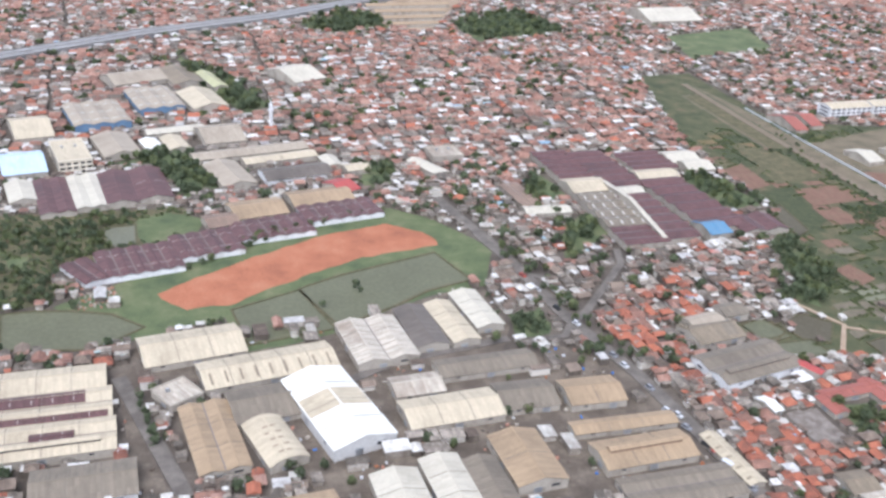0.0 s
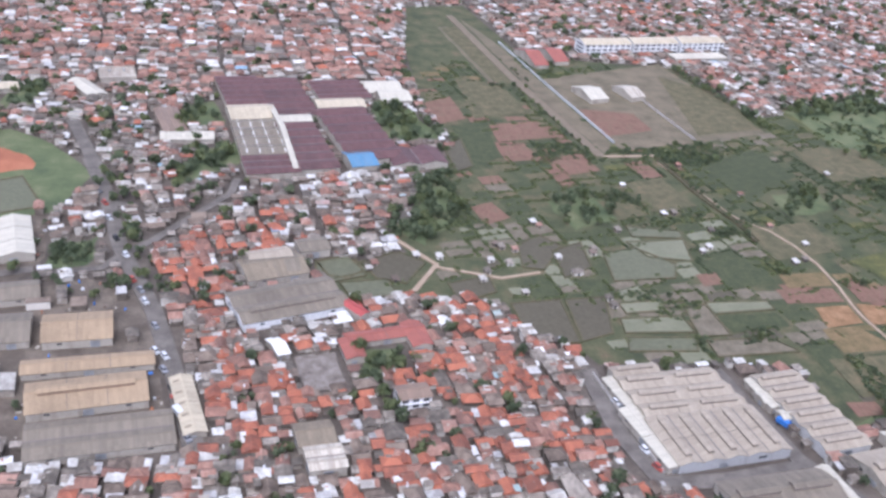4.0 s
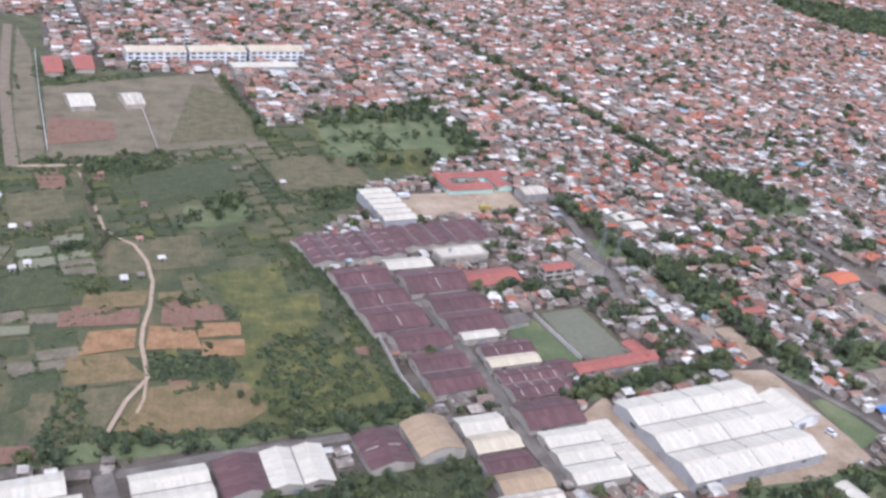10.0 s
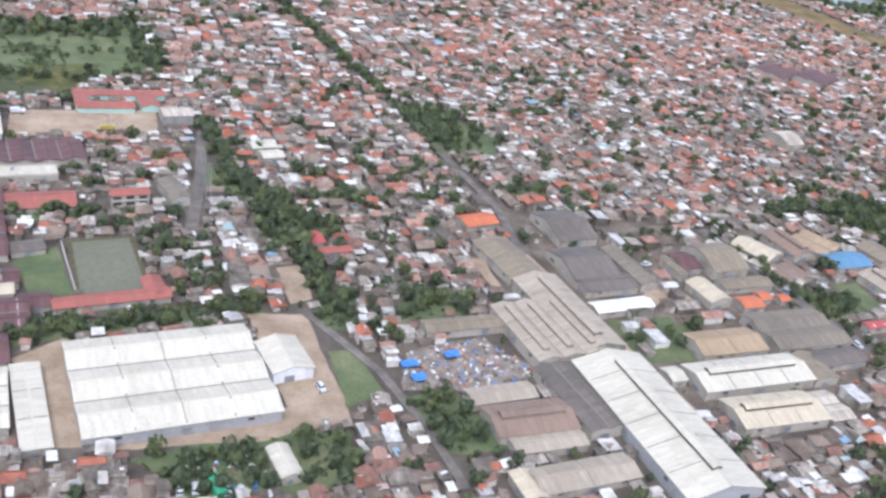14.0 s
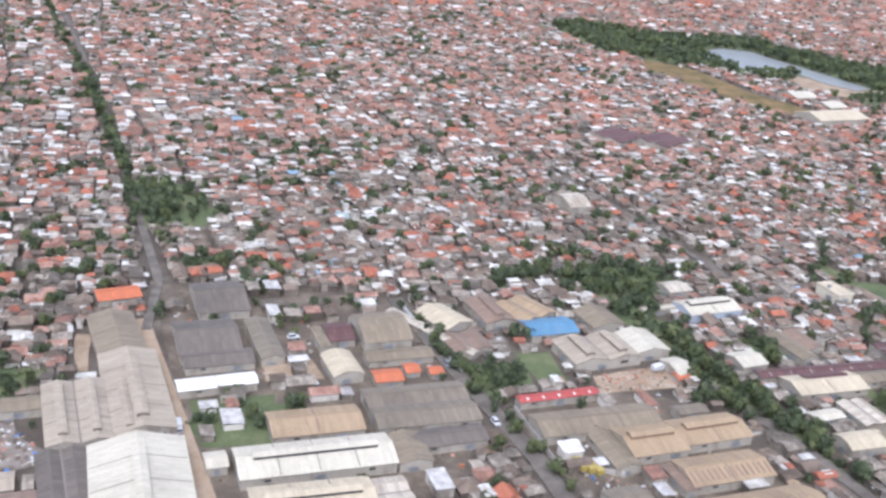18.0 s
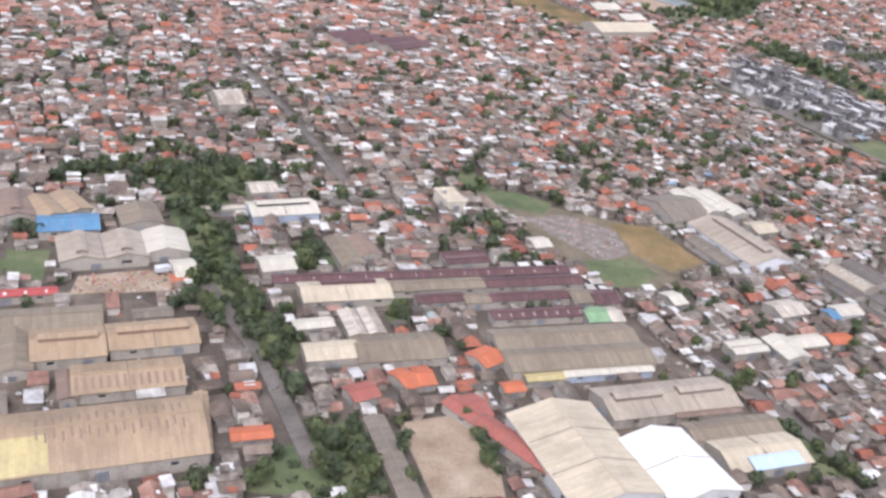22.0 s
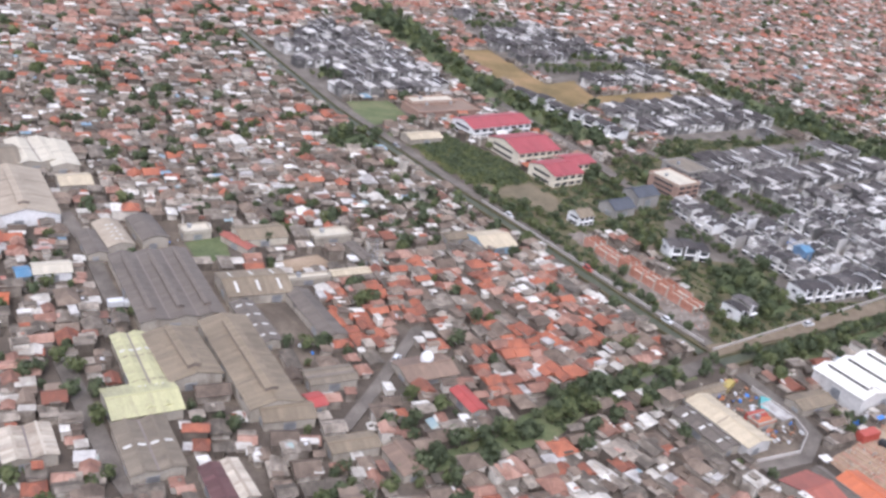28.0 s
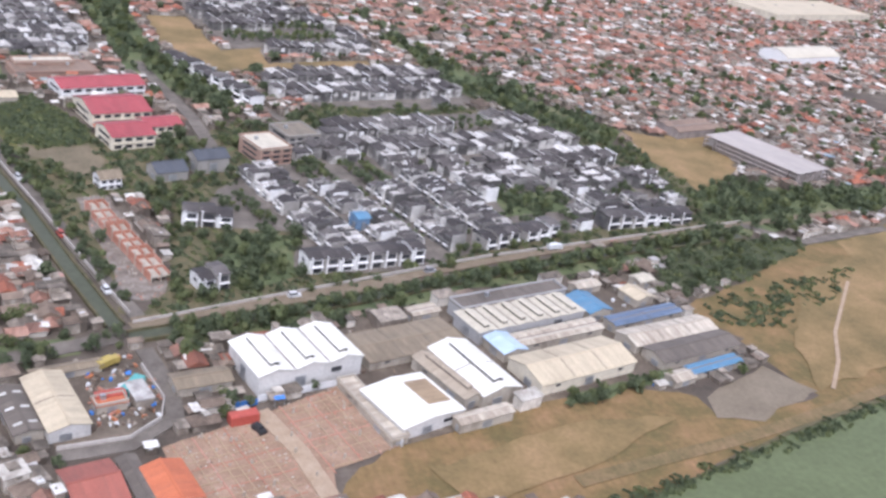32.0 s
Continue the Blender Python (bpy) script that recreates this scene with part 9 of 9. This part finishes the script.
def divide(lots):
    """Most houses are a main roof with a lower or higher wing under another roof."""
    out = []
    for lot in lots:
        x, y, w, d, turn, h, k, shape = lot
        if min(w, d) < 2.5 or y > 900 or rng.random() > (0.62 if y < 480 else 0.18):
            out.append(lot)
            continue
        c, s = math.cos(radians(turn)), math.sin(radians(turn))
        long, cross = max(w, d), min(w, d)
        a = long * rng.uniform(0.5, 0.7)
        b = long - a
        side = rng.choice((-1, 1))
        for size, off, wing in ((a, side * (long - a) / 2, 0), (b, -side * (long - b) / 2, 1)):
            wide = cross * (rng.uniform(0.65, 1.0) if wing else 1.0)
            slip = (cross - wide) / 2 * rng.choice((-1, 1))
            du, dv = (off, slip) if w >= d else (slip, off)
            px, py = x + c * du - s * dv, y + s * du + c * dv
            kk, hh, form = k, h, shape
            if wing:
                kk = rng.choice((k, k, 2, 2, 3, 3, 4, 6))
                tall = rng.random() < 0.16
                hh = h + rng.uniform(1.0, 1.7) if tall else h * rng.uniform(0.68, 0.95)
                form = "flat" if kk == 6 or tall and rng.random() < 0.5 else rng.choice(("lean", "lean", "gable"))
            out.append((px, py, size if w >= d else wide, wide if w >= d else size, turn, hh, kk, form))
    return out


LOTS[:] = divide(LOTS)


def roof_clutter():
    """Water tanks, patched sheets, washing and crates on the roofs and in the alleys."""
    v, f, idx = [], [], []
    for x, y, w, d, turn, h, k, shape in LOTS:
        if y > 340 or not -160 < x < 1320 or rng.random() > 0.42:
            continue
        for _ in range(rng.choice((1, 1, 2))):
            edge = rng.random() < 0.55
            a, b, c = rng.uniform(0.35, 1.3), rng.uniform(0.3, 0.8), rng.uniform(0.08, 0.5)
            du, dv = rng.uniform(-0.4, 0.4) * w, rng.choice((-0.5, 0.5)) * d if edge else rng.uniform(-0.25, 0.25) * d
            z = 0.0 if edge else h - 0.1
            if edge:
                z, c = h * rng.uniform(0.55, 0.9), 0.08
            elif shape in ("gable", "hip"):
                c += 0.34 * min(w, d) * 0.6
            an = radians(turn)
            px, py = x + math.cos(an) * du - math.sin(an) * dv, y + math.sin(an) * du + math.cos(an) * dv
            gv, gf = box(-a / 2, a / 2, -b / 2, b / 2, 0, c)
            n = len(v)
            v += [(px + math.cos(an) * p - math.sin(an) * q, py + math.sin(an) * p + math.cos(an) * q, z + r) for p, q, r in gv]
            f += [tuple(i + n for i in g) for g in gf]
            idx += [rng.choice((0, 0, 1, 2, 2, 2, 3, 3, 6, 6, 6))] * 6
    tagged(new("roof_clutter", mesh_of("roof_clutter", v, f, DEBRIS_MATS, idx)), "water tanks, awnings and loose sheets on kampung roofs", "clutter", kind="stuff")


roof_clutter()
LOTS.sort(key=lambda q: q[1] + 0.0001 * q[0])
near, far = [], []
for q in LOTS:
    (near if len(near) < 220 and q[1] > 128 and q[2] > 3.6 and -140 < q[0] < 1300 else far).append(q)
for q in near:
    build_house(q)
for i in range(-3, 12):
    part_lots = [q for q in far if i * 200 <= q[0] < i * 200 + 200 and q[1] < 480]
    if part_lots:
        merge_houses(part_lots, "kampung_houses", "dense kampung houses with tiled and tin roofs")
# both far sets carry the paler, pinker roof mix in place of haze
merge_houses([q for q in far if 480 <= q[1] < 900], "distant_houses", "distant dense houses, roofs mixed paler and pinker for haze")
merge_houses([q for q in far if q[1] >= 900], "horizon_houses", "far city houses, roofs mixed paler for haze")

# ---------- trees ----------
make_tree_kinds()
SHRUBS = list(HEDGE)
for gy in range(Y0, 1200, 4):
    for gx in range(X0, 1900, 4):
        k = cover(gx, gy)
        if k == WOOD:
            if rng.random() < (0.58 if gy < 500 else 0.4):
                TREES.append((gx + rng.uniform(-2, 2), gy + rng.uniform(-2, 2), rng.uniform(3.2, 6.6) if gy < 500 else rng.uniform(5, 8)))
            if gy < 330:
                SHRUBS.append((gx + rng.uniform(-2, 2), gy + rng.uniform(-2, 2), rng.uniform(0.8, 1.8), 0))
        elif k == SHRUB:
            if noise.noise((gx * 0.03, gy * 0.03, 12)) > 0.2:
                for _ in range(4):
                    SHRUBS.append((gx + rng.uniform(-2.2, 2.2), gy + rng.uniform(-2.2, 2.2), rng.uniform(0.7, 1.5), 1))
        elif k == SCRUB:
            for _ in range(2):
                SHRUBS.append((gx + rng.uniform(-2, 2), gy + rng.uniform(-2, 2), rng.uniform(0.8, 1.9), 1 if rng.random() < 0.4 else 0))
            if noise.noise((gx * 0.05, gy * 0.05, 13)) > -0.15 and rng.random() < 0.6:
                TREES.append((gx + rng.uniform(-2, 2), gy + rng.uniform(-2, 2), rng.uniform(2.4, 5.0)))
        elif k == OPEN and gy < 560 and cover(gx, gy, TASTE) == 4:
            g = noise.noise((gx * 0.022, gy * 0.03, 2)) + 0.6 * noise.noise((gx * 0.07, gy * 0.09, 14))
            if g > (0.36 if gx > 285 or gy > 330 else 0.6) and rng.random() < 0.5:
                TREES.append((gx + rng.uniform(-2, 2), gy + rng.uniform(-2, 2), rng.uniform(2.0, 4.0)))
            if gx < 285 and gy < 330 and g < 0.5:
                continue
            for _ in range(5 if g > 0.28 else 1 if g > 0.12 else 0):
                SHRUBS.append((gx + rng.uniform(-2.4, 2.4), gy + rng.uniform(-2.4, 2.4), rng.uniform(0.6, 1.5), 1 if rng.random() < 0.45 else 0))
        elif k == OPEN and cover(gx, gy, TASTE) == 5 and rng.random() < 0.05:
            TREES.append((gx, gy, rng.uniform(2.4, 4.6)))
TREES.sort(key=lambda q: q[1])
for q in TREES[:170]:
    plant(*q)
merge_trees([q for q in TREES[170:] if q[0] < 500], "western_trees", "many broadleaf trees with dense crowns")
merge_trees([q for q in TREES[170:] if q[0] >= 500], "eastern_trees", "many broadleaf trees among the houses")
scatter_shrubs(SHRUBS, "shrubs", "low green bushes and scrub")
